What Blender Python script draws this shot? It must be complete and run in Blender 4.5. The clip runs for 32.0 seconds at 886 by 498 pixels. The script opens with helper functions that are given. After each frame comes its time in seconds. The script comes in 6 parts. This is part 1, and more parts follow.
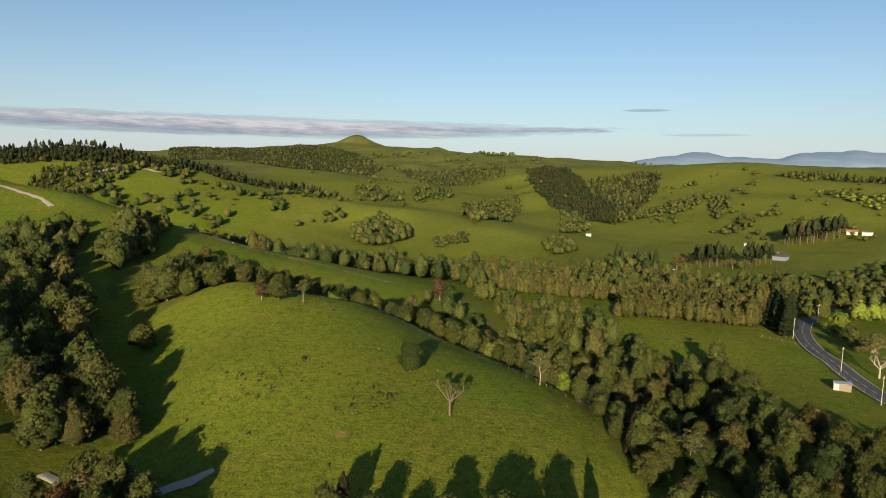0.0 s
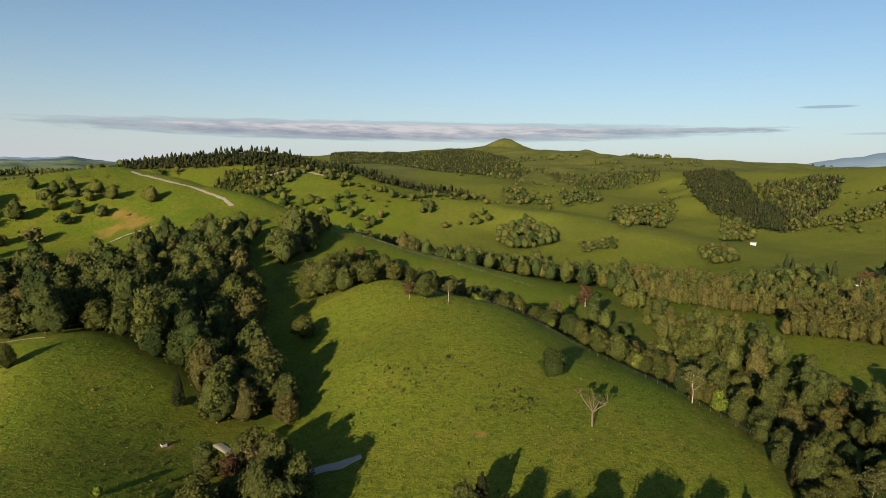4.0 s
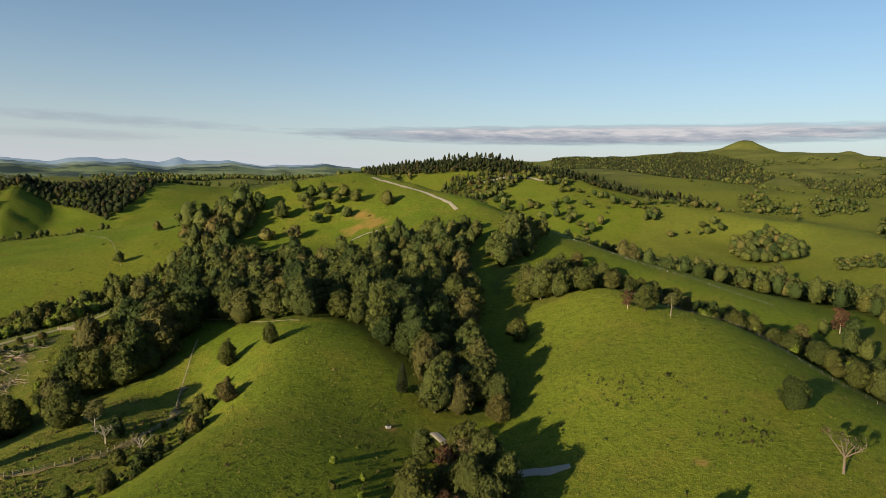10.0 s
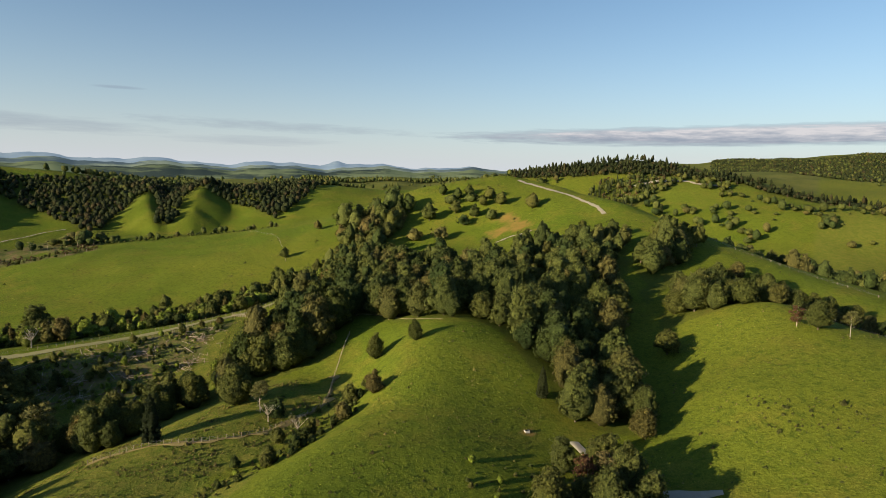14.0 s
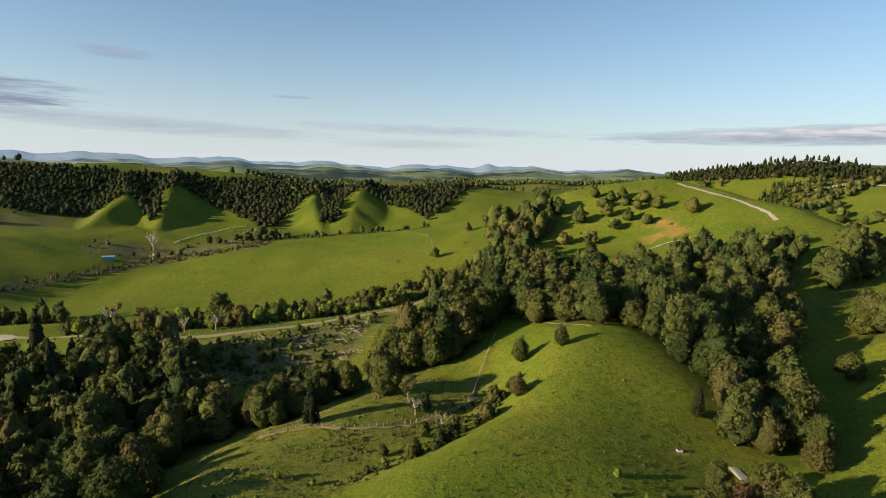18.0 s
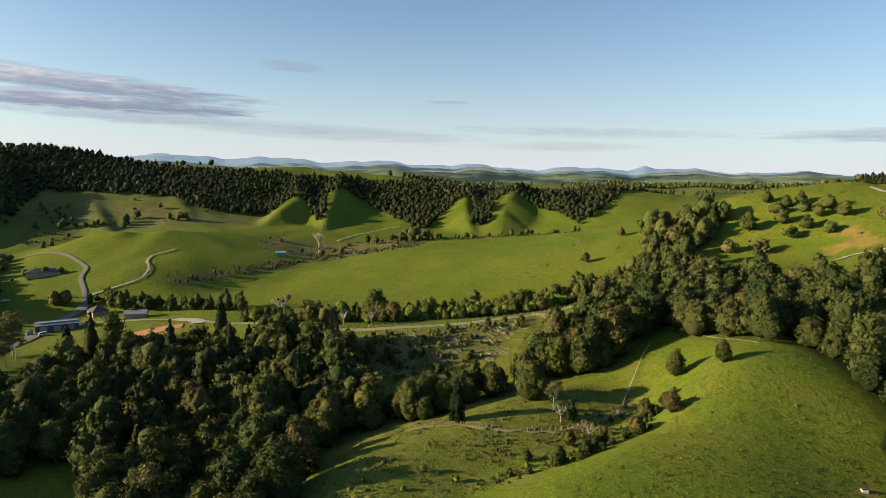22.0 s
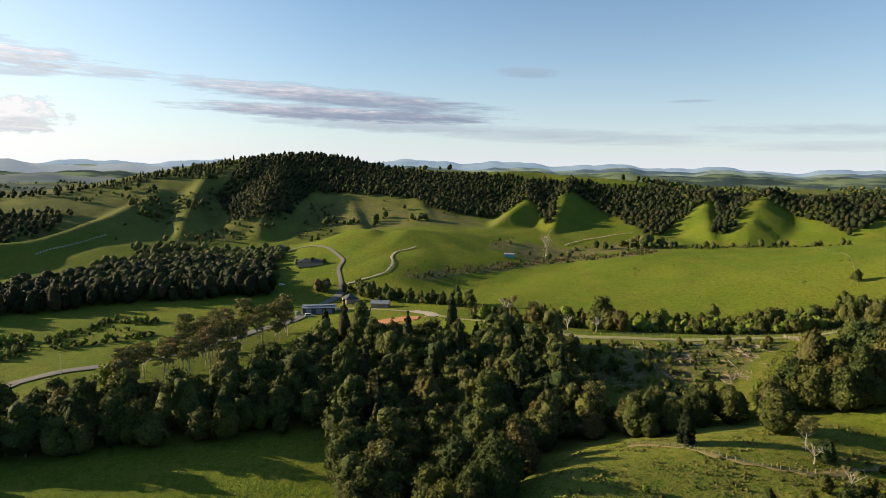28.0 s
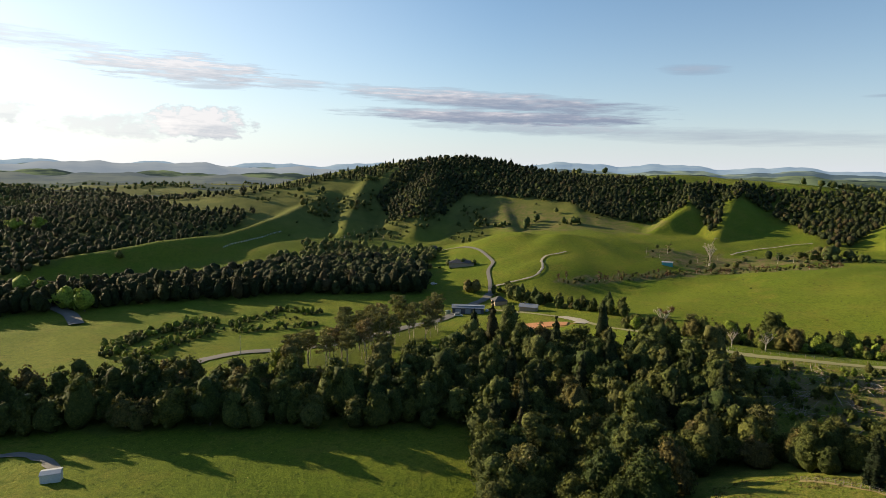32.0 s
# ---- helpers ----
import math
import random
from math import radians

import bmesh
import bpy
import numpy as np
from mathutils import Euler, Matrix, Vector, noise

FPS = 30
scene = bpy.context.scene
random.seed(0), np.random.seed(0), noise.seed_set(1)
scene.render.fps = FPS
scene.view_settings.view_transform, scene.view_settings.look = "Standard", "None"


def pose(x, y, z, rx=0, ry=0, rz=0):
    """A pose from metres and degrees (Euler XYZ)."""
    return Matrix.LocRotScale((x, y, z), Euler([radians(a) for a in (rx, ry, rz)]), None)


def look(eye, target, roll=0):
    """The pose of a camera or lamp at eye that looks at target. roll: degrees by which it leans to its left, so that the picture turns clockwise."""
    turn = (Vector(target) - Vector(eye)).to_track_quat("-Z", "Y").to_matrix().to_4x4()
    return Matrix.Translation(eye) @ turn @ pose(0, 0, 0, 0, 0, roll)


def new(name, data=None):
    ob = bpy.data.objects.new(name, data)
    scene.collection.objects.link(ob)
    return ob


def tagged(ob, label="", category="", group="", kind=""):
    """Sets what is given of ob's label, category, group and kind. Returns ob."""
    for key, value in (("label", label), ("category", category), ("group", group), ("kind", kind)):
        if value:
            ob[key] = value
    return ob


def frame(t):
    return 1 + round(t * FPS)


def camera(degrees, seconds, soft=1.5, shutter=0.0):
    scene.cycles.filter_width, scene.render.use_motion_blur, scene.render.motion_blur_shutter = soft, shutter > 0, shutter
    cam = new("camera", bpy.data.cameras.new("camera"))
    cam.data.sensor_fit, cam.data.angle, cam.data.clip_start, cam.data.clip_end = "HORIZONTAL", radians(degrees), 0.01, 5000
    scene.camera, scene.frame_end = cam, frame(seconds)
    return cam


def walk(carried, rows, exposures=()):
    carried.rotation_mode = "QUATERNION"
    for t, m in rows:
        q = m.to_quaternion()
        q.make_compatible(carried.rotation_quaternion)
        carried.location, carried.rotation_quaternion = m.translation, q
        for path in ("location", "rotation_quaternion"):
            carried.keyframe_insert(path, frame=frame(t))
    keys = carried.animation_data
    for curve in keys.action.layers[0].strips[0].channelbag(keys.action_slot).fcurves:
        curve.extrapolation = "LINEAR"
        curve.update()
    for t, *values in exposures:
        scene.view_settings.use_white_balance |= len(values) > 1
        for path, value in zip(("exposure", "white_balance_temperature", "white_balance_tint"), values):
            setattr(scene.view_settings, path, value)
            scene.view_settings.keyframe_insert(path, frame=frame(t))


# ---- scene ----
cam = camera(71.4, 32.0, soft=0.5)
EYE = (0.0, 0.0, 100.0)


def aim(yaw, dip, lean):
    """The pose of the hovering camera: bearing to the left of north, dip below level and lean, in degrees."""
    a, e = radians(yaw), radians(dip)
    way = Vector((-math.sin(a) * math.cos(e), math.cos(a) * math.cos(e), -math.sin(e)))
    return look(EYE, Vector(EYE) + way * 100.0, lean)


# seconds, bearing, dip, lean
TURN = (
    (0, 0.0, 6.96, 1.24), (1, 3.42, 6.96, 1.24), (2, 6.78, 6.96, 1.24), (3.5, 11.83, 6.95, 1.23), (5.5, 18.55, 6.95, 1.23),
    (7, 23.59, 6.91, 1.22), (8.5, 28.61, 6.89, 1.19), (10, 33.65, 6.88, 1.18), (11.5, 38.66, 6.87, 1.17), (13, 43.68, 6.88, 1.2),
    (14.5, 48.76, 6.9, 1.25), (16.5, 55.65, 6.92, 1.26), (18, 60.86, 6.96, 1.26), (19.5, 66.1, 6.98, 1.22), (21, 71.26, 6.98, 1.17),
    (22.5, 76.5, 6.98, 1.11), (24, 81.76, 6.99, 1.08), (25.5, 87.0, 7.01, 1.05), (27.5, 94.04, 7.02, 1.02), (29, 99.3, 7.01, 1.06),
    (30.5, 104.56, 7.02, 1.13), (32, 109.79, 7.01, 1.19),
)
walk(cam, [(t, aim(a, d, b)) for t, a, d, b in TURN], exposures=((0, 0.87), (6, 0.82), (10, 0.86), (14, 0.98), (19, 1.17), (24, 1.25), (28, 1.29), (32, 1.22)))

# ---- daylight: low sun behind, clear sky with banks of cloud ----
SUN_A, SUN_E = 171.0, 14.0
world = bpy.data.worlds.new("sky")
scene.world = world
world.use_nodes = True
wt = world.node_tree
wt.nodes.clear()


def wnode(kind, **sets):
    n = wt.nodes.new(kind)
    for k, v in sets.items():
        n.inputs[int(k[1:])].default_value = v
    return n


def wmath(op, a, b=0.0, c=0.0, clamp=False):
    n = wt.nodes.new("ShaderNodeMath")
    n.operation = op
    n.use_clamp = clamp
    for i, v in enumerate((a, b, c)):
        if isinstance(v, (int, float)):
            n.inputs[i].default_value = v
        else:
            wt.links.new(v, n.inputs[i])
    return n.outputs[0]


sky = wt.nodes.new("ShaderNodeTexSky")
sky.sky_type = "NISHITA"
sky.sun_disc = False
sky.sun_elevation = radians(SUN_E)
sky.sun_rotation = radians(-SUN_A)
sky.altitude = 100
sky.air_density = 1.0
sky.dust_density = 0.6
sky.ozone_density = 2.5
coord = wt.nodes.new("ShaderNodeTexCoord")
sep = wt.nodes.new("ShaderNodeSeparateXYZ")
wt.links.new(coord.outputs["Generated"], sep.inputs[0])
bearing = wmath("MULTIPLY", wmath("ARCTAN2", wmath("MULTIPLY", sep.outputs[0], -1.0), sep.outputs[1]), 57.296)
rise = wmath("MULTIPLY", wmath("ARCSINE", sep.outputs[2]), 57.296)


def cloud_noise(sx, sy, scale, detail, seed):
    comb = wt.nodes.new("ShaderNodeCombineXYZ")
    wt.links.new(wmath("MULTIPLY", bearing, sx), comb.inputs[0])
    wt.links.new(wmath("MULTIPLY", rise, sy), comb.inputs[1])
    comb.inputs[2].default_value = seed
    n = wt.nodes.new("ShaderNodeTexNoise")
    n.inputs["Scale"].default_value = scale
    n.inputs["Detail"].default_value = detail
    n.inputs["Roughness"].default_value = 0.62
    wt.links.new(comb.outputs[0], n.inputs["Vector"])
    return n.outputs["Fac"]


def bank(a0, e0, wa, we, tilt, noise_fac, rag, edge):
    """A cloud bank round bearing a0 and rise e0, with ragged edges."""
    da = wmath("MULTIPLY", wmath("SUBTRACT", bearing, a0), 1.0 / wa)
    de = wmath("MULTIPLY", wmath("SUBTRACT", rise, wmath("ADD", e0, wmath("MULTIPLY", wmath("SUBTRACT", bearing, a0), tilt))), 1.0 / we)
    d = wmath("ADD", wmath("POWER", wmath("ABSOLUTE", da), 2.0), wmath("POWER", wmath("ABSOLUTE", de), 2.0))
    body = wmath("SUBTRACT", wmath("ADD", wmath("SUBTRACT", 1.0, d), wmath("MULTIPLY", noise_fac, rag)), rag * 0.5)
    return wmath("MULTIPLY", body, 1.0 / edge, clamp=True)


streak = cloud_noise(0.09, 1.1, 3.0, 8, 3.0)
curl = cloud_noise(0.13, 0.9, 3.4, 8, 21.0)
puff = cloud_noise(0.3, 0.55, 2.2, 8, 9.0)
haze = wmath("MULTIPLY", wmath("POWER", 2.718, wmath("MULTIPLY", wmath("ABSOLUTE", rise), -0.17)), 0.92)
hazy = wt.nodes.new("ShaderNodeMix")
hazy.data_type = "RGBA"
wt.links.new(haze, hazy.inputs["Factor"])
clear = wt.nodes.new("ShaderNodeMix")
clear.data_type = "RGBA"
clear.blend_type = "MULTIPLY"
clear.inputs["Factor"].default_value = 1.0
wt.links.new(sky.outputs[0], clear.inputs["A"])
clear.inputs["B"].default_value = (0.91, 1.0, 1.04, 1)
wt.links.new(clear.outputs["Result"], hazy.inputs["A"])
hazy.inputs["B"].default_value = (4.8, 5.05, 5.6, 1)
clouds = []
for a0, e0, wa, we, tilt, which, rag, edge, dens, glow in (
    (18, 3.75, 31, 0.95, -0.01, streak, 1.2, 0.7, 0.85, 0.42),
    (-4, 4.1, 13, 0.35, 0.0, streak, 3.0, 0.7, 0.7, 0.1),
    (-17.7, 5.8, 2.2, 0.14, 0.0, streak, 0.6, 0.6, 0.5, 0.0),
    (-22.6, 3.7, 4, 0.13, 0.0, streak, 0.6, 0.8, 0.3, 0.0),
    (105, 5.1, 15, 0.75, 0.02, streak, 2.0, 0.6, 0.95, -0.05),
    (105.5, 6.5, 16, 0.95, 0.055, streak, 2.2, 0.8, 0.9, 0.12),
    (123, 7.5, 5, 0.55, 0.03, streak, 4.0, 1.0, 0.6, 0.5),
    (132.5, 8.1, 8.5, 1.3, 0.03, streak, 4.2, 0.8, 0.85, 0.45),
    (130, 6.9, 3.5, 0.3, -0.05, streak, 1.6, 0.8, 0.6, 0.0),
    (145, 9.4, 8, 0.9, 0.03, streak, 4.5, 1.2, 0.6, 0.5),
    (86, 3.5, 16, 0.8, 0.03, streak, 1.8, 1.4, 0.5, 0.05),
    (100, 4.1, 14, 0.6, 0.02, curl, 2.2, 1.0, 0.55, 0.15),
    (62, 3.9, 14, 0.5, 0.02, curl, 2.6, 1.4, 0.35, 0.2),
    (88.5, 9.0, 3.2, 0.5, 0.03, streak, 1.6, 1.0, 0.5, 0.3),
    (74.5, 6.4, 2.2, 0.16, 0.0, streak, 0.8, 0.9, 0.35, 0.0),
    (131.3, 3.8, 4.6, 1.5, -0.02, puff, 3.4, 0.5, 0.85, 0.55),
    (137, 3.2, 6, 1.1, 0.0, puff, 4.0, 0.9, 0.6, 0.8),
    (147, 3.9, 4, 1.1, 0.0, puff, 4.0, 0.7, 0.7, 0.5),
    (64, 2.6, 8, 0.5, 0.0, streak, 2.0, 1.4, 0.3, 0.0),
):
    clouds.append((wmath("MULTIPLY", bank(a0, e0, wa, we, tilt, which, rag, edge), dens), e0, we, glow))
mask, lit = None, None
for m, e0, we, glow in clouds:
    top = wmath("ADD", glow + 0.35, wmath("MULTIPLY", wmath("SUBTRACT", rise, e0), 0.5 / we))
    top = wmath("ADD", top, wmath("MULTIPLY", wmath("SUBTRACT", curl, 0.5), 1.5), clamp=True)
    if mask is None:
        mask, lit = m, wmath("MULTIPLY", m, top)
    else:
        lit = wmath("ADD", wmath("MULTIPLY", lit, wmath("SUBTRACT", 1.0, m)), wmath("MULTIPLY", m, top))
        mask = wmath("MAXIMUM", mask, m)
shade = wt.nodes.new("ShaderNodeMix")
shade.data_type = "RGBA"
wt.links.new(wmath("POWER", lit, 2.0, clamp=True), shade.inputs["Factor"])
shade.inputs["A"].default_value = (1.65, 1.95, 2.65, 1)
shade.inputs["B"].default_value = (6.6, 6.0, 5.9, 1)
mixc = wt.nodes.new("ShaderNodeMix")
mixc.data_type = "RGBA"
wt.links.new(mask, mixc.inputs["Factor"])
wt.links.new(hazy.outputs["Result"], mixc.inputs["A"])
wt.links.new(shade.outputs["Result"], mixc.inputs["B"])
glare = wt.nodes.new("ShaderNodeMix")
glare.data_type = "RGBA"
near_sun = wmath("MULTIPLY", wmath("SUBTRACT", bearing, 104.0), 1 / 70.0, clamp=True)
wt.links.new(wmath("MULTIPLY", wmath("POWER", near_sun, 1.3), wmath("POWER", 2.718, wmath("MULTIPLY", wmath("ABSOLUTE", rise), -0.035))), glare.inputs["Factor"])
wt.links.new(mixc.outputs["Result"], glare.inputs["A"])
glare.inputs["B"].default_value = (7.2, 7.2, 6.9, 1)
back = wt.nodes.new("ShaderNodeBackground")
back.inputs["Strength"].default_value = 0.07
wt.links.new(glare.outputs["Result"], back.inputs["Color"])
wout = wt.nodes.new("ShaderNodeOutputWorld")
wt.links.new(back.outputs[0], wout.inputs[0])

sun = new("sun", bpy.data.lights.new("sun", "SUN"))
sun.data.energy = 5.0
sun.data.angle = radians(0.53)
sun.data.color = (1.0, 0.80, 0.50)
sa, se = radians(SUN_A), radians(SUN_E)
sun.matrix_world = look((-math.sin(sa) * math.cos(se) * 900, math.cos(sa) * math.cos(se) * 900, 100 + math.sin(se) * 900), (0, 0, 100))

# ---- materials ----
def material(name, rough=0.8, spec=0.3):
    m = bpy.data.materials.new(name)
    m.use_nodes = True
    t = m.node_tree
    b = t.nodes["Principled BSDF"]
    b.inputs["Roughness"].default_value = rough
    b.inputs["Specular IOR Level"].default_value = spec
    return m, t, b


def noise_of(t, scale, detail=4.0, rough=0.55, stretch=None):
    c = t.nodes.new("ShaderNodeTexCoord")
    n = t.nodes.new("ShaderNodeTexNoise")
    n.inputs["Scale"].default_value = scale
    n.inputs["Detail"].default_value = detail
    n.inputs["Roughness"].default_value = rough
    if stretch:
        mp = t.nodes.new("ShaderNodeMapping")
        mp.inputs["Scale"].default_value = stretch
        t.links.new(c.outputs["Object"], mp.inputs["Vector"])
        t.links.new(mp.outputs["Vector"], n.inputs["Vector"])
    else:
        t.links.new(c.outputs["Object"], n.inputs["Vector"])
    return n.outputs["Fac"]


def ramp(t, fac, *stops):
    r = t.nodes.new("ShaderNodeValToRGB")
    while len(r.color_ramp.elements) < len(stops):
        r.color_ramp.elements.new(0.5)
    for e, (p, c) in zip(r.color_ramp.elements, stops):
        e.position = p
        e.color = (*c, 1) if len(c) == 3 else c
    t.links.new(fac, r.inputs[0])
    return r.outputs[0]


def mix(t, fac, a, b, how="MIX"):
    n = t.nodes.new("ShaderNodeMix")
    n.data_type = "RGBA"
    n.blend_type = how
    for key, v in (("Factor", fac), ("A", a), ("B", b)):
        if isinstance(v, (int, float)):
            n.inputs[key].default_value = v
        elif isinstance(v, tuple):
            n.inputs[key].default_value = (*v, 1)
        else:
            t.links.new(v, n.inputs[key])
    return n.outputs["Result"]


def bump(t, b, height, strength, dist):
    n = t.nodes.new("ShaderNodeBump")
    n.inputs["Strength"].default_value = strength
    n.inputs["Distance"].default_value = dist
    t.links.new(height, n.inputs["Height"])
    t.links.new(n.outputs[0], b.inputs["Normal"])


def plain(name, c1, c2, scale, rough=0.8, bumped=0.02, spec=0.3, metal=0.0):
    """A surface of two close colours in patches, with fine relief."""
    m, t, b = material(name, rough, spec)
    b.inputs["Metallic"].default_value = metal
    col = mix(t, noise_of(t, scale), c1, c2)
    col = mix(t, 0.35, col, ramp(t, noise_of(t, scale * 6, 3), (0.3, (0.55, 0.55, 0.55)), (0.7, (1.0, 1.0, 1.0))), "MULTIPLY")
    t.links.new(col, b.inputs["Base Color"])
    if bumped:
        bump(t, b, noise_of(t, scale * 4, 5), 0.6, bumped)
    return m


def leaf_material(name, dark, light, brown):
    """Foliage: every tree and every clump of leaves a little different."""
    m, t, b = material(name, 0.8, 0.1)
    geo = t.nodes.new("ShaderNodeNewGeometry")
    tone = t.nodes.new("ShaderNodeAttribute")
    tone.attribute_name = "tone"
    info = t.nodes.new("ShaderNodeObjectInfo")
    add = t.nodes.new("ShaderNodeMath")
    add.operation = "FRACT"
    s = t.nodes.new("ShaderNodeMath")
    s.operation = "ADD"
    t.links.new(tone.outputs["Fac"], s.inputs[0])
    t.links.new(info.outputs["Random"], s.inputs[1])
    t.links.new(s.outputs[0], add.inputs[0])
    col = ramp(t, add.outputs[0], (0.0, dark), (0.45, light), (0.78, light), (0.95, brown))
    var = ramp(t, geo.outputs["Random Per Island"], (0.0, (0.7, 0.73, 0.7)), (1.0, (1.3, 1.26, 1.15)))
    col = mix(t, 1.0, col, var, "MULTIPLY")
    leaves = noise_of(t, 1.5, 6, 0.78)
    col = mix(t, 1.0, col, ramp(t, leaves, (0.32, (0.34, 0.36, 0.34)), (0.5, (0.95, 0.95, 0.93)), (0.66, (1.7, 1.6, 1.4))), "MULTIPLY")
    bump(t, b, leaves, 1.0, 0.9)
    t.links.new(col, b.inputs["Base Color"])
    tr = t.nodes.new("ShaderNodeBsdfTranslucent")
    t.links.new(mix(t, 1.0, col, (1.35, 1.25, 0.8), "MULTIPLY"), tr.inputs["Color"])
    ms = t.nodes.new("ShaderNodeMixShader")
    ms.inputs[0].default_value = 0.12
    t.links.new(b.outputs[0], ms.inputs[1])
    t.links.new(tr.outputs[0], ms.inputs[2])
    t.links.new(ms.outputs[0], t.nodes["Material Output"].inputs["Surface"])
    return m


LEAF = leaf_material("leaves_broad", (0.043, 0.063, 0.018), (0.088, 0.099, 0.027), (0.113, 0.097, 0.037))
LEAF_DARK = leaf_material("leaves_dark", (0.039, 0.062, 0.021), (0.083, 0.101, 0.030), (0.106, 0.102, 0.037))
LEAF_LIME = leaf_material("leaves_fresh", (0.132, 0.180, 0.028), (0.169, 0.224, 0.037), (0.151, 0.180, 0.042))
LEAF_GOLD = leaf_material("leaves_olive", (0.13, 0.14, 0.055), (0.175, 0.175, 0.07), (0.2, 0.165, 0.085))
LEAF_RED = leaf_material("leaves_reddish", (0.077, 0.044, 0.028), (0.120, 0.066, 0.042), (0.137, 0.088, 0.055))
NEEDLE = leaf_material("needles_pine", (0.02, 0.031, 0.014), (0.033, 0.043, 0.018), (0.052, 0.045, 0.024))
HEDGE = leaf_material("leaves_hedge", (0.076, 0.081, 0.028), (0.094, 0.096, 0.031), (0.113, 0.099, 0.040))
BARK = plain("bark_grey", (0.11, 0.085, 0.062), (0.17, 0.14, 0.105), 3.0, 0.9)
BARK_PALE = plain("bark_bleached", (0.34, 0.29, 0.23), (0.44, 0.39, 0.32), 3.0, 0.9)
BARK_PINE = plain("bark_pine", (0.10, 0.062, 0.042), (0.15, 0.095, 0.065), 3.0, 0.9)


def ground_material():
    m, t, b = material("pasture", 0.95, 0.04)

    def attr(name):
        a = t.nodes.new("ShaderNodeAttribute")
        a.attribute_name = name
        return a.outputs["Fac"]

    grass = mix(t, ramp(t, noise_of(t, 0.012, 5), (0.35, (0, 0, 0)), (0.65, (1, 1, 1))), (0.084, 0.123, 0.013), (0.123, 0.142, 0.018))
    grass = mix(t, ramp(t, noise_of(t, 0.06, 5, 0.65), (0.5, (0, 0, 0)), (0.72, (1, 1, 1))), grass, (0.139, 0.136, 0.023))
    grass = mix(t, ramp(t, noise_of(t, 0.45, 5, 0.75), (0.48, (0, 0, 0)), (0.66, (1, 1, 1))), grass, (0.067, 0.096, 0.013))
    grass = mix(t, 1.0, grass, ramp(t, noise_of(t, 1.6, 4, 0.8), (0.3, (0.6, 0.64, 0.56)), (0.45, (0.97, 0.97, 0.97)), (0.7, (1.35, 1.3, 1.25))), "MULTIPLY")
    grass = mix(t, 1.0, grass, ramp(t, noise_of(t, 5.0, 3, 0.8), (0.36, (0.62, 0.66, 0.6)), (0.5, (1, 1, 1)), (0.64, (1.4, 1.36, 1.3))), "MULTIPLY")
    rank = mix(t, ramp(t, noise_of(t, 0.3, 5, 0.7), (0.35, (0, 0, 0)), (0.65, (1, 1, 1))), (0.087, 0.122, 0.018), (0.160, 0.155, 0.032))
    duff = mix(t, noise_of(t, 0.2, 5), (0.044, 0.055, 0.016), (0.075, 0.075, 0.026))
    soil = mix(t, ramp(t, noise_of(t, 0.09, 6, 0.7), (0.4, (0, 0, 0)), (0.6, (1, 1, 1))), (0.132, 0.132, 0.026), (0.264, 0.158, 0.053))
    slash = mix(t, ramp(t, noise_of(t, 0.16, 6, 0.8), (0.42, (0, 0, 0)), (0.6, (1, 1, 1))), (0.084, 0.110, 0.025), (0.167, 0.128, 0.066))
    # dull olive of the far slopes: rough pasture, with some haze painted in
    dry = mix(t, ramp(t, noise_of(t, 0.02, 6, 0.7), (0.4, (0, 0, 0)), (0.6, (1, 1, 1))), (0.079, 0.092, 0.026), (0.132, 0.136, 0.040))
    rank = mix(t, 1.0, rank, ramp(t, noise_of(t, 2.4, 4, 0.8), (0.34, (0.6, 0.64, 0.58)), (0.5, (1, 1, 1)), (0.66, (1.35, 1.3, 1.25))), "MULTIPLY")
    col = mix(t, attr("dry"), grass, dry)
    col = mix(t, attr("rank"), col, rank)
    col = mix(t, attr("slash"), col, slash)
    col = mix(t, attr("wood"), col, duff)
    col = mix(t, attr("soil"), col, soil)
    t.links.new(col, b.inputs["Base Color"])
    # stock tracks run along the slopes
    c = t.nodes.new("ShaderNodeTexCoord")
    sx = t.nodes.new("ShaderNodeSeparateXYZ")
    t.links.new(c.outputs["Object"], sx.inputs[0])

    def calc(op, p, q):
        n = t.nodes.new("ShaderNodeMath")
        n.operation = op
        for i, v in enumerate((p, q)):
            if isinstance(v, (int, float)):
                n.inputs[i].default_value = v
            else:
                t.links.new(v, n.inputs[i])
        return n.outputs[0]

    wave = calc("SINE", calc("MULTIPLY", calc("ADD", sx.outputs[2], calc("MULTIPLY", noise_of(t, 0.08, 3), 1.6)), 13.0), 0.0)
    wave = calc("MULTIPLY", wave, ramp(t, noise_of(t, 0.025, 2), (0.55, (0, 0, 0)), (0.7, (0.16, 0.16, 0.16))))
    high = calc("ADD", calc("MULTIPLY", wave, 0.5), noise_of(t, 0.9, 6, 0.72))
    bump(t, b, high, 1.0, 0.42)
    return m


PASTURE = ground_material()

GRAVEL = plain("pale_gravel", (0.27, 0.245, 0.195), (0.36, 0.33, 0.27), 0.8, 0.9, 0.03)
GRAVEL_GREEN = plain("grassy_gravel", (0.17, 0.17, 0.07), (0.27, 0.25, 0.13), 0.5, 0.9, 0.03)
DRY_GRASS = plain("dry_grass", (0.17, 0.145, 0.05), (0.26, 0.2, 0.085), 0.7, 0.95, 0.08)
ASPHALT = plain("asphalt", (0.055, 0.056, 0.058), (0.085, 0.085, 0.085), 0.6, 0.85, 0.01)
ROAD_PALE = plain("worn_chipseal", (0.12, 0.115, 0.105), (0.16, 0.152, 0.138), 0.5, 0.88, 0.01)
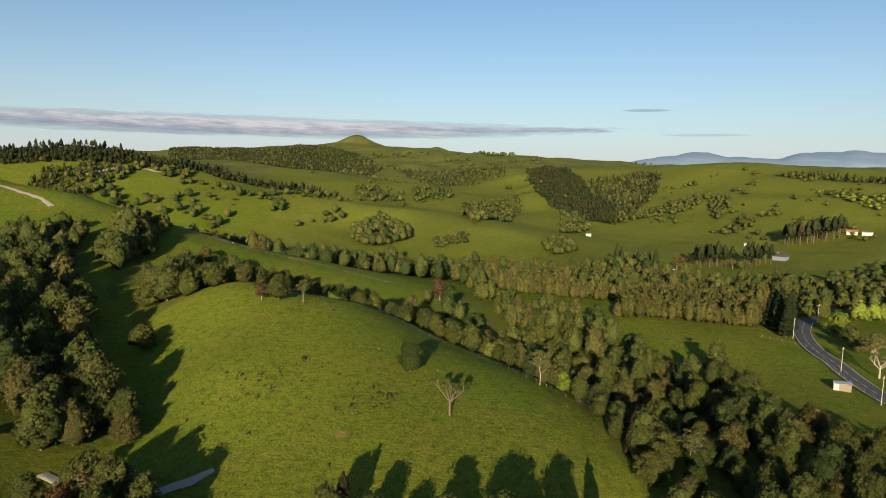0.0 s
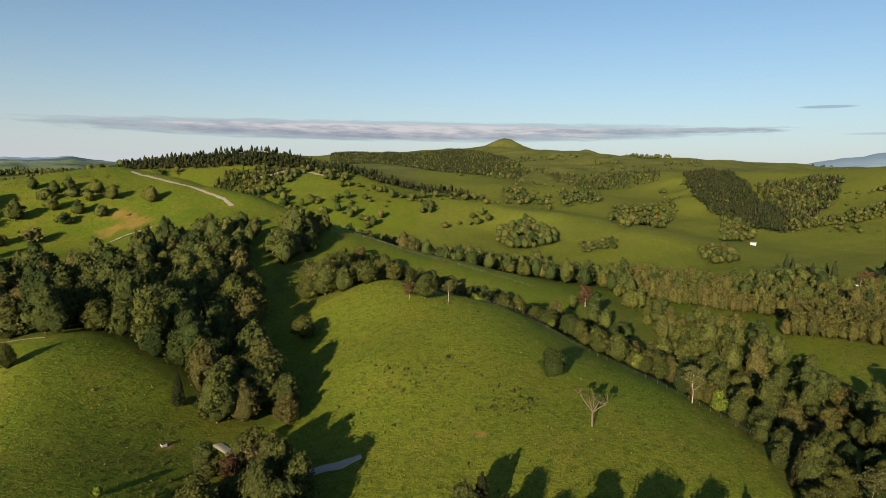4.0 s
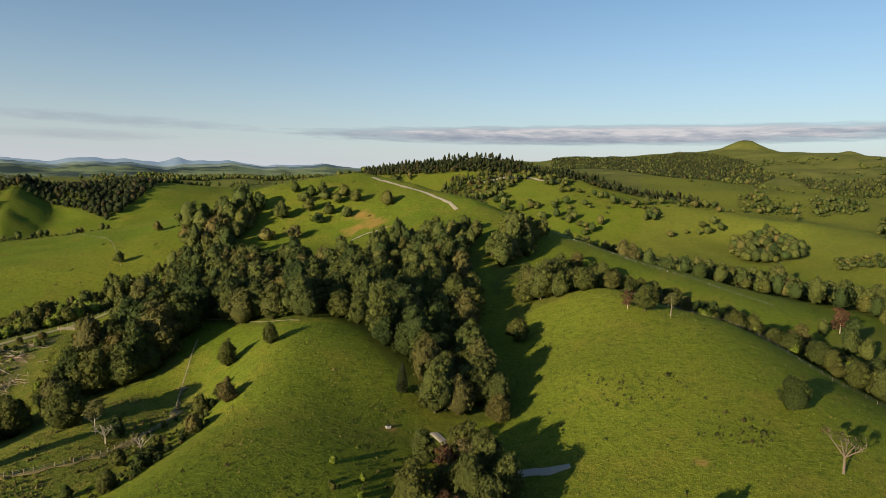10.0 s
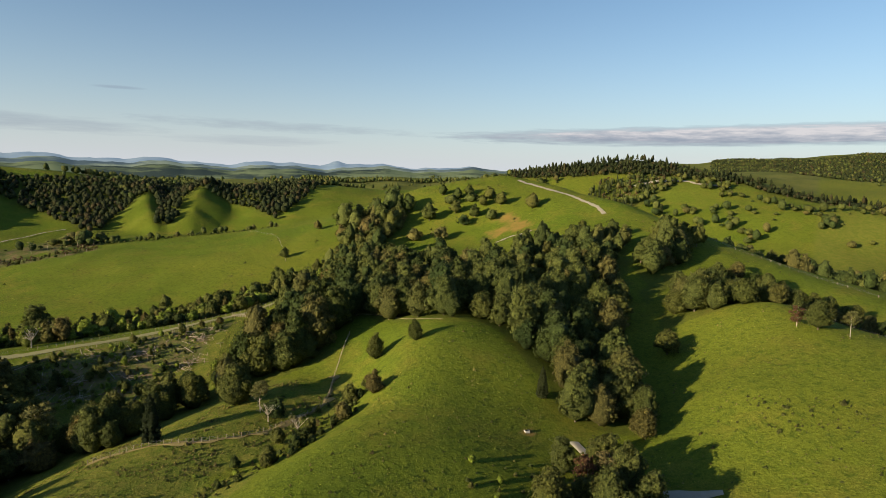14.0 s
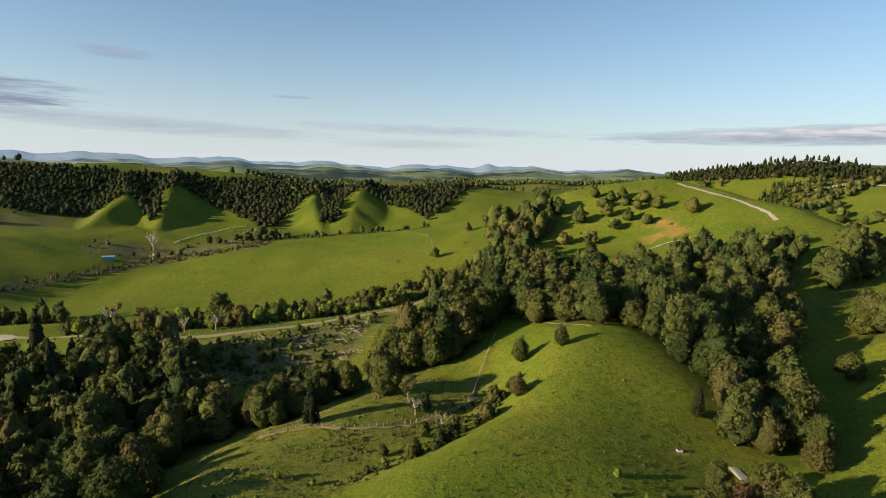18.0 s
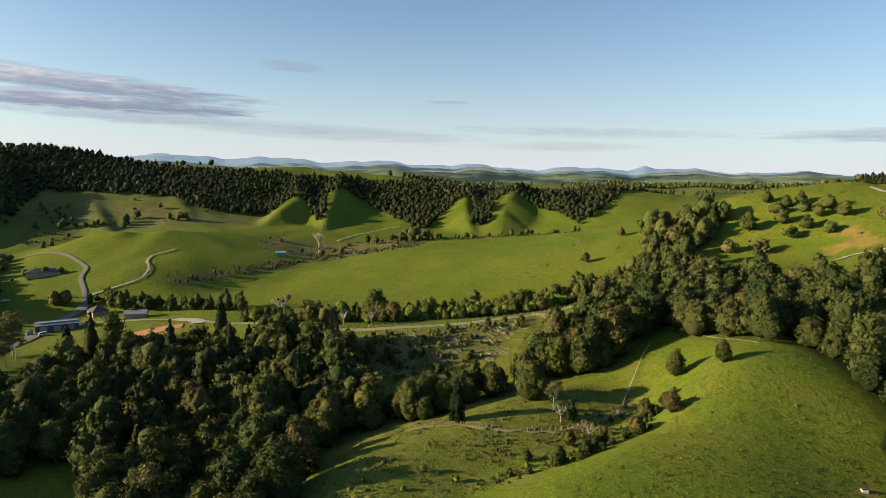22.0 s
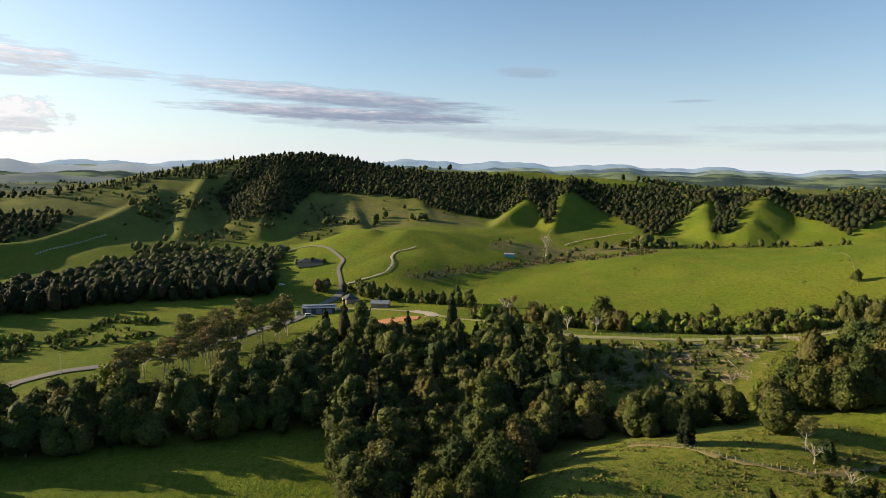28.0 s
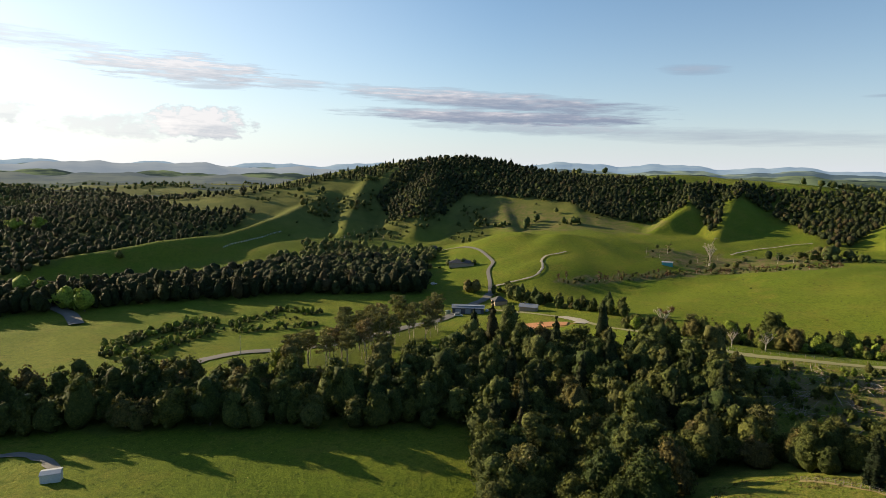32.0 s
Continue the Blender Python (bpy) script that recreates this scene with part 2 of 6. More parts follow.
CLAY = plain("red_clay", (0.30, 0.13, 0.055), (0.40, 0.2, 0.09), 0.4, 0.95, 0.05)
PAINT = plain("white_road_paint", (0.7, 0.7, 0.68), (0.8, 0.8, 0.78), 2.0, 0.7, 0.0)
WHITE = plain("white_painted_panel", (0.48, 0.48, 0.47), (0.58, 0.58, 0.57), 1.0, 0.6, 0.004)
ROOF_GREY = plain("grey_steel_roof", (0.20, 0.21, 0.23), (0.28, 0.29, 0.31), 0.8, 0.5, 0.01, 0.4)
ROOF_PALE = plain("pale_steel_roof", (0.34, 0.36, 0.38), (0.42, 0.44, 0.46), 0.8, 0.45, 0.01, 0.4)
ROOF_DARK = plain("dark_tile_roof", (0.05, 0.05, 0.055), (0.09, 0.085, 0.085), 1.0, 0.7, 0.02)
ROOF_RED = plain("faded_red_roof", (0.30, 0.13, 0.09), (0.4, 0.19, 0.13), 1.0, 0.7, 0.01)
WALL_DARK = plain("dark_weatherboard", (0.05, 0.055, 0.075), (0.08, 0.085, 0.11), 1.0, 0.7, 0.01)
WALL_TAN = plain("tan_brick_wall", (0.28, 0.21, 0.15), (0.36, 0.28, 0.2), 1.5, 0.85, 0.01)
WALL_BLUE = plain("blue_grey_wall", (0.16, 0.19, 0.27), (0.22, 0.25, 0.33), 1.0, 0.7, 0.01)
TEAL = plain("teal_steel", (0.05, 0.26, 0.28), (0.08, 0.34, 0.36), 1.0, 0.5, 0.005)
POST = plain("weathered_timber", (0.20, 0.165, 0.12), (0.32, 0.27, 0.21), 4.0, 0.9, 0.01)
CONCRETE = plain("grey_concrete_pole", (0.36, 0.35, 0.33), (0.46, 0.45, 0.42), 2.0, 0.85, 0.01)
WIRE = plain("galvanised_wire", (0.3, 0.3, 0.3), (0.4, 0.4, 0.4), 5.0, 0.45, 0.0, 0.5, 0.8)
TANK_GREEN = plain("green_plastic", (0.16, 0.2, 0.13), (0.2, 0.24, 0.16), 2.0, 0.5, 0.0)
RUBBER = plain("black_rubber", (0.015, 0.015, 0.015), (0.03, 0.03, 0.03), 8.0, 0.8, 0.0)
ALLOY = plain("wheel_alloy", (0.4, 0.4, 0.41), (0.5, 0.5, 0.51), 8.0, 0.35, 0.0, 0.5, 0.9)
LOG_PALE = plain("bleached_log", (0.27, 0.22, 0.165), (0.38, 0.32, 0.25), 1.5, 0.9, 0.03)
LOG_BROWN = plain("brown_log", (0.17, 0.11, 0.075), (0.26, 0.18, 0.13), 1.5, 0.9, 0.03)
TUFT = leaf_material("tuft_grass", (0.102, 0.150, 0.018), (0.145, 0.180, 0.026), (0.205, 0.194, 0.051))
RUSH = leaf_material("rush_brown", (0.128, 0.128, 0.037), (0.171, 0.158, 0.051), (0.196, 0.158, 0.069))


def glass_material():
    m, t, b = material("dark_window_glass", 0.06, 0.5)
    b.inputs["Base Color"].default_value = (0.02, 0.025, 0.03, 1)
    return m


GLASS = glass_material()


def distance_haze_material(name, a, b_, glow):
    """Far country: long strips of woods and fields, air haze painted in and glowing."""
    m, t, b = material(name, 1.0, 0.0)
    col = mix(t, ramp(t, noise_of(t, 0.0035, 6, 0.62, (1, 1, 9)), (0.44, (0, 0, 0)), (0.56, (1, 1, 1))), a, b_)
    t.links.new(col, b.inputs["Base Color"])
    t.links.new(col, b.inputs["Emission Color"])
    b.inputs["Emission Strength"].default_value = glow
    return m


# bluish and pale tones with emission imitate haze; no air is modelled
FAR_A = distance_haze_material("far_country_haze", (0.026, 0.038, 0.036), (0.1, 0.125, 0.07), 0.3)
FAR_B = distance_haze_material("farther_country_haze", (0.042, 0.06, 0.07), (0.105, 0.128, 0.1), 0.6)
FAR_C = distance_haze_material("haze_blue_ranges", (0.084, 0.115, 0.148), (0.1, 0.13, 0.155), 0.95)
PALE_A = distance_haze_material("hazy_country", (0.026, 0.032, 0.031), (0.049, 0.056, 0.043), 0.6)
PALE_B = distance_haze_material("hazier_country", (0.044, 0.052, 0.054), (0.063, 0.069, 0.061), 0.85)
PALE_C = distance_haze_material("haze_pale_ranges", (0.074, 0.084, 0.093), (0.082, 0.091, 0.098), 1.35)

# ---- the lie of the land: crest lines, foot lines and stream lines (bearing left of north, distance from the eye, height) ----


def spot(a, r):
    """Bearing in degrees left of north and distance to plan x, y."""
    return -r * math.sin(radians(a)), r * math.cos(radians(a))


LINES = []


def line(soft, *pts):
    LINES.append((soft, np.array([(*spot(a, r), z) for a, r, z in pts])))


# under and behind the camera
line(20, (0, 60, 37), (40, 60, 38), (80, 60, 37), (110, 72, 28), (130, 80, 27), (160, 75, 31), (200, 70, 36), (260, 70, 38), (320, 60, 37))
line(30, (150, 150, 28), (180, 180, 32), (220, 180, 36), (270, 180, 38), (315, 170, 38))
line(60, (165, 500, 20), (200, 500, 30), (240, 500, 40), (280, 500, 40), (310, 500, 38))
line(200, (150, 1500, 60), (190, 1500, 80), (230, 1500, 80), (270, 1500, 90), (310, 1500, 100))
# knoll A, the open pasture
line(8, (22.2, 240, 55.5), (18.2, 232, 60), (13.7, 226, 56), (7.5, 215, 53.5), (1.1, 195, 46.6), (-6.5, 176, 43.5), (-16, 158, 38.5), (-22, 130, 38))
line(8, (26, 120, 36.5), (15, 112, 39.5), (4, 112, 41), (-7, 110, 40), (-16, 112, 37))
line(8, (19, 165, 50), (9.6, 162, 49.6), (2, 160, 47))
# gully between the knolls, grove in it
line(6, (33, 110, 36), (29.5, 135, 38), (27.5, 165, 40), (26.5, 200, 44), (27, 235, 48), (25, 270, 53))
# knoll B
line(6, (40, 212, 50), (44.8, 197, 54), (48, 190, 53.6), (50.5, 176, 49.8), (52.3, 156, 46), (53.3, 143, 44), (58.6, 124, 43.5), (63.7, 108, 43), (68, 90, 42))
line(8, (35, 135, 39), (42, 112, 41), (52, 100, 42))
line(8, (38.3, 165, 47), (44, 152, 47))
# gully below knoll B and the terrace beyond
line(5, (58, 190, 38.5), (55.4, 168, 39), (57.5, 152, 37), (60.5, 142, 37), (66, 130, 36), (72, 118, 35))
line(8, (62, 175, 39), (70.6, 155, 36.5), (76, 144, 35), (82, 138, 34), (86, 124, 33))
line(10, (83, 186, 23), (89.5, 160, 22), (96, 138, 21), (102, 122, 20.5))
line(6, (61, 212, 38), (68.6, 198, 29), (74, 195, 28), (80.2, 192, 25))
# spur F with the gravel road
line(6, (52, 330, 53), (55, 310, 50), (59.2, 290, 45.2), (65.5, 266, 40), (74, 256, 36.2), (82.6, 256, 33.8), (91, 275, 33), (96, 305, 27), (100.7, 325, 22), (107.5, 372, 16))
# gully behind the road
line(6, (55, 345, 48), (60.3, 325, 40), (66, 305, 33), (74, 295, 30), (82, 300, 28), (90, 325, 24), (97, 370, 20))
line(10, (60.3, 350, 43), (71.9, 345, 33), (81.6, 350, 27.5), (92.9, 385, 21.5))
# field spur E
line(10, (55.3, 470, 69), (59.4, 490, 62), (64.6, 500, 53), (71.9, 500, 44), (79.1, 490, 36.5), (83.9, 480, 29.5), (90.7, 450, 22.5), (95.7, 430, 19.5))
# hill D
line(10, (51.2, 470, 83), (47.1, 475, 92), (41.4, 480, 101), (38.6, 462, 97), (36.6, 445, 94), (34, 420, 90), (31.4, 394, 85.5), (28.3, 368, 77), (26.2, 356, 73), (22.7, 345, 66.5), (16.8, 330, 57), (10.7, 315, 50.5), (5, 300, 45), (-2, 285, 38))
line(8, (39.7, 455, 94), (37.6, 436, 91.3), (35.6, 416, 89.0), (34.5, 402, 86.2), (33.2, 388, 82.8), (32.6, 376, 79.0))
line(12, (48, 250, 51), (40, 255, 52), (33, 255, 53), (28, 270, 54))
line(12, (56, 380, 56), (50, 385, 60), (43, 375, 63), (38, 345, 66))
# gully of the tree row behind knoll A
line(5, (23, 285, 51.5), (17, 275, 46.5), (10, 262, 42), (2, 250, 37), (-6, 235, 33), (-14, 215, 31), (-20, 190, 31.5))
# bush valley behind hill D
line(12, (45, 620, 70), (35, 540, 62), (28, 470, 50), (20, 430, 42), (12, 420, 38), (4, 410, 35), (-6, 400, 35))
# pasture hill below the pine ridge
line(15, (40, 800, 105), (34.7, 780, 113), (30.5, 765, 120), (27.2, 755, 119.5), (24.8, 740, 106), (21.8, 730, 103.5), (17.3, 720, 84), (11.3, 700, 72), (6, 690, 60))
line(15, (27, 640, 76), (20, 600, 66), (13, 590, 55), (7, 590, 46))
# hill K
line(12, (9, 640, 68), (4.5, 610, 66), (-0.8, 580, 56), (-6, 550, 52), (-9.7, 515, 40))
line(12, (6, 500, 40), (2, 475, 38), (-4.1, 450, 36), (-9, 450, 36))
line(20, (12, 800, 58), (4, 760, 56), (-5, 720, 48), (-11, 680, 41))
# bushy spurs under the high ridge
line(25, (16, 1300, 112), (10, 1150, 98), (5, 1050, 85), (0, 1000, 76), (-5, 950, 66), (-9, 850, 54))
line(25, (-1, 1700, 135), (-5.5, 1350, 110), (-8, 1150, 90), (-11, 900, 58))
line(25, (8, 1500, 100), (2, 1400, 92), (-3, 1200, 78), (-9, 980, 62))
line(40, (30, 2200, 150), (19.6, 2200, 160), (11.4, 2200, 190), (7.9, 2200, 200), (3.5, 2150, 184), (0.7, 2100, 180), (-3.8, 2100, 165), (-9, 2100, 158), (-14.8, 2100, 152), (-20, 2200, 130))
# pine block hill and the hills beyond the river flat
line(20, (-6, 1250, 112), (-7.9, 1100, 105), (-9.5, 900, 70), (-12, 800, 52))
line(25, (-8, 1150, 106), (-15.9, 1150, 104), (-20.1, 1150, 118), (-25, 1150, 125), (-31, 1100, 114), (-36, 1050, 108), (-45, 1050, 110))
line(20, (-15.6, 800, 50), (-20, 760, 46), (-23, 800, 58), (-29, 780, 60), (-36, 760, 58), (-45, 700, 60))
# river flat
line(15, (-10, 420, 35), (-18, 600, 36), (-25, 620, 37), (-32, 620, 40), (-40, 550, 40))
line(15, (-12, 320, 35), (-17, 280, 37), (-24, 250, 38), (-31, 250, 38.5), (-38, 240, 38), (-45, 240, 38))
line(15, (-20, 350, 36), (-30, 340, 36), (-40, 380, 36))
line(10, (-22, 170, 33), (-28, 185, 37), (-34, 190, 37.5), (-40, 190, 38))
line(10, (-26, 125, 36), (-35, 130, 38), (-45, 120, 38))
# dark field and the wooded slope
line(10, (100, 165, 20), (112, 165, 20.5), (125, 180, 20.5), (140, 200, 20.5), (150, 205, 20.5))
line(12, (90, 205, 22), (100, 225, 20), (110, 235, 19.5), (125, 240, 19.5), (140, 250, 19))
line(12, (103, 290, 19), (112, 310, 17.5), (122, 300, 17), (134, 300, 16.5), (148, 310, 16))
line(25, (105, 430, 17), (115, 430, 16), (127, 400, 15.5), (140, 400, 15), (152, 420, 15))
# valley floor and the foot of the wooded hill
line(12, (97, 420, 21), (100.7, 470, 32), (103.3, 440, 24), (108, 470, 22), (115, 540, 20), (125, 540, 19), (140, 560, 20))
line(8, (86.2, 525, 30.5), (91.2, 505, 33), (96, 480, 31))
line(8, (104.5, 590, 46), (102.3, 560, 47), (99.2, 555, 49), (96, 540, 44), (93.3, 530, 38))
line(10, (105.5, 610, 30), (101, 610, 41), (97.6, 620, 46), (91.8, 620, 46), (86, 590, 41))
line(6, (100.8, 575, 40), (101.1, 540, 36))
line(10, (79, 590, 42), (83, 600, 42), (88, 620, 44), (92, 630, 46))
line(10, (63.5, 585, 46), (68, 575, 44), (73, 580, 43), (77, 590, 42))
line(10, (66, 650, 62), (63.5, 600, 50), (64, 560, 47))
line(10, (62, 640, 66), (58, 600, 58), (54, 560, 66), (48, 560, 76))
line(20, (60, 760, 84), (56, 720, 82), (50, 760, 78), (44, 800, 88))
# the wooded hill H
line(25, (146, 950, 40), (138, 900, 52), (131.5, 870, 60), (124, 900, 78), (117.4, 930, 102), (113.2, 950, 119), (107.9, 950, 126), (103.4, 930, 113), (100.8, 900, 104), (95, 850, 100), (90, 820, 98), (84.8, 800, 95), (79.8, 790, 90), (74.2, 780, 82), (68, 800, 80))
line(14, (114.5, 800, 58), (115, 720, 36), (115.5, 640, 25))
line(14, (121.5, 690, 34), (123, 620, 26), (128, 580, 22))
line(10, (107.8, 800, 70), (107, 700, 45), (106, 640, 32))
line(12, (100, 780, 74), (98, 700, 55), (96, 660, 49))
# gullies between the cones
line(8, (87.0, 775, 82), (86.7, 700, 55), (86.5, 645, 44), (86.3, 610, 42))
line(8, (81.5, 770, 80), (80.2, 700, 58), (79.2, 640, 45), (78.6, 605, 42))
line(8, (70.9, 715, 68), (70.8, 655, 51), (70.8, 605, 44))
line(8, (65.3, 720, 72), (65.4, 660, 56), (65.5, 610, 46))
line(8, (92.0, 770, 76), (93.5, 705, 55), (94.5, 655, 47))
line(8, (76.5, 740, 76), (75.8, 680, 60), (75.4, 630, 46), (75.2, 600, 43))
# low country to the horizon
line(60, (150, 1100, 30), (140, 1200, 30), (130, 1250, 35), (120, 1350, 40), (100, 1250, 45), (85, 1150, 48), (70, 1050, 52), (55, 1000, 58), (44, 1000, 66))
line(60, (150, 1700, 45), (135, 1800, 50), (115, 1900, 60), (95, 1700, 66), (80, 1500, 70), (70, 1400, 78), (60, 1350, 84), (50, 1350, 84), (40, 1400, 95))
line(60, (150, 2300, 40), (120, 2300, 42), (95, 2100, 45), (70, 1850, 52), (50, 1800, 60), (38, 1800, 90))
line(60, (150, 3000, 50), (130, 2900, 50), (110, 2800, 52), (90, 2600, 60), (75, 2400, 66), (62, 2300, 70), (50, 2200, 75), (40, 2300, 95))
line(80, (150, 3700, 50), (110, 3600, 50), (80, 3200, 55), (60, 3100, 60), (40, 3100, 80))
line(80, (155, 4600, 60), (140, 4600, 60), (120, 4600, 60), (100, 4600, 60), (85, 4500, 60), (70, 4400, 60), (55, 4400, 60), (40, 4400, 80), (20, 4400, 110), (0, 4500, 190), (-20, 4500, 180), (-40, 4500, 190), (-90, 4500, 150), (-150, 4500, 120))
line(80, (-15, 3000, 140), (-25, 2600, 130), (-35, 2400, 120), (-50, 2400, 120))
line(60, (-20, 1700, 110), (-30, 1700, 100), (-40, 1600, 100))


SPURS = []


def spur(fall, *pts):
    """A sharp-backed spur whose sides drop by that much a metre."""
    SPURS.append((fall, np.array([(*spot(a, r), z) for a, r, z in pts])))


spur(0.52, (88.0, 790, 92), (88.2, 705, 70), (89.8, 665, 57), (91.4, 632, 45))
spur(0.55, (84.2, 800, 96), (84.7, 722, 77), (85.3, 668, 59), (85.8, 620, 44))
spur(0.52, (72.6, 740, 80), (72.8, 672, 70), (72.4, 630, 57), (72.0, 590, 45))
spur(0.44, (67.8, 730, 86), (68.9, 672, 77), (69.2, 630, 62), (69.4, 588, 46))
spur(0.34, (64.5, 700, 80), (63.0, 650, 66), (62.4, 610, 52))
spur(0.5, (110.2, 900, 112), (111.3, 800, 84), (112, 730, 62), (112.4, 670, 38))
spur(0.5, (116.5, 890, 94), (117.6, 800, 72), (118.6, 720, 48), (119.2, 655, 30))
spur(0.38, (119, 900, 86), (121.5, 800, 64), (124, 720, 50), (129, 650, 37.5), (134.5, 600, 35), (141, 560, 30), (146, 540, 23))
spur(0.45, (104.8, 860, 92), (104.4, 760, 66), (103.8, 690, 50), (103.2, 640, 40))
spur(0.42, (98.5, 810, 84), (98.0, 730, 64), (97, 670, 50))
spur(0.30, (103.6, 585, 45), (102.2, 562, 47.5), (100.9, 545, 42))
spur(0.24, (100.4, 575, 46), (99.2, 556, 49), (96.5, 538, 42), (93.6, 522, 34.5))
spur(0.5, (9.6, 2230, 200), (8.2, 2200, 226), (7.6, 2200, 227), (6.3, 2170, 204))
spur(0.35, (1.6, 2120, 178), (0.7, 2100, 189), (-1.0, 2090, 178))


def knots():
    """Points along all the lines, thinned where two lines meet."""
    out = []
    for soft, pts in LINES:
        for (ax, ay, az), (bx, by, bz) in zip(pts[:-1], pts[1:]):
            n = max(int(math.hypot(bx - ax, by - ay) / (0.05 * math.hypot(ax + bx, ay + by) / 2)), 1)
            for k in range(n):
                s = k / n
                out.append((ax + s * (bx - ax), ay + s * (by - ay), az + s * (bz - az), soft))
        out.append((*pts[-1], soft))
    p = np.array(out)
    keep = []
    for i, q in enumerate(p):
        if all((q[0] - p[j, 0]) ** 2 + (q[1] - p[j, 1]) ** 2 > (0.018 * math.hypot(q[0], q[1])) ** 2 for j in keep):
            keep.append(i)
    p = p[keep]
    u = np.column_stack([(np.degrees(np.arctan2(-p[:, 0], p[:, 1])) + 110) % 360 * (math.pi / 180), np.log(np.hypot(p[:, 0], p[:, 1]))])
    left, right = u[:, 0] < 0.9, u[:, 0] > 2 * math.pi - 0.9
    u = np.concatenate([u, u[left] + (2 * math.pi, 0), u[right] - (2 * math.pi, 0)])
    return u, np.concatenate([p[:, 2], p[left, 2], p[right, 2]])


def bend(u, w):
    d = ((u[:, None, 0] - w[None, :, 0]) ** 2 + (u[:, None, 1] - w[None, :, 1]) ** 2).astype(np.float32)
    return d * np.log(d + 1e-9)


def plate():
    """A thin plate bent through the knots, over bearing and the logarithm of distance."""
    u, z = knots()
    n = len(u)
    m = np.zeros((n + 3, n + 3))
    m[:n, :n] = bend(u, u) + np.eye(n) * STIFF
    m[:n, n], m[:n, n + 1:] = 1, u
    m[n, :n], m[n + 1:, :n] = 1, u.T
    c = np.linalg.solve(m, np.concatenate([z, np.zeros(3)]))
    return u, c[:n].astype(np.float32), c[n:]


STIFF = 0.002
PLATE_U, PLATE_W, PLATE_L = plate()


def ground(x, y):
    """Height of the land at plan points."""
    x, y = np.atleast_1d(np.asarray(x, float)), np.atleast_1d(np.asarray(y, float))
    u = np.column_stack([(np.degrees(np.arctan2(-x, y)) + 110) % 360 * (math.pi / 180), np.log(np.maximum(np.hypot(x, y), 45))])
    z = np.concatenate([bend(u[i:i + 3000], PLATE_U) @ PLATE_W for i in range(0, len(u), 3000)]) + PLATE_L[0] + u @ PLATE_L[1:]
    for fall, pts in SPURS:
        best = np.full(x.shape, -1e18)
        for (ax, ay, az), (bx, by, bz) in zip(pts[:-1], pts[1:]):
            dx, dy = bx - ax, by - ay
            s = np.clip(((x - ax) * dx + (y - ay) * dy) / (dx * dx + dy * dy), 0, 1)
            d = np.sqrt((x - ax - s * dx) ** 2 + (y - ay - s * dy) ** 2 + 10)
            best = np.maximum(best, az + s * (bz - az) - fall * (d - 3.2))
        gap = np.clip(0.5 + (best - z) / 10, 0, 1)
        z = z + (best - z) * gap + 2.5 * gap * (1 - gap)
    r = np.hypot(x, y)
    k = np.clip((r - 40) / 300, 0.12, 4.0)
    z = z + k * 0.9 * (np.sin(x / 37 + 1.3 * np.sin(y / 61)) * np.sin(y / 43 + 1.1 * np.sin(x / 71)))
    z = z + np.minimum(k, 1.5) * 0.35 * np.sin(x / 11 + 1.7 * np.sin(y / 17)) * np.sin(y / 13 + 1.2 * np.sin(x / 19))
    far = np.clip((r - 900) / 1500, 0, 1)
    z = z + far * (9 * np.sin(x / 210 + 2.0 * np.sin(y / 330)) * np.sin(y / 190 + 1.7 * np.sin(x / 290)) + 5 * np.sin(x / 83 + y / 127) * np.sin(y / 97 - x / 140))
    return z

# ---- land cover: woods and clearings in plan (bearing, distance) ----
def inside(poly, x, y):
    """Which plan points lie in the polygon of bearings and distances."""
    q = [spot(a, r) for a, r in poly]
    hit = np.zeros(np.shape(x), bool)
    for (ax, ay), (bx, by) in zip(q, q[1:] + q[:1]):
        cross = (ay > y) != (by > y)
        with np.errstate(divide="ignore", invalid="ignore"):
            hit ^= cross & (x < (bx - ax) * (y - ay) / (by - ay) + ax)
    return hit


WOODS = {}


def wood(name, *poly):
    WOODS[name] = poly


wood("grove", (27.9, 152), (31.8, 148), (36.1, 151), (38.3, 168), (40, 181), (44, 196), (48, 196), (52, 215), (55.4, 226), (56.4, 236), (61.4, 213), (61.9, 240), (59.9, 268), (55.4, 300), (51.2, 325), (44.9, 300), (41, 305), (38.2, 318), (36.1, 335), (31.5, 335), (30.2, 318), (30.4, 261), (30.2, 204))
wood("grove_foot", (39, 104), (36, 118), (33.7, 124), (31.6, 127), (26.8, 121), (25.7, 110), (28, 100))
wood("grove_side", (26.6, 228), (26.8, 262), (22.6, 300), (20, 262), (22.4, 232))
wood("tree_row", (18.4, 236), (22.6, 300), (21.3, 318), (13.8, 292), (7.6, 272), (2.2, 252), (-3, 232), (-8, 205), (-13, 178), (-12, 168), (-8.1, 182), (-5.4, 192), (-1, 205), (2.2, 220), (7.5, 231), (13.7, 243))
wood("right_wood", (-15.6, 147), (-12.5, 168), (-9.5, 185), (-8, 210), (-4.2, 250), (-1, 262), (2.3, 275), (-3, 335), (-11.5, 300), (-16.1, 256), (-20.1, 236), (-25.7, 214), (-30.6, 180), (-37.1, 171), (-40, 168), (-44, 140), (-37.6, 110), (-22, 108), (-18.8, 129))
wood("dark_gully", (26.2, 545), (22.7, 545), (14.7, 500), (7.6, 450), (3.4, 430), (-4.1, 400), (-6.2, 345), (1.2, 340), (7.6, 365), (14.7, 392), (21.8, 410), (27, 440))
wood("valley_bush", (8.4, 599), (5.8, 604), (3.4, 570), (3.2, 524), (6.0, 496), (8.4, 525))
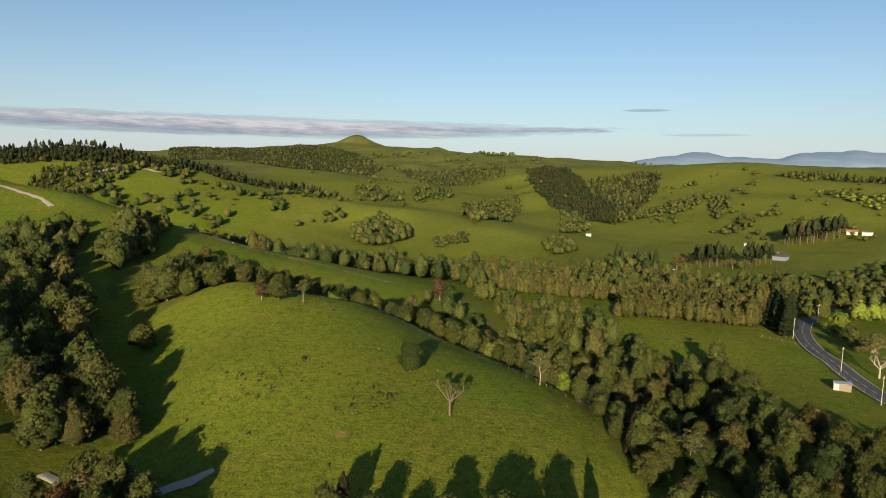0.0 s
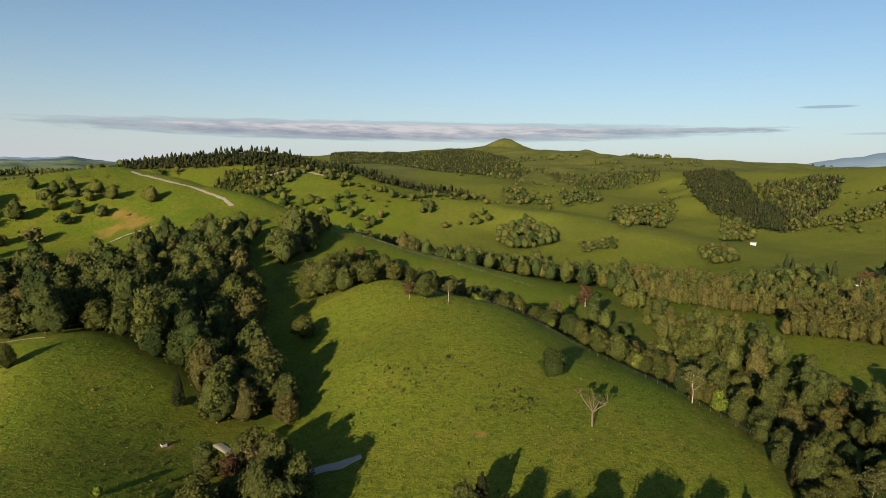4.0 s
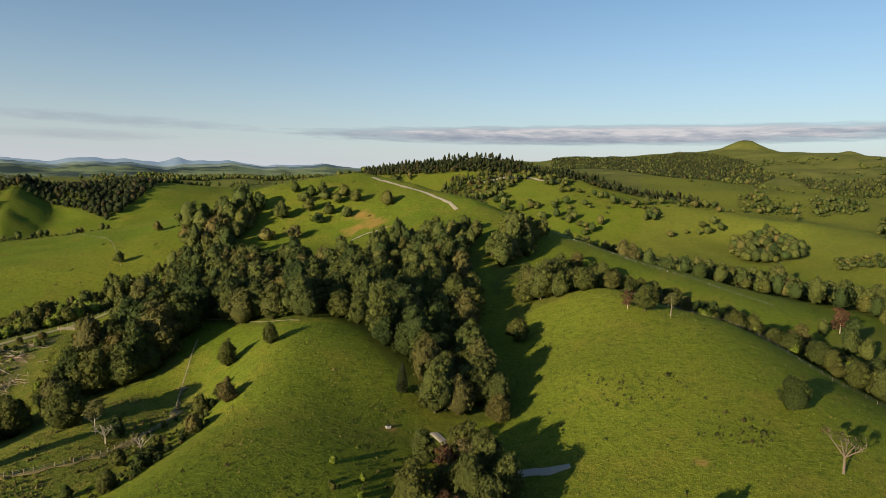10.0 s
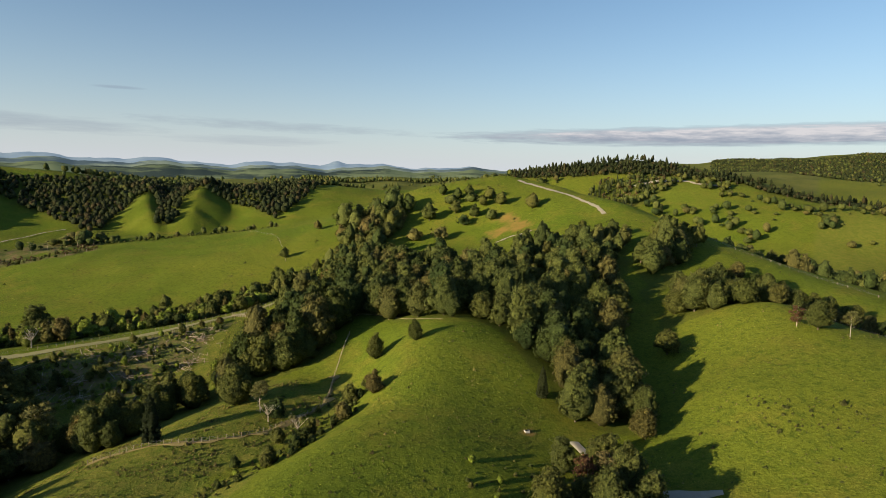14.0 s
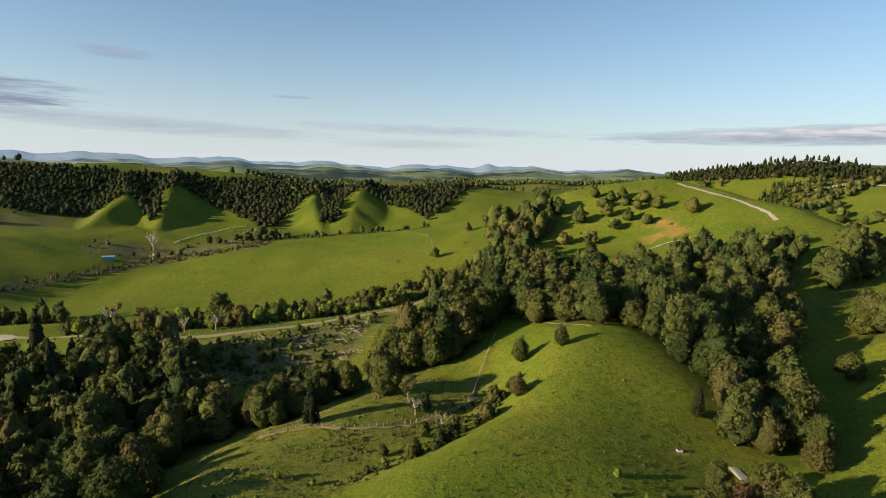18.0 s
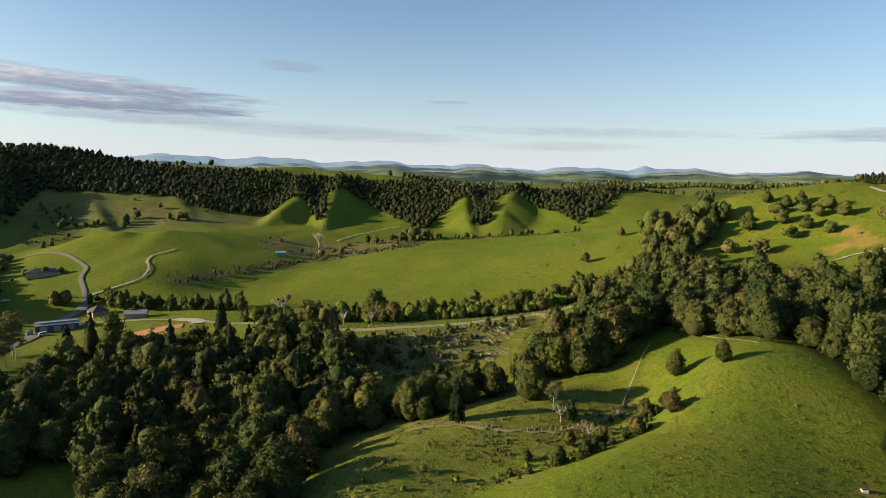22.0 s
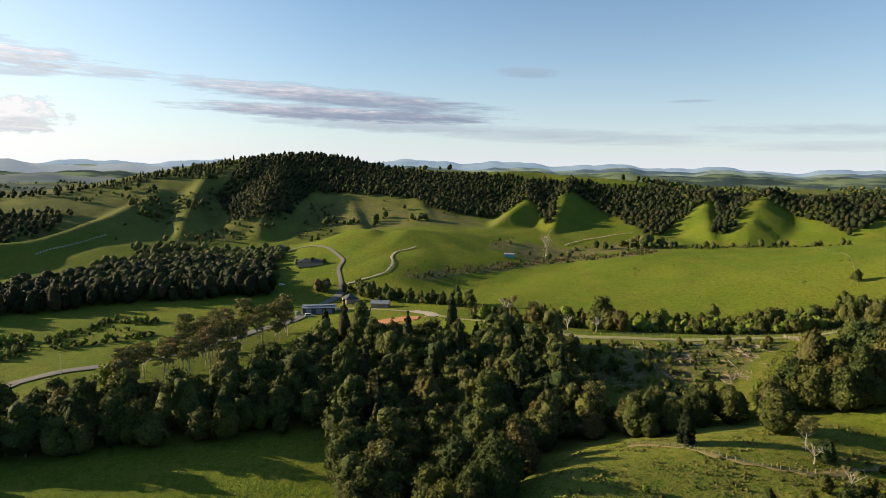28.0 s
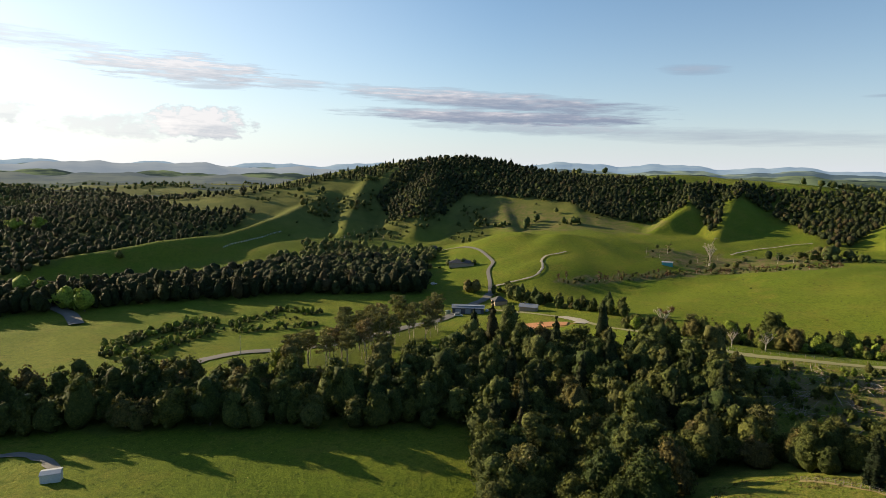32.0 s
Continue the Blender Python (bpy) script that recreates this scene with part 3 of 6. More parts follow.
wood("spur_bush_a", (3.2, 977), (-0.4, 982), (-1.0, 904), (2.7, 845))
wood("spur_bush_b", (8.4, 944), (5.8, 963), (6.1, 879), (8.2, 870))
wood("spur_bush_c", (-1.5, 865), (-6.9, 946), (-7.2, 879), (-6.2, 718), (-3.1, 560), (-1.6, 593))
wood("spur_bush_d", (-10.7, 823), (-13.3, 771), (-13.3, 704), (-11.0, 621))
wood("spur_bush_e", (-9.1, 537), (-11.3, 567), (-12.5, 516), (-9.9, 486))
wood("hill_bush", (1.0, 524), (-2.4, 535), (-2.3, 507), (0.7, 493))
wood("pine_ridge", (41, 790), (34.7, 770), (28.3, 750), (24.5, 732), (18.6, 716), (11.3, 690), (10.9, 670), (18.6, 690), (22.1, 700), (25.4, 705), (35.2, 705), (41, 740))
wood("ridge_bush", (37.7, 560), (32.7, 690), (27.8, 705), (26.3, 690), (29.6, 640), (33, 560))
wood("pine_block", (-7.5, 1242), (-9.5, 1435), (-13.0, 1029), (-15.5, 850), (-15.4, 742), (-12.9, 757), (-10.2, 850), (-8.6, 934))
wood("pine_block_b", (-13.0, 1064), (-17.2, 1155), (-19.2, 1099), (-18.9, 965), (-16.3, 746), (-15.4, 742), (-15.5, 850))
wood("right_bush_a", (-23.0, 914), (-24.8, 891), (-24.8, 818), (-23.8, 759), (-23.2, 835))
wood("right_bush_b", (-16.3, 757), (-17.1, 838), (-19.6, 869), (-22.1, 922), (-23.2, 904), (-22.0, 842), (-18.3, 804))
wood("flat_wood", (-10.8, 416), (-16.2, 500), (-23.4, 423), (-30.5, 445), (-35.9, 560), (-40, 560), (-40, 400), (-36.1, 390), (-33.1, 355), (-31.6, 325), (-29.9, 345), (-22, 352), (-16.4, 345), (-4.1, 370), (-5.1, 433))
wood("slope_bush", (4.8, 1544), (-0.4, 1481), (-5.5, 1475), (-5.6, 1187), (-2.0, 1214), (2.2, 1286))
wood("slope_bush_b", (23.9, 2050), (18.4, 2100), (13, 2080), (9.5, 1960), (7.5, 1800), (5.6, 1560), (10.2, 1100), (15.6, 1150), (24, 1500))
wood("conifers", (105.9, 191), (110.7, 187), (119.4, 186), (128.2, 191), (133, 196), (138.8, 200), (142.8, 210), (150, 218), (150, 262), (142.7, 240), (137.8, 240), (132.9, 238), (128.1, 226), (121, 222), (116.7, 224), (112, 242), (107, 278))
wood("conifers_b", (105.5, 156), (105.8, 190), (106.8, 278), (104, 286), (99.4, 258), (95.8, 253), (92.1, 249), (86.2, 240), (82.5, 224), (81, 190), (81.5, 172), (85.5, 156), (89, 134), (91.5, 114), (96, 110), (104.4, 115))
wood("clear_edge", (74.5, 164), (71.0, 184), (68.0, 191), (65.1, 200), (62.4, 196), (58.2, 199), (57.0, 210), (58.3, 222), (61.2, 229), (64.1, 222), (66.5, 208), (69.7, 199), (72.6, 192), (76.5, 188), (79.5, 184), (80.5, 176), (77, 168))
wood("goldwood", (124, 240), (123, 262), (119.5, 286), (116, 305), (112.5, 325), (110, 330), (109.5, 312), (112, 285), (116, 255), (120.5, 238))
wood("belt_a", (150, 420), (142, 420), (132, 420), (124, 430), (118.7, 420), (111.5, 425), (111, 470), (111.5, 530), (118.5, 560), (124.2, 545), (131.8, 500), (140, 490), (150, 490))
wood("belt_b", (122.9, 624), (118.5, 619), (109.5, 571), (111.5, 553), (121.7, 540))
wood("hill_wood", (113.2, 930), (107.4, 935), (100.3, 890), (95, 845), (89.9, 812), (84, 795), (79.8, 782), (74.2, 770), (68, 790), (62, 760), (58, 740), (60.5, 640), (62.3, 604), (64.4, 648), (67.1, 680), (68.7, 705), (70.0, 660), (70.7, 607), (72.2, 609), (72.1, 700), (73.3, 704), (74.9, 650), (77.0, 612), (78, 636), (80.5, 690), (82.5, 734), (83.9, 742), (85.4, 712), (85.6, 650), (86.4, 641), (87.3, 693), (88, 722), (90, 684), (92.3, 684), (96.1, 700), (98, 732), (99.9, 758), (102.3, 775), (107.9, 808), (110.4, 700), (114.3, 700), (116.1, 810))
wood("hill_wood_b", (127.8, 905), (117.9, 940), (113.2, 945), (116.1, 860), (119.7, 890), (123.9, 880))
wood("stream_bush", (80, 560), (79, 575), (75.8, 571), (75.7, 555))
wood("hill_gully", (56.3, 410), (55.3, 430), (51.2, 433), (50.2, 425), (52.3, 364), (55.4, 310), (58.4, 290), (57.4, 345))
wood("road_gully", (93, 330), (84, 322), (76, 316), (68, 325), (60.3, 345), (56, 335), (60, 312), (67, 288), (76, 276), (84, 278), (93, 300))
wood("hedgewood", (-16.1, 285), (-27.6, 285), (-27.5, 310), (-21.2, 318), (-16.5, 312))
wood("left_bush", (148, 1150), (140, 1100), (136, 900), (131.5, 780), (126.5, 765), (128.6, 690), (134.8, 625), (139.4, 580), (142.2, 545), (148, 520))
wood("left_bush_b", (148, 1500), (137.9, 1500), (130, 900), (125, 905), (128, 845), (133.8, 900), (142, 1150))
wood("hill_scrub_a", (123.5, 836), (117.4, 800), (114.3, 866), (115.3, 815), (116.8, 756), (121.0, 744), (122.5, 800))
wood("hill_scrub_b", (114.3, 814), (110.2, 850), (109.1, 801), (110.3, 690), (113.2, 660), (117, 640), (119.4, 600), (121.5, 612), (117.8, 680), (115, 720))
wood("hill_scrub_c", (108.0, 760), (105.8, 760), (105.4, 640), (108, 625), (109.5, 660))
wood("valley_trees", (126, 565), (121.5, 582), (114.2, 590), (110.6, 572), (110.5, 540), (112, 500), (118.4, 480), (125.5, 470))
wood("hedge_b", (-4.1, 340), (-11.4, 332), (-18.9, 328), (-25.7, 334), (-30.2, 341), (-30.2, 347), (-25.7, 341), (-18.9, 335), (-11.4, 339), (-4.1, 348))
wood("swamp_a", (139.6, 300), (139.2, 324), (135.9, 343), (131.3, 366), (129.9, 352), (131.6, 348), (135.6, 328), (137.9, 312), (138.2, 300))
wood("swamp_b", (137.5, 282), (134.2, 303), (130.9, 329), (130.2, 345), (131.2, 345), (132.2, 332), (135.2, 308), (138.6, 290))
wood("swamp_c", (128.8, 328), (125.6, 329), (121.5, 336), (121.5, 342), (125.6, 334), (128.4, 334), (128.0, 350), (124.6, 377), (121.5, 361), (120.5, 366), (124.6, 386), (129.2, 354))
wood("side_bush", (29.4, 322), (27.4, 333), (24.6, 326), (26.3, 297), (28.3, 250))
wood("right_scrub", (-30.4, 930), (-33.0, 926), (-35.6, 885), (-35.4, 793), (-32.4, 880))
wood("far_wood_a", (75, 780), (66, 800), (58, 760), (54, 790), (60, 840), (70, 870), (77, 850))
wood("far_wood_b", (60, 1300), (45, 1250), (44, 1330), (60, 1420))
wood("far_wood_c", (110, 2700), (85, 2500), (84, 2700), (110, 2900))
wood("far_wood_d", (150, 1150), (128, 1150), (126, 1260), (150, 1350))
wood("far_wood_e", (150, 2000), (130, 2050), (128, 2160), (150, 2150))
wood("right_far_wood", (-28, 1020), (-36, 980), (-37, 1030), (-29, 1080))

CLEAR = (((1.6, 300), (0.7, 316), (-0.9, 344), (-4.7, 284), (-7.4, 251), (-5.6, 243), (-3.2, 256), (-0.4, 278)), ((2.0, 325), (2.2, 296), (7, 299), (11.7, 308), (18, 332), (15, 350), (10, 335), (5, 318)), ((28.6, 292), (22.9, 304), (22.9, 285), (26.6, 262), (26.0, 228), (27.2, 187), (28.6, 164), (29.6, 166), (28.4, 190), (28.2, 230), (29.2, 265)))
STREAM = ((92, 525), (90.7, 560), (83.5, 556), (79, 580), (75.4, 571), (75.7, 552), (84.5, 512), (88, 508))
BROOK = ((99.1, 446), (94.2, 467), (89.7, 489), (85.0, 521), (79.5, 520), (77.0, 541), (76.4, 512), (79.5, 500), (85.0, 500), (92.0, 465), (99.1, 435))
LOWER = ((104, 770), (107, 700), (104, 640), (98, 640), (92, 640), (90, 668), (93, 690), (98, 700), (103, 745))
SLASH = ((66, 255), (70, 225), (74, 206), (79, 205), (84, 222), (83, 246), (74, 248))
RANK = ((60, 250), (62, 200), (57, 172), (60, 146), (70, 118), (88, 108), (92, 130), (88, 175), (84, 255), (70, 262))
SOILS = (((43.1, 385), (41.6, 393), (39.4, 391), (37.3, 376), (38.6, 369), (40.6, 364)), ((102.5, 310), (98.2, 309), (97.2, 320), (99, 329), (102.3, 326)))

SCAR = ((10.2, 130.8), (9.2, 131.4), (8.9, 129), (9.9, 128.2))
BARE = ((39.6, 137.6), (38.2, 140), (37.6, 138), (39.0, 136))


def ground_sheet():
    az = np.concatenate([np.arange(-42, 152, 0.33), np.arange(152, 318, 4.0)])
    rr = np.concatenate([[0.01, 20, 40, 60, 75, 86], np.geomspace(94, 4980, 410)])
    aa, rg = np.meshgrid(np.radians(az), rr)
    x, y = -rg * np.sin(aa), rg * np.cos(aa)
    z = ground(x.ravel(), y.ravel()).reshape(x.shape)
    n, k = len(rr), len(az)
    co = np.stack([x, y, z], -1).reshape(-1, 3)
    i, j = np.meshgrid(np.arange(n - 1), np.arange(k), indexing="ij")
    j2 = (j + 1) % k
    quads = np.stack([i * k + j, i * k + j2, (i + 1) * k + j2, (i + 1) * k + j], -1).reshape(-1, 4)[:, ::-1]
    me = bpy.data.meshes.new("ground")
    me.vertices.add(len(co))
    me.vertices.foreach_set("co", co.ravel())
    me.loops.add(quads.size)
    me.loops.foreach_set("vertex_index", quads.ravel())
    me.polygons.add(len(quads))
    me.polygons.foreach_set("loop_start", np.arange(len(quads)) * 4)
    me.polygons.foreach_set("use_smooth", np.ones(len(quads), bool))
    me.update(calc_edges=True)
    fx, fy = x.ravel(), y.ravel()
    jig = 6 * np.sin(fx / 5 + 2 * np.sin(fy / 7)), 6 * np.sin(fy / 6 + 2 * np.sin(fx / 8))
    under = np.zeros(fx.shape)
    for poly in WOODS.values():
        under = np.maximum(under, inside(poly, fx + 0.3 * jig[0], fy + 0.3 * jig[1]))
    rise = np.hypot(fx, fy)
    # duller with distance from the eye: rough pasture, also imitating haze
    bare = np.clip((rise - 760) / 500, 0, 1)
    bearing = np.degrees(np.arctan2(-fx, fy))
    # the left hill dulls sooner: rough cover, partly standing in for its shade
    bare = np.maximum(bare, np.clip((rise - 600) / 120, 0, 1) * ((bearing > 93) & (bearing < 150)))
    bare = np.maximum(bare, np.clip((rise - 620) / 350, 0, 1) * ((bearing > 3) & (bearing < 30)))
    under *= 0.4
    pale = 0.7 * np.clip((rise - 420) / 120, 0, 1) * (bearing > -42) * (bearing < 16) * (rise < 1400)
    masks = {"dry": bare * 0.85 * (1 - pale), "wood": under, "rank": np.maximum(pale, inside(RANK, fx + jig[0], fy + jig[1])), "slash": np.maximum(0.7 * inside(LOWER, fx + 2 * jig[0], fy + 2 * jig[1]), np.maximum(inside(SLASH, fx + jig[0], fy + jig[1]), inside(STREAM, fx + jig[0], fy + jig[1]) | inside(BROOK, fx + 0.4 * jig[0], fy + 0.4 * jig[1]))),
             "soil": np.maximum(0.75 * inside(SOILS[0], fx + 1.2 * jig[0], fy + 1.2 * jig[1]) + 0.9 * inside(SCAR, fx, fy) + 0.8 * inside(BARE, fx, fy), inside(SOILS[1], fx + 0.1 * jig[0], fy + 0.1 * jig[1]))}
    for key, v in masks.items():
        a = me.attributes.new(key, "FLOAT", "POINT")
        a.data.foreach_set("value", np.asarray(v, np.float32))
    me.materials.append(PASTURE)
    return tagged(new("ground", me), "rolling green pasture hills with rough grass", "ground", kind="structure")


ground_sheet()

# ---- trees ----
def mesh_of(name, parts, smooth=False):
    """A mesh from triangle blocks: (corners, triangles, material, tone) each."""
    me = bpy.data.meshes.new(name)
    mats = []
    vs, fs, ms, ts, at = [], [], [], [], 0
    for v, f, mat, tone in parts:
        if mat not in mats:
            mats.append(mat)
        vs.append(v)
        fs.append(f + at)
        ms.append(np.full(len(f), mats.index(mat)))
        ts.append(np.broadcast_to(np.asarray(tone, np.float32), len(v)))
        at += len(v)
    v, f = np.concatenate(vs), np.concatenate(fs)
    me.vertices.add(len(v))
    me.vertices.foreach_set("co", np.ascontiguousarray(v, np.float32).ravel())
    me.loops.add(f.size)
    me.loops.foreach_set("vertex_index", np.ascontiguousarray(f, np.int32).ravel())
    me.polygons.add(len(f))
    me.polygons.foreach_set("loop_start", np.arange(len(f), dtype=np.int32) * 3)
    me.polygons.foreach_set("material_index", np.concatenate(ms).astype(np.int32))
    if smooth:
        me.polygons.foreach_set("use_smooth", np.ones(len(f), bool))
    a = me.attributes.new("tone", "FLOAT", "POINT")
    a.data.foreach_set("value", np.concatenate(ts))
    me.update(calc_edges=True)
    for m in mats:
        me.materials.append(m)
    return me


def ico(level):
    bm = bmesh.new()
    bmesh.ops.create_icosphere(bm, subdivisions=level, radius=1.0)
    v = np.array([q.co[:] for q in bm.verts])
    f = np.array([[q.index for q in p.verts] for p in bm.faces])
    bm.free()
    return v, f


ICO = {k: ico(k) for k in (1, 2, 3)}


def clumps(rng, centre, rad, count, size, away=None):
    """Small leaf sprays over an ellipsoid, facing outwards, on the side turned away from the stem."""
    d = rng.normal(size=(count * 3, 3))
    d /= np.linalg.norm(d, axis=1)[:, None]
    d = d[d @ (np.array([0, 0, 1.0]) if away is None else away) > (-0.65 if away is None else -0.3)][:count]
    count = len(d)
    at = centre + d * rad * rng.uniform(0.82, 1.16, (count, 1))
    nrm = d + rng.normal(scale=0.42, size=d.shape) + (0, 0, 0.15)
    nrm /= np.linalg.norm(nrm, axis=1)[:, None]
    side = np.cross(nrm, rng.normal(size=d.shape))
    side /= np.linalg.norm(side, axis=1)[:, None]
    up = np.cross(nrm, side)
    s = size * rng.uniform(0.55, 1.4, (count, 1))
    v = np.stack([at - side * s - up * s * 0.6, at + side * s - up * s * 0.6, at + up * s * 1.1], 1).reshape(-1, 3)
    return v, np.arange(count * 3).reshape(-1, 3)


def lobe(rng, centre, rad, level):
    v, f = ICO[level]
    d = np.ones(len(v))
    for k in range(3):
        w = rng.normal(size=3) * (1.6 + k)
        d += 0.09 * np.sin(v @ w + rng.uniform(0, 6.28))
    d += rng.normal(scale=0.07 if level > 1 else 0.12, size=len(v))
    return centre + v * rad * d[:, None], f


def taper(block, c, half, much):
    """Draw a crown in towards its top."""
    v, f = block
    k = 1 - much * np.clip((v[:, 2] - c[2]) / half, -0.3, 1)
    v = v.copy()
    v[:, :2] = c[:2] + (v[:, :2] - c[:2]) * k[:, None]
    return v, f


def limb(a, b, r0, r1, sides=6):
    """A tapered round length of wood from a to b."""
    a, b = np.array(a, float), np.array(b, float)
    w = (b - a) / np.linalg.norm(b - a)
    s = np.cross(w, (0.3, 0.9, 0.2))
    s /= np.linalg.norm(s)
    u = np.cross(w, s)
    t = np.arange(sides) * 2 * np.pi / sides
    ring = np.cos(t)[:, None] * s + np.sin(t)[:, None] * u
    v = np.concatenate([a + ring * r0, b + ring * r1])
    i = np.arange(sides)
    j = (i + 1) % sides
    return v, np.concatenate([np.stack([i, j, j + sides], 1), np.stack([i, j + sides, i + sides], 1)])


def tube(pts, radii, sides=7):
    """One round stem through several points."""
    t = np.arange(sides) * 2 * np.pi / sides
    ring = np.stack([np.cos(t), np.sin(t), 0 * t], 1)
    v = np.concatenate([np.asarray(p) + ring * q for p, q in zip(pts, radii)])
    i = np.arange(sides)
    j = (i + 1) % sides
    f = [np.concatenate([np.stack([i, j, j + sides], 1), np.stack([i, j + sides, i + sides], 1)]) + k * sides for k in range(len(pts) - 1)]
    return v, np.concatenate(f)


def wood_parts(rng, h, girth, bark, lean=0.04, branches=5, first=0.35, reach=0.28, sides=7):
    """A tapering stem and its limbs."""
    pts = [np.array([0, 0, -0.6])]
    for k in range(1, 4):
        pts.append(np.array([rng.normal(scale=lean * h * k / 3), rng.normal(scale=lean * h * k / 3), h * 0.85 * k / 3]))
    out = [(*tube(pts, (girth, girth * 0.75, girth * 0.5, girth * 0.2), sides), bark, 0.0)]
    limbs = []
    for k in range(branches):
        s = first + (0.95 - first) * k / max(branches - 1, 1)
        base = np.array([np.interp(s, [0, 1 / 3, 2 / 3, 1], [p[i] for p in pts]) for i in range(3)])
        a = k * 2.4 + rng.uniform(0, 1)
        ln = h * reach * rng.uniform(0.7, 1.2) * (1.1 - 0.5 * s)
        tip = base + np.array([math.cos(a) * ln, math.sin(a) * ln, ln * rng.uniform(0.5, 1.0)])
        limbs.append((*limb(base, tip, girth * 0.38 * (1.1 - 0.6 * s), girth * 0.1, 5), bark, 0.0))
    return out, limbs


def broad_crown(rng, h, w, bosses, count, size, level, leaf, low=0.05, boss=0.165, point=1.0):
    """A domed uneven crown: a dense heart under leafy bosses of many sizes, with gaps between them."""
    out = []
    mid, half = h * (1 + low) / 2, h * (1 - low) / 2
    lean = rng.normal(scale=w * 0.06, size=2)
    draw = 0.42 if bosses > 10 else 0.3 if bosses else 0.1
    c = np.array([lean[0] * 0.4, lean[1] * 0.4, mid - half * 0.1])
    out.append((*taper(lobe(rng, c, np.array([w * 0.4, w * 0.4, half * 0.9]) * ((1, 1, 1) if bosses else (1.02, 1.02, 0.85)), 2 if bosses or count > 15 else 1), c, half, draw), leaf, 0.0))
    wob = rng.uniform(0, 6.28, 3)
    out.append((*taper(clumps(rng, c, np.array([w * 0.43, w * 0.43, half * 0.95]) * ((1, 1, 1) if bosses else (1.2, 1.2, 0.95)), count * max(bosses, 3) // 4 + 8, size), c, half, draw), leaf, 0.0))
    for k in range(bosses):
        a = k * 2.399 + rng.uniform(-0.45, 0.45)
        zz = 0.9 - 1.55 * (k + 0.5) / bosses + rng.uniform(-0.08, 0.08)
        ring = max(1 - zz ** 1.25, 0.05) ** (0.75 * point) if zz > 0 else 1 - 0.4 * zz * zz
        ring *= 1 + 0.15 * math.sin(2 * a + wob[0]) + 0.1 * math.sin(3 * a + wob[1])
        push = rng.uniform(0.8, 1.1)
        at = np.array([lean[0] * zz + math.cos(a) * w * 0.36 * ring * push, lean[1] * zz + math.sin(a) * w * 0.36 * ring * push, mid + zz * half * 0.86 * push])
        fat = w * boss * rng.lognormal(0, 0.28)
        rad = np.array([fat, fat, fat * rng.uniform(0.65, 1.0)])
        away = at - c
        away /= np.linalg.norm(away) + 1e-6
        out.append((*lobe(rng, at, rad * 0.72, level), leaf, 0.0))
        out.append((*clumps(rng, at, rad, count, size, away), leaf, 0.0))
    return out


def airy_crown(rng, h, w, sprays, count, size, level, leaf, low=0.5, flat=0.45):
    """A see-through crown: flat leafy sprays held out in layers."""
    out = []
    for k in range(sprays):
        a = k * 2.399 + rng.uniform(-0.5, 0.5)
        s = (k + 0.5) / sprays
        ring = w * 0.42 * math.sqrt(1 - (s - 0.35) ** 2) * rng.uniform(0.35, 1.05)
        at = np.array([math.cos(a) * ring, math.sin(a) * ring, h * (low + (0.97 - low) * s)])
        fat = w * 0.15 * rng.uniform(0.7, 1.3)
        rad = np.array([fat, fat, fat * flat])
        out.append((*lobe(rng, at, rad * 0.45, level), leaf, 0.0))
        if count:
            out.append((*clumps(rng, at, rad * 1.15, count, size * 0.85), leaf, 0.0))
    return out


def pine_crown(rng, h, w, tiers, count, size, level, leaf, low=0.15):
    """A conical crown of drooping tiers."""
    c0 = np.array([0, 0, h * (0.5 + low / 2)])
    out = [(*taper(lobe(rng, c0, np.array([w * 0.3, w * 0.3, h * (0.5 - low / 2) * 0.95]), 2 if tiers > 1 else 1), c0, h * 0.5, 0.8), leaf, 0.0)]
    for k in range(tiers):
        s = k / max(tiers - 1, 1)
        z = h * (low + (0.95 - low) * s)
        ring = w * 0.5 * (1 - 0.8 * s ** 1.4)
        n = 1 if s > 0.9 else (6 if tiers > 5 else 3)
        for q in range(n):
            a = q * 2 * math.pi / n + k * 1.1 + rng.uniform(-0.3, 0.3)
            rr = ring * rng.uniform(0.45, 0.7) * (0 if n == 1 else 1)
            fat = ring * 0.34 + 0.2
            rad = np.array([fat, fat, min(h / tiers * 0.6, fat * 1.1)]) * rng.uniform(0.8, 1.2)
            c = np.array([math.cos(a) * rr, math.sin(a) * rr, z - 0.2 * fat])
            out.append((*lobe(rng, c, rad * 0.8, level if n > 1 else 1), leaf, 0.0))
            if count:
                out.append((*clumps(rng, c, rad, count, size), leaf, 0.0))
    return out


def merged(parts):
    """Blocks of one material joined to one block each."""
    by = {}
    for v, f, m, t in parts:
        by.setdefault(m, []).append((v, f))
    out = []
    for m, bl in by.items():
        at, vs, fs = 0, [], []
        for v, f in bl:
            vs.append(v)
            fs.append(f + at)
            at += len(v)
        out.append((np.concatenate(vs), np.concatenate(fs), m))
    return out


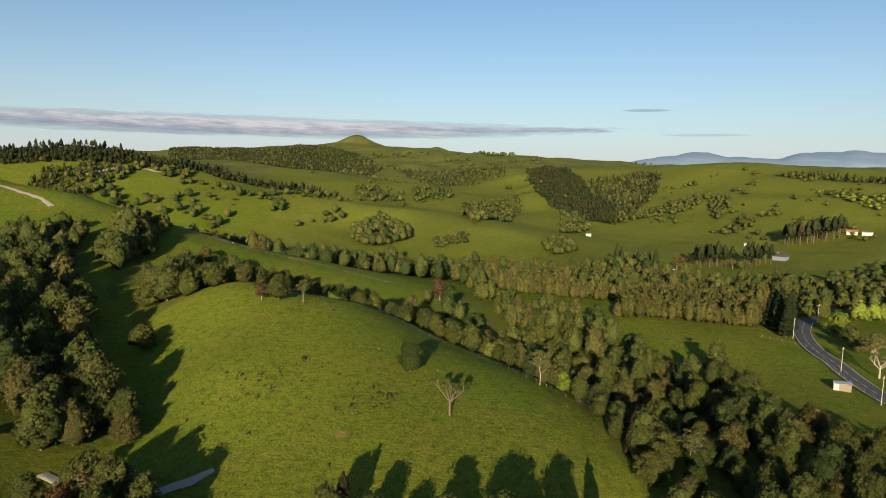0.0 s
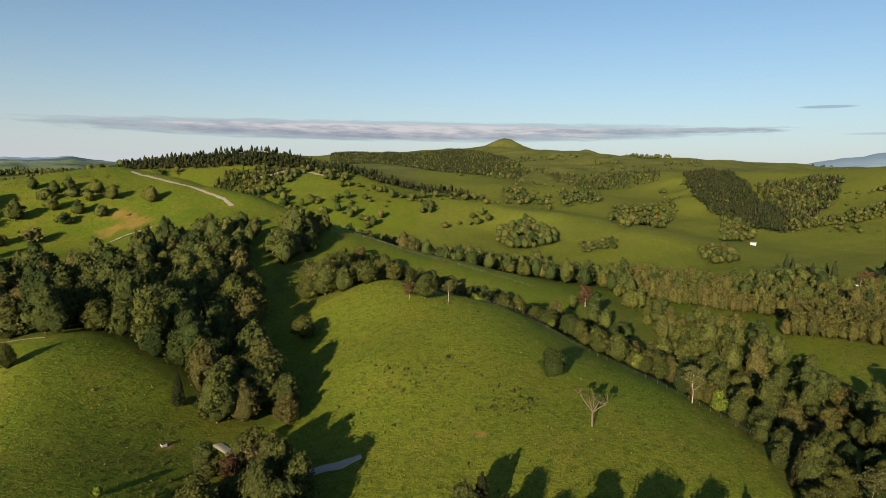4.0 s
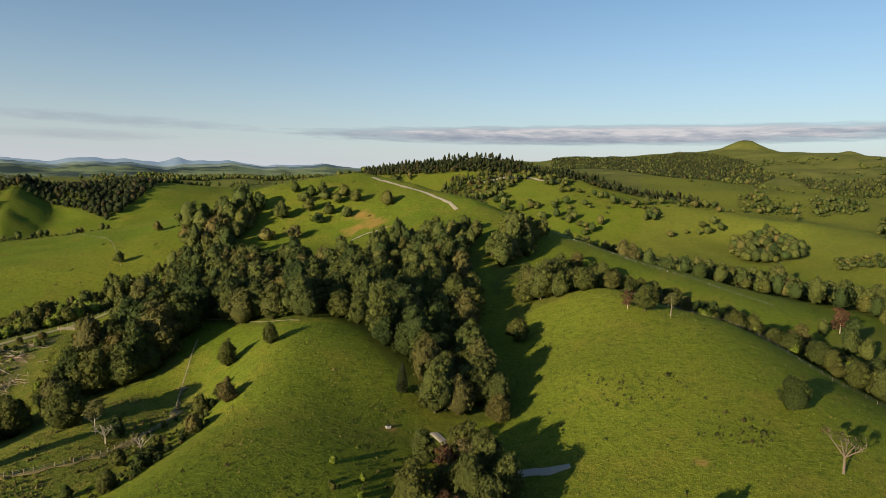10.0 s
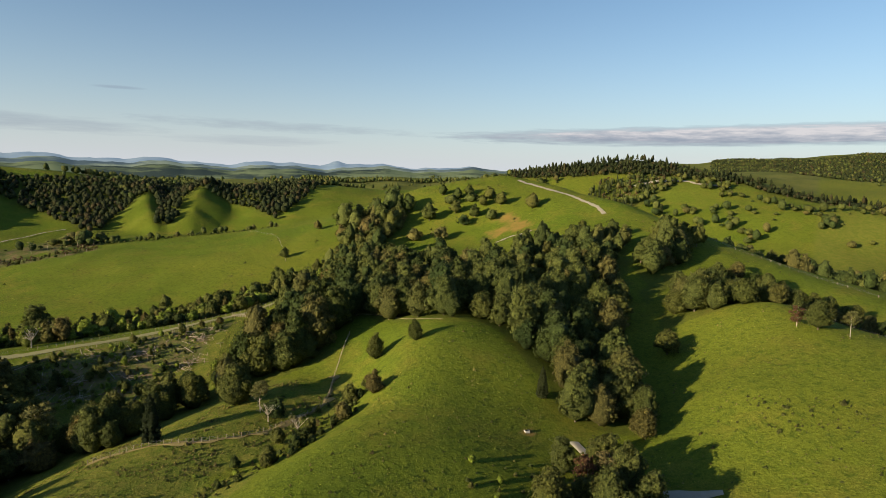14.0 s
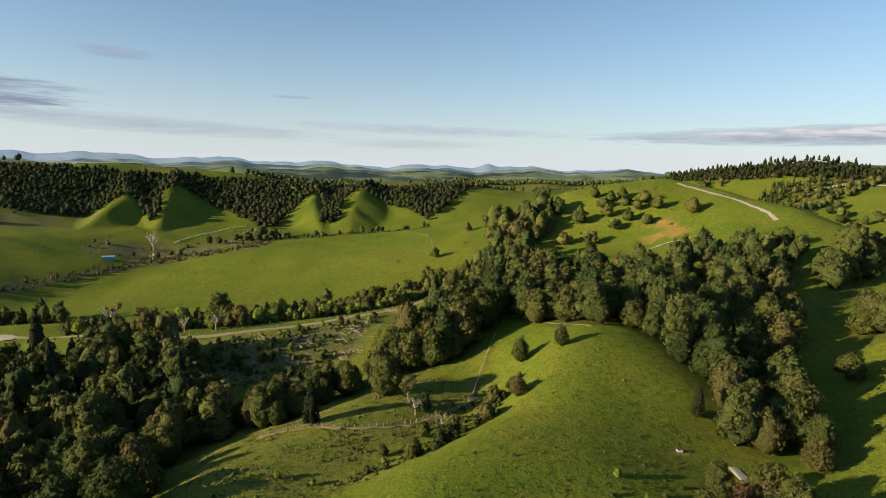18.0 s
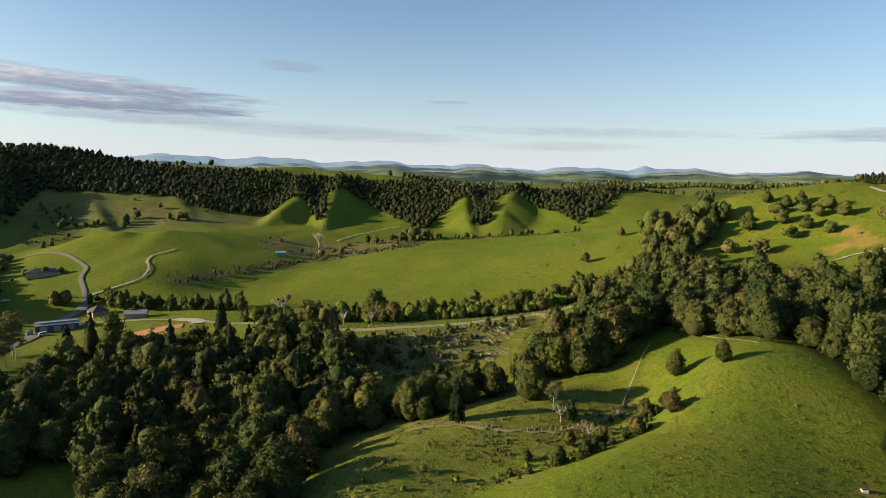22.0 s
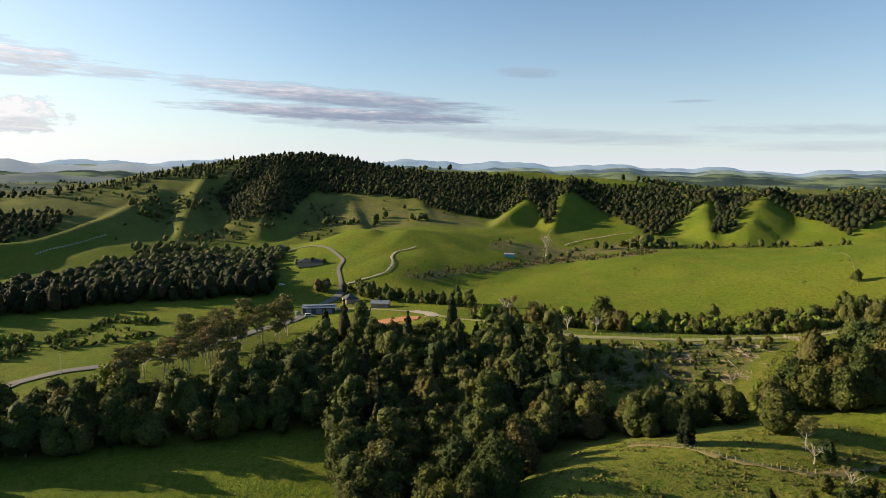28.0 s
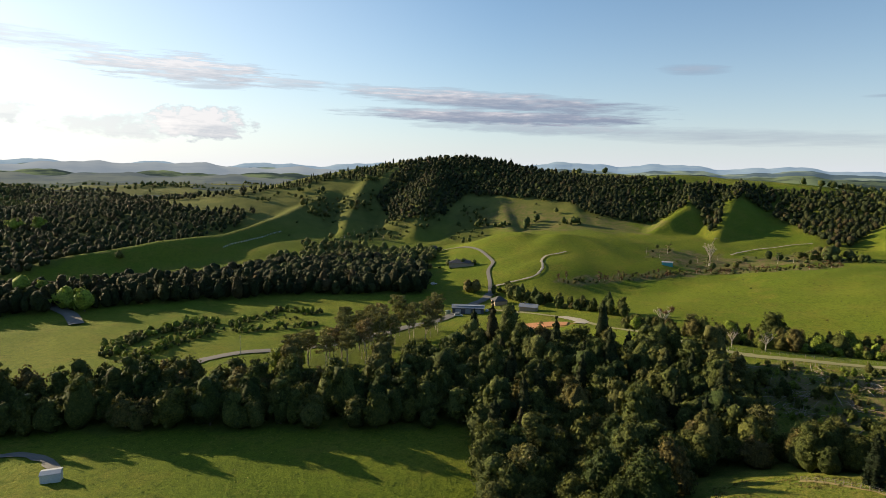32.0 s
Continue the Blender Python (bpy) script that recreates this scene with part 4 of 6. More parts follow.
def model(kind, detail, seed):
    """Trunk blocks and crown blocks of one tree of height 1 unit = 1 m at its usual size."""
    rng = np.random.default_rng(seed)
    near = detail in ("near", "half")
    n, c, s, lv = {"near": (24, 62, 0.3, 1), "half": (18, 46, 0.37, 1), "semi": (13, 26, 0.44, 1), "mid": (7, 18, 0.6, 1), "far": (0, 40, 0.62, 1), "dist": (0, 15, 0.8, 1)}[detail]
    small = 7 if near else 4
    lump = {"near": 0.165, "half": 0.18, "semi": 0.19, "mid": 0.2, "far": 0.22, "dist": 0.22}[detail]
    tiers = {"near": 10, "half": 9, "semi": 7, "mid": 4, "far": 2, "dist": 1}[detail]
    br = 4 if near and kind in ("red", "stempine") else 0
    if kind == "broad":
        h, w = 11, 10
        t, lim = wood_parts(rng, h * 0.7, 0.3, BARK, branches=br)
        cr = broad_crown(rng, h, w, n, c, s, lv, LEAF, 0.03, lump)
    elif kind == "dark":
        h, w = 14, 9.5
        t, lim = wood_parts(rng, h * 0.7, 0.32, BARK, branches=br)
        cr = broad_crown(rng, h, w, n, c, s, lv, LEAF_DARK, 0.03, lump)
    elif kind == "forest":
        # crown of the dark kind in darker needles; on shaded hillsides partly painted shade
        h, w = 14, 9.5
        t, lim = wood_parts(rng, h * 0.7, 0.32, BARK, branches=br)
        cr = broad_crown(rng, h, w, n, c, s, lv, NEEDLE, 0.03, lump)
    elif kind == "pine":
        h, w = 17, 7
        t, lim = wood_parts(rng, h, 0.3, BARK_PINE, 0.01, branches=br)
        cr = pine_crown(rng, h, w, tiers, c * 2 // 3, s, lv, NEEDLE, 0.1)
    elif kind == "stempine":
        h, w = 20, 6.5
        t, lim = wood_parts(rng, h, 0.32, BARK_PINE, 0.01, branches=br, first=0.5, sides=small)
        cr = pine_crown(rng, h, w, 3, c, s, lv, NEEDLE, 0.52)
    elif kind == "olive":
        h, w = 14, 8
        t, lim = wood_parts(rng, h * 0.98, 0.2, BARK_PALE, 0.04, sides=small, branches={"near": 7, "half": 7, "semi": 5, "mid": 4, "far": 0, "dist": 0}[detail], first=0.4, reach=0.27)
        cr = airy_crown(rng, h, w, {"near": 24, "half": 20, "semi": 12, "mid": 9, "far": 4, "dist": 3}[detail], c, s * 1.1, 1, LEAF_GOLD, 0.55, 0.32)
        if not near:
            t, lim = t + lim, []
    elif kind == "lime":
        h, w = 7, 6.5
        t, lim = wood_parts(rng, h * 0.7, 0.2, BARK, branches=br)
        cr = broad_crown(rng, h, w, n * 2 // 3, c, s * 0.8, lv, LEAF_LIME, 0.06, lump * 1.2)
    elif kind == "shrub":
        h, w = 4.5, 5
        t, lim = wood_parts(rng, h * 0.5, 0.12, BARK, branches=br)
        cr = broad_crown(rng, h, w, n // 2, c, s * 0.7, lv, LEAF_DARK, 0.0, lump * 1.35)
    elif kind == "red":
        h, w = 9, 7
        t, lim = wood_parts(rng, h * 0.85, 0.22, BARK_PALE, branches=br, reach=0.34)
        cr = airy_crown(rng, h, w, {"near": 18, "half": 14, "semi": 11, "mid": 8, "far": 4, "dist": 3}[detail], c, s, 1, LEAF_RED, 0.25, 0.7)
    else:
        h, w = 9, 4.5
        t, lim = wood_parts(rng, h * 0.8, 0.2, BARK, branches=br)
        cr = broad_crown(rng, h, w, n, c, s * 0.8, lv, HEDGE, 0.0, lump * 1.1, 0.5)
    return merged(t), merged(cr), [merged([q]) for q in lim]


MODELS = {}


def models(kind, detail):
    if (kind, detail) not in MODELS:
        MODELS[kind, detail] = [model(kind, detail, 17 * k + len(kind) * 5 + len(detail)) for k in range(4)]
    return MODELS[kind, detail]


def scatter(poly, gap, rng):
    """Plan points in a polygon, at about that spacing."""
    q = np.array([spot(a, r) for a, r in poly])
    lo, hi = q.min(0), q.max(0)
    nx, ny = int((hi[0] - lo[0]) / gap) + 2, int((hi[1] - lo[1]) / (gap * 0.87)) + 2
    i, j = np.meshgrid(np.arange(nx), np.arange(ny))
    x = lo[0] + (i + 0.5 * (j % 2)) * gap + rng.normal(scale=gap * 0.24, size=i.shape)
    y = lo[1] + j * gap * 0.87 + rng.normal(scale=gap * 0.24, size=i.shape)
    k = inside(poly, x, y)
    for open_ground in CLEAR:
        k &= ~inside(open_ground, x, y)
    return np.stack([x[k], y[k]], 1)


def stand(name, points, kinds, rng, label, size=(0.75, 1.2), detail=None, farther=450):
    """One wood as a whole: every tree in it real, joined to one mesh."""
    parts = []
    z = ground(points[:, 0], points[:, 1])
    for (x, y), g in zip(points, z):
        r = math.hypot(x, y)
        d = detail or ("semi" if r < 300 else "mid" if r < farther else "far" if r < 640 else "dist")
        kind = kinds[rng.integers(len(kinds))]
        trunk, crown, _ = models(kind, d)[rng.integers(4)]
        s = rng.uniform(*size)
        sz = s * (rng.uniform(0.75, 1.4) if r < 450 else rng.uniform(0.75, 0.98))
        a = rng.uniform(0, 6.283)
        c, w = math.cos(a) * s, math.sin(a) * s
        m = np.array([[c, w, 0], [-w, c, 0], [0, 0, sz]])
        tone = rng.uniform()
        for v, f, mat in (trunk + crown if r < 330 or (r < 1100 and kind in ("olive", "stempine", "red")) else crown):
            parts.append((v @ m + (x, y, g), f, mat, tone))
    if not parts:
        return None
    return tagged(new(name, mesh_of(name, parts, True)), label, "woodland", kind="stuff")


NEAR = {}


LABELS = {
    "broad": "rounded dark green native tree on the pasture slope", "dark": "tall dense dark green native tree in bush",
    "pine": "conical dark green conifer with drooping branches", "olive": "thin olive-brown tree with pale crooked trunk",
    "lime": "bushy bright lime-green young tree", "shrub": "low dense dark green shrub", "red": "reddish-brown half-bare tree with pale limbs",
    "stempine": "tall pine with bare trunk and high crown", "hedge": "dense clipped olive-green hedge conifer",
}
NAMES = {"broad": "native_tree", "dark": "forest_tree", "pine": "conifer", "olive": "gum_tree", "lime": "young_tree", "shrub": "shrub", "red": "reddish_tree", "stempine": "pine_tree", "hedge": "hedge_tree"}


def tree(kind, a, r, size, group="", tall=1.0, variant=None, label="", xy=None):
    """One tree as a thing: trunk and crown on the ground at a bearing and distance."""
    x, y = xy if xy is not None else spot(a, r)
    name, label = NAMES[kind], label or LABELS[kind]
    g = float(ground(x, y)[0])
    det = "near" if r < 190 else ("half" if r < 330 else "mid")
    k = (int(a * 37 + r) % 4) if variant is None else variant
    key = (kind, det, k)
    if key not in NEAR:
        trunk, crown, lim = models(kind, det)[k]
        NEAR[key] = [(n, mesh_of(n, [(v, f, m, 0.0) for v, f, m in bl], True)) for n, bl in (("trunk", trunk), ("crown", crown), *(("limb", q) for q in lim))]
    ob = new(name)
    for n, me in NEAR[key]:
        new(n, me).parent = ob
    ob.matrix_basis = pose(x, y, g, 0, 0, (a * 53 + r * 7) % 360) @ Matrix.Diagonal((size, size, size * tall, 1))
    return tagged(ob, label, "shrub" if kind == "shrub" else "tree", group)

# ---- the woods ----
RNG = np.random.default_rng(5)
SCALE = {"spur_bush_e": 0.75, "spur_bush_d": 0.7, "spur_bush_c": 0.75, "spur_bush_b": 0.7, "spur_bush_a": 0.7, "valley_bush": 0.8, "dark_gully": 0.8, "ridge_bush": 0.6, "pine_block": 0.6, "pine_block_b": 0.6, "right_bush_a": 0.62, "right_bush_b": 0.62, "belt_b": 0.75, "valley_trees": 0.75, "hill_wood_b": 0.6, "far_wood_a": 0.65, "far_wood_b": 0.8, "far_wood_c": 0.8, "far_wood_d": 0.7, "far_wood_e": 0.8, "right_far_wood": 0.65, "conifers_b": 1.0, "goldwood": 1.12, "tree_row": 0.66, "hedgewood": 0.98, "conifers": 0.92, "flat_wood": 0.7, "belt_a": 0.85, "right_wood": 0.68, "slope_bush": 0.6, "slope_bush_b": 0.6, "hill_wood": 0.68, "pine_ridge": 0.55, "road_gully": 0.68, "clear_edge": 0.74, "grove": 1.02, "grove_side": 1.0, "hill_gully": 0.8, "swamp_a": 0.5, "swamp_b": 0.45, "swamp_c": 0.45, "hedge_b": 1.0, "left_bush": 0.7, "hill_scrub_a": 0.55, "hill_scrub_b": 0.5, "hill_scrub_c": 0.55, "right_scrub": 0.9, "left_bush_b": 0.75}
PLANTING = {
    "grove": (8.3, ("broad", "dark", "dark"), "dense dark native trees filling a gully"),
    "grove_foot": (7.5, ("broad", "red", "dark", "broad"), "mixed native trees at the foot of a gully"),
    "grove_side": (8.5, ("broad", "dark"), "round native trees beside the pasture"),
    "tree_row": (5.9, ("broad", "broad", "lime", "broad", "dark"), "rows of round trees along a fence line"),
    "right_wood": (7.4, ("dark", "broad", "dark", "broad", "dark", "broad", "shrub"), "native bush on the lower slope"),
    "dark_gully": (9.0, ("dark", "dark", "broad"), "shaded native bush in a deep gully"),
    "valley_bush": (7.5, ("dark", "dark", "broad"), "tall native bush in the valley"),
    "spur_bush_a": (8, ("shrub", "dark"), "scrub on a far hill spur"),
    "spur_bush_b": (8, ("shrub", "dark"), "scrub on a far hill spur"),
    "spur_bush_c": (8.5, ("shrub", "broad", "shrub", "dark"), "open scrub on a far hill spur"),
    "spur_bush_d": (7.5, ("broad", "dark"), "bush at the foot of a pine block"),
    "spur_bush_e": (7.5, ("broad", "dark"), "bush below an open hill"),
    "hill_bush": (6, ("shrub",), "low scrub on an open hill"),
    "pine_ridge": (4.4, ("stempine", "forest", "forest"), "pine plantation along a ridge"),
    "ridge_bush": (6, ("dark", "pine", "red"), "native bush below the pine ridge"),
    "pine_block": (5.6, ("pine", "forest"), "dark block of plantation pines"),
    "pine_block_b": (6.4, ("dark", "red", "pine"), "brownish pines and bush beside the plantation"),
    "right_bush_a": (7, ("broad", "dark"), "native bush on a far slope"),
    "right_bush_b": (7, ("broad", "dark"), "native bush on a far slope"),
    "flat_wood": (9.4, ("dark", "broad", "dark"), "wood along the river flat"),
    "slope_bush": (11, ("shrub", "dark", "pine"), "patchy scrub on far slopes"),
    "slope_bush_b": (10, ("forest", "forest", "dark"), "dark forest below the high ridge"),
    "conifers": (6.6, ("dark", "dark", "dark", "broad", "broad"), "tall dark conifers on a shaded slope"),
    "conifers_b": (7.2, ("dark", "dark", "broad", "dark", "dark", "broad", "pine"), "tall dark native conifers on a shaded slope"),
    "clear_edge": (6.2, ("dark", "broad"), "native trees at the edge of cleared ground"),
    "goldwood": (8.2, ("olive",), "thin olive-brown gum trees beside the road"),
    "belt_a": (7.0, ("forest",), "shaded tree belt on the valley floor"),
    "belt_b": (7.5, ("dark", "broad"), "trees round the valley houses"),
    # dark conifer bush, its leaf colour also carrying the hillside's shade
    "hill_wood": (6.6, ("forest",), "dark forest on the high hill"),
    "hill_wood_b": (8, ("dark", "pine"), "trees along the hill crest"),
    "stream_bush": (7, ("shrub", "broad", "dark"), "bush along a valley stream"),
    "hill_gully": (7.0, ("broad", "dark"), "trees in a steep hill gully"),
    "road_gully": (4.6, ("shrub", "shrub", "lime", "shrub", "hedge", "shrub", "broad"), "scrub and young trees behind the road"),
    "hedgewood": (2.9, ("hedge",), "clipped shelter belt of dense conifers"),
    "left_bush": (9, ("forest",), "dark bush over the valley side"),
    "left_bush_b": (13, ("forest",), "dark bush on far low hills"),
    "hill_scrub_a": (11, ("dark", "broad", "shrub"), "scattered trees on a rough hillside"),
    "hill_scrub_b": (10, ("dark", "broad", "olive"), "open bush on a rough hillside"),
    "hill_scrub_c": (12, ("dark", "shrub"), "open bush on a rough hillside"),
    "valley_trees": (7.5, ("dark", "broad"), "trees round the valley lawns"),
    "hedge_b": (2.8, ("hedge",), "clipped shelter belt of dense conifers"),
    "swamp_a": (3.1, ("shrub", "shrub", "lime"), "low swamp scrub ringing a meadow"),
    "swamp_b": (3.1, ("shrub", "shrub", "lime"), "low swamp scrub ringing a meadow"),
    "swamp_c": (3.1, ("shrub", "shrub", "lime"), "low swamp scrub ringing a meadow"),
    "side_bush": (7, ("broad", "dark"), "round native trees beside the pasture"),
    "right_scrub": (9, ("shrub", "lime"), "pale scrub on a far slope"),
    "far_wood_a": (8.5, ("dark",), "distant dark bush"),
    "far_wood_b": (13, ("dark",), "distant dark bush"),
    "far_wood_c": (28, ("dark",), "distant dark bush"),
    "far_wood_d": (12, ("dark",), "distant dark bush"),
    "far_wood_e": (24, ("dark",), "distant dark bush"),
    "right_far_wood": (10, ("dark", "pine"), "distant dark bush"),
}
SINGLE = {"goldwood": 400, "grove": 245, "grove_foot": 400, "grove_side": 400, "tree_row": 400, "right_wood": 215, "conifers": 0, "conifers_b": 172, "clear_edge": 400, "hill_gully": 0}
for key, (gap, kinds, label) in PLANTING.items():
    big = 1.0
    pts = scatter(WOODS[key], gap, RNG)
    dist = np.hypot(pts[:, 0], pts[:, 1])
    near = dist < SINGLE.get(key, 0)
    for x, y in pts[near]:
        kind = ("broad", "broad", "dark")[RNG.integers(3)] if key == "conifers_b" else kinds[RNG.integers(len(kinds))]
        s = RNG.uniform(0.6, 1.12) * (0.85 if kind == "pine" else 1.0) * SCALE.get(key, 1.0)
        if key == "conifers_b" and math.degrees(math.atan2(-x, y)) < 86:
            s *= 0.8
        if key == "clear_edge" and math.degrees(math.atan2(-x, y)) < 66:
            s *= 1.4
        tree(kind, math.degrees(math.atan2(-x, y)), math.hypot(x, y), s, label.replace("dense ", ""), RNG.uniform(0.85, 1.3), int(RNG.integers(4)), xy=(float(x), float(y)))
    if not near.all():
        k = SCALE.get(key, 1.0) * big * (0.8 if key == "grove" else 1.0)
        stand("woodland", pts[~near], kinds, RNG, label, (0.94 * k, 1.04 * k) if kinds == ("hedge",) else ((0.5 if key == "right_wood" else 0.68) * k, 1.16 * k))

# copses, hedges and scattered scrub of the far country
def copses(count, a0, a1, r0, r1, kinds, per, spread, size, label, seed):
    rng = np.random.default_rng(seed)
    pts = []
    for k in range(count):
        a, r = rng.uniform(a0, a1), math.sqrt(rng.uniform(r0 * r0, r1 * r1))
        x, y = spot(a, r)
        turn = rng.uniform(0, math.pi)
        n = max(int(per * rng.lognormal(0, 0.6)), 1)
        u, w = rng.normal(scale=spread * rng.uniform(0.6, 1.6), size=n), rng.normal(scale=spread * 0.28, size=n)
        pts.append(np.stack([x + u * math.cos(turn) - w * math.sin(turn), y + u * math.sin(turn) + w * math.cos(turn)], 1))
    stand("woodland", np.concatenate(pts), kinds, rng, label, size)


copses(60, 40, 150, 1000, 2400, ("dark",), 22, 60, (0.6, 1.0), "scattered woods of the far farm country", 51)
copses(70, 40, 78, 760, 2000, ("dark",), 24, 40, (0.5, 0.9), "scattered woods of the far farm country", 52)
copses(60, -9, 13, 760, 1900, ("shrub", "shrub", "dark"), 9, 22, (0.5, 0.95), "scattered scrub on far hill pasture", 53)
copses(34, -37, -17, 660, 1100, ("shrub", "broad"), 7, 18, (0.5, 0.9), "scattered scrub on far hill pasture", 54)
copses(40, -38, -3, 1900, 3200, ("dark",), 12, 60, (0.8, 1.3), "scattered bush on distant hills", 55)
copses(26, 10, 40, 560, 720, ("dark", "broad", "shrub"), 9, 16, (0.5, 0.9), "bush patches below the pine ridge", 56)
copses(30, 94, 128, 640, 880, ("shrub", "dark"), 5, 14, (0.5, 0.9), "scattered bushes on a rough hillside", 57)

def bushes(poly, gap, kinds, size, label, seed, keep=0.6):
    """Single bushes standing apart, too far to be more than one wood."""
    rng = np.random.default_rng(seed)
    pts = scatter(poly, gap, rng)
    stand("woodland", pts[rng.uniform(size=len(pts)) < keep], kinds, rng, label, size)


bushes(SLASH, 3.2, ("lime", "shrub", "lime", "broad"), (0.1, 0.34), "young scrub growing over cleared ground", 72, 0.62)
bushes(((60, 228), (62, 205), (69, 205), (67, 236)), 4.6, ("lime", "shrub", "lime", "broad"), (0.15, 0.45), "young scrub growing over cleared ground", 73, 0.5)
bushes(STREAM, 8.5, ("shrub", "dark", "olive", "shrub"), (0.35, 0.8), "scattered bushes along a valley stream", 71, 0.5)
bushes(((105, 424), (103, 400), (100, 384), (96.5, 368), (93, 347), (92, 352), (95.5, 374), (99, 392), (102, 410), (104, 432)), 4.2, ("shrub", "dark", "shrub", "broad"), (0.35, 0.75), "bushy hedge along a valley lane", 74, 0.85)
bushes(((112, 500), (110.5, 489), (107, 488), (106.6, 494), (108, 503), (110, 507)), 6, ("dark", "broad", "shrub"), (0.35, 0.6), "garden trees round a valley house", 75, 0.55)
bushes(((-22.4, 500), (-25.4, 532), (-25.3, 552), (-22.3, 522)), 6.5, ("stempine",), (0.75, 1.0), "clump of tall bare-stemmed pines", 76, 0.9)
bushes(((-26.3, 536), (-28.3, 552), (-28.2, 572), (-26.2, 556)), 6.5, ("stempine",), (0.7, 0.95), "clump of tall bare-stemmed pines", 77, 0.9)
bushes(((-29.1, 644), (-31.4, 670), (-33.3, 700), (-33.2, 722), (-31.3, 694), (-29.0, 664)), 6.5, ("stempine",), (0.9, 1.2), "row of tall bare-stemmed pines", 78, 0.95)
bushes(((-15.2, 472), (-19.4, 494), (-19.3, 520), (-15.1, 498)), 9, ("pine", "red", "dark", "pine"), (0.6, 1.0), "pines and bare trees on the river flat", 79, 0.6)
bushes(((-3.6, 404), (-30, 385), (-30, 393), (-3.6, 412)), 4, ("hedge",), (0.9, 1.1), "long shelter belt across the flat", 70, 1.0)
bushes(((139, 296), (136, 322), (131, 350), (129, 336), (134, 304), (137.5, 286)), 4.5, ("shrub",), (0.14, 0.4), "rushes and low scrub in a wet meadow", 68, 0.5)
bushes(((128.6, 330), (121.6, 340), (121.6, 360), (124.6, 378), (128, 350)), 5, ("shrub",), (0.14, 0.4), "rushes and low scrub in a wet meadow", 69, 0.4)
bushes(((57, 172), (61, 150), (66, 136), (72, 124), (69, 119), (63, 129), (58, 147), (55, 165)), 3.6, ("shrub", "shrub", "lime", "broad"), (0.12, 0.42), "scrub along the gully stream", 67, 0.45)
bushes(((62, 178), (66, 160), (73, 150), (77, 142), (84, 124), (76, 116), (66, 142), (60, 160)), 6.5, ("shrub", "lime"), (0.1, 0.26), "low scrub on the rank terrace", 66, 0.35)
bushes(((36.5, 128), (41, 122), (45, 118), (44, 108), (38, 108)), 2.6, ("shrub", "shrub", "lime"), (0.1, 0.26), "low dark scrub on the foot of the knoll", 63, 0.5)
bushes(((52.6, 168), (55, 150), (58.5, 136), (62, 126), (64, 129), (60, 141), (56.5, 156), (54, 172)), 2.4, ("shrub", "shrub", "broad"), (0.14, 0.42), "scrub in the gully beside the knoll", 64, 0.55)
bushes(((79, 548), (72, 544), (66, 544), (62, 548), (62, 556), (66, 558), (72, 560), (79, 568)), 5.0, ("shrub", "dark", "shrub"), (0.3, 0.6), "dark scrub in the valley behind a grassy field", 62, 0.75)
bushes(BROOK, 3.4, ("shrub", "shrub", "hedge", "red"), (0.2, 0.55), "scrub along a valley brook", 65, 0.7)

# ---- tracks, fences, buildings and single trees ----
def part(name, bm, mat, parent=None, label=""):
    """One mesh object from a bmesh (freed) or a mesh, under its thing."""
    if isinstance(bm, bmesh.types.BMesh):
        me = bpy.data.meshes.new(name)
        bm.to_mesh(me)
        bm.free()
    else:
        me = bm
    if not me.materials:
        me.materials.append(mat)
    ob = new(name, me)
    if parent:
        ob.parent = parent
    return tagged(ob, label)


def box(x0, y0, z0, x1, y1, z1, bevel=0.0):
    bm = bmesh.new()
    bmesh.ops.create_cube(bm, size=1.0)
    bmesh.ops.scale(bm, vec=(x1 - x0, y1 - y0, z1 - z0), verts=bm.verts)
    bmesh.ops.translate(bm, vec=((x0 + x1) / 2, (y0 + y1) / 2, (z0 + z1) / 2), verts=bm.verts)
    if bevel:
        bmesh.ops.bevel(bm, geom=bm.edges[:], offset=bevel, segments=1, affect="EDGES")
    return bm


def rod(a, b, r0, r1, sides=8):
    v, f = limb(a, b, r0, r1, sides)
    bm = bmesh.new()
    vs = [bm.verts.new(c) for c in v]
    for t in f:
        bm.faces.new([vs[i] for i in t])
    bm.faces.new(vs[sides:])
    bm.faces.new(vs[:sides][::-1])
    return bm


def prism(outline, y0, y1):
    """A solid of that x, z outline between two y."""
    bm = bmesh.new()
    a = [bm.verts.new((x, y0, z)) for x, z in outline]
    b = [bm.verts.new((x, y1, z)) for x, z in outline]
    n = len(a)
    bm.faces.new(a)
    bm.faces.new(b[::-1])
    for i in range(n):
        bm.faces.new((a[i], b[i], b[(i + 1) % n], a[(i + 1) % n]))
    bmesh.ops.recalc_face_normals(bm, faces=bm.faces)
    return bm


def smooth_line(pts, step):
    """Plan points along a curve through bearings and distances."""
    q = np.array([spot(a, r) for a, r in pts])
    n = len(q)
    out = []
    for i in range(n - 1):
        p0, p1, p2, p3 = q[max(i - 1, 0)], q[i], q[i + 1], q[min(i + 2, n - 1)]
        k = max(int(np.linalg.norm(p2 - p1) / step), 1)
        for s in np.arange(k) / k:
            out.append(0.5 * ((2 * p1) + (p2 - p0) * s + (2 * p0 - 5 * p1 + 4 * p2 - p3) * s * s + (3 * p1 - p0 - 3 * p2 + p3) * s ** 3))
    out.append(q[-1])
    return np.array(out)


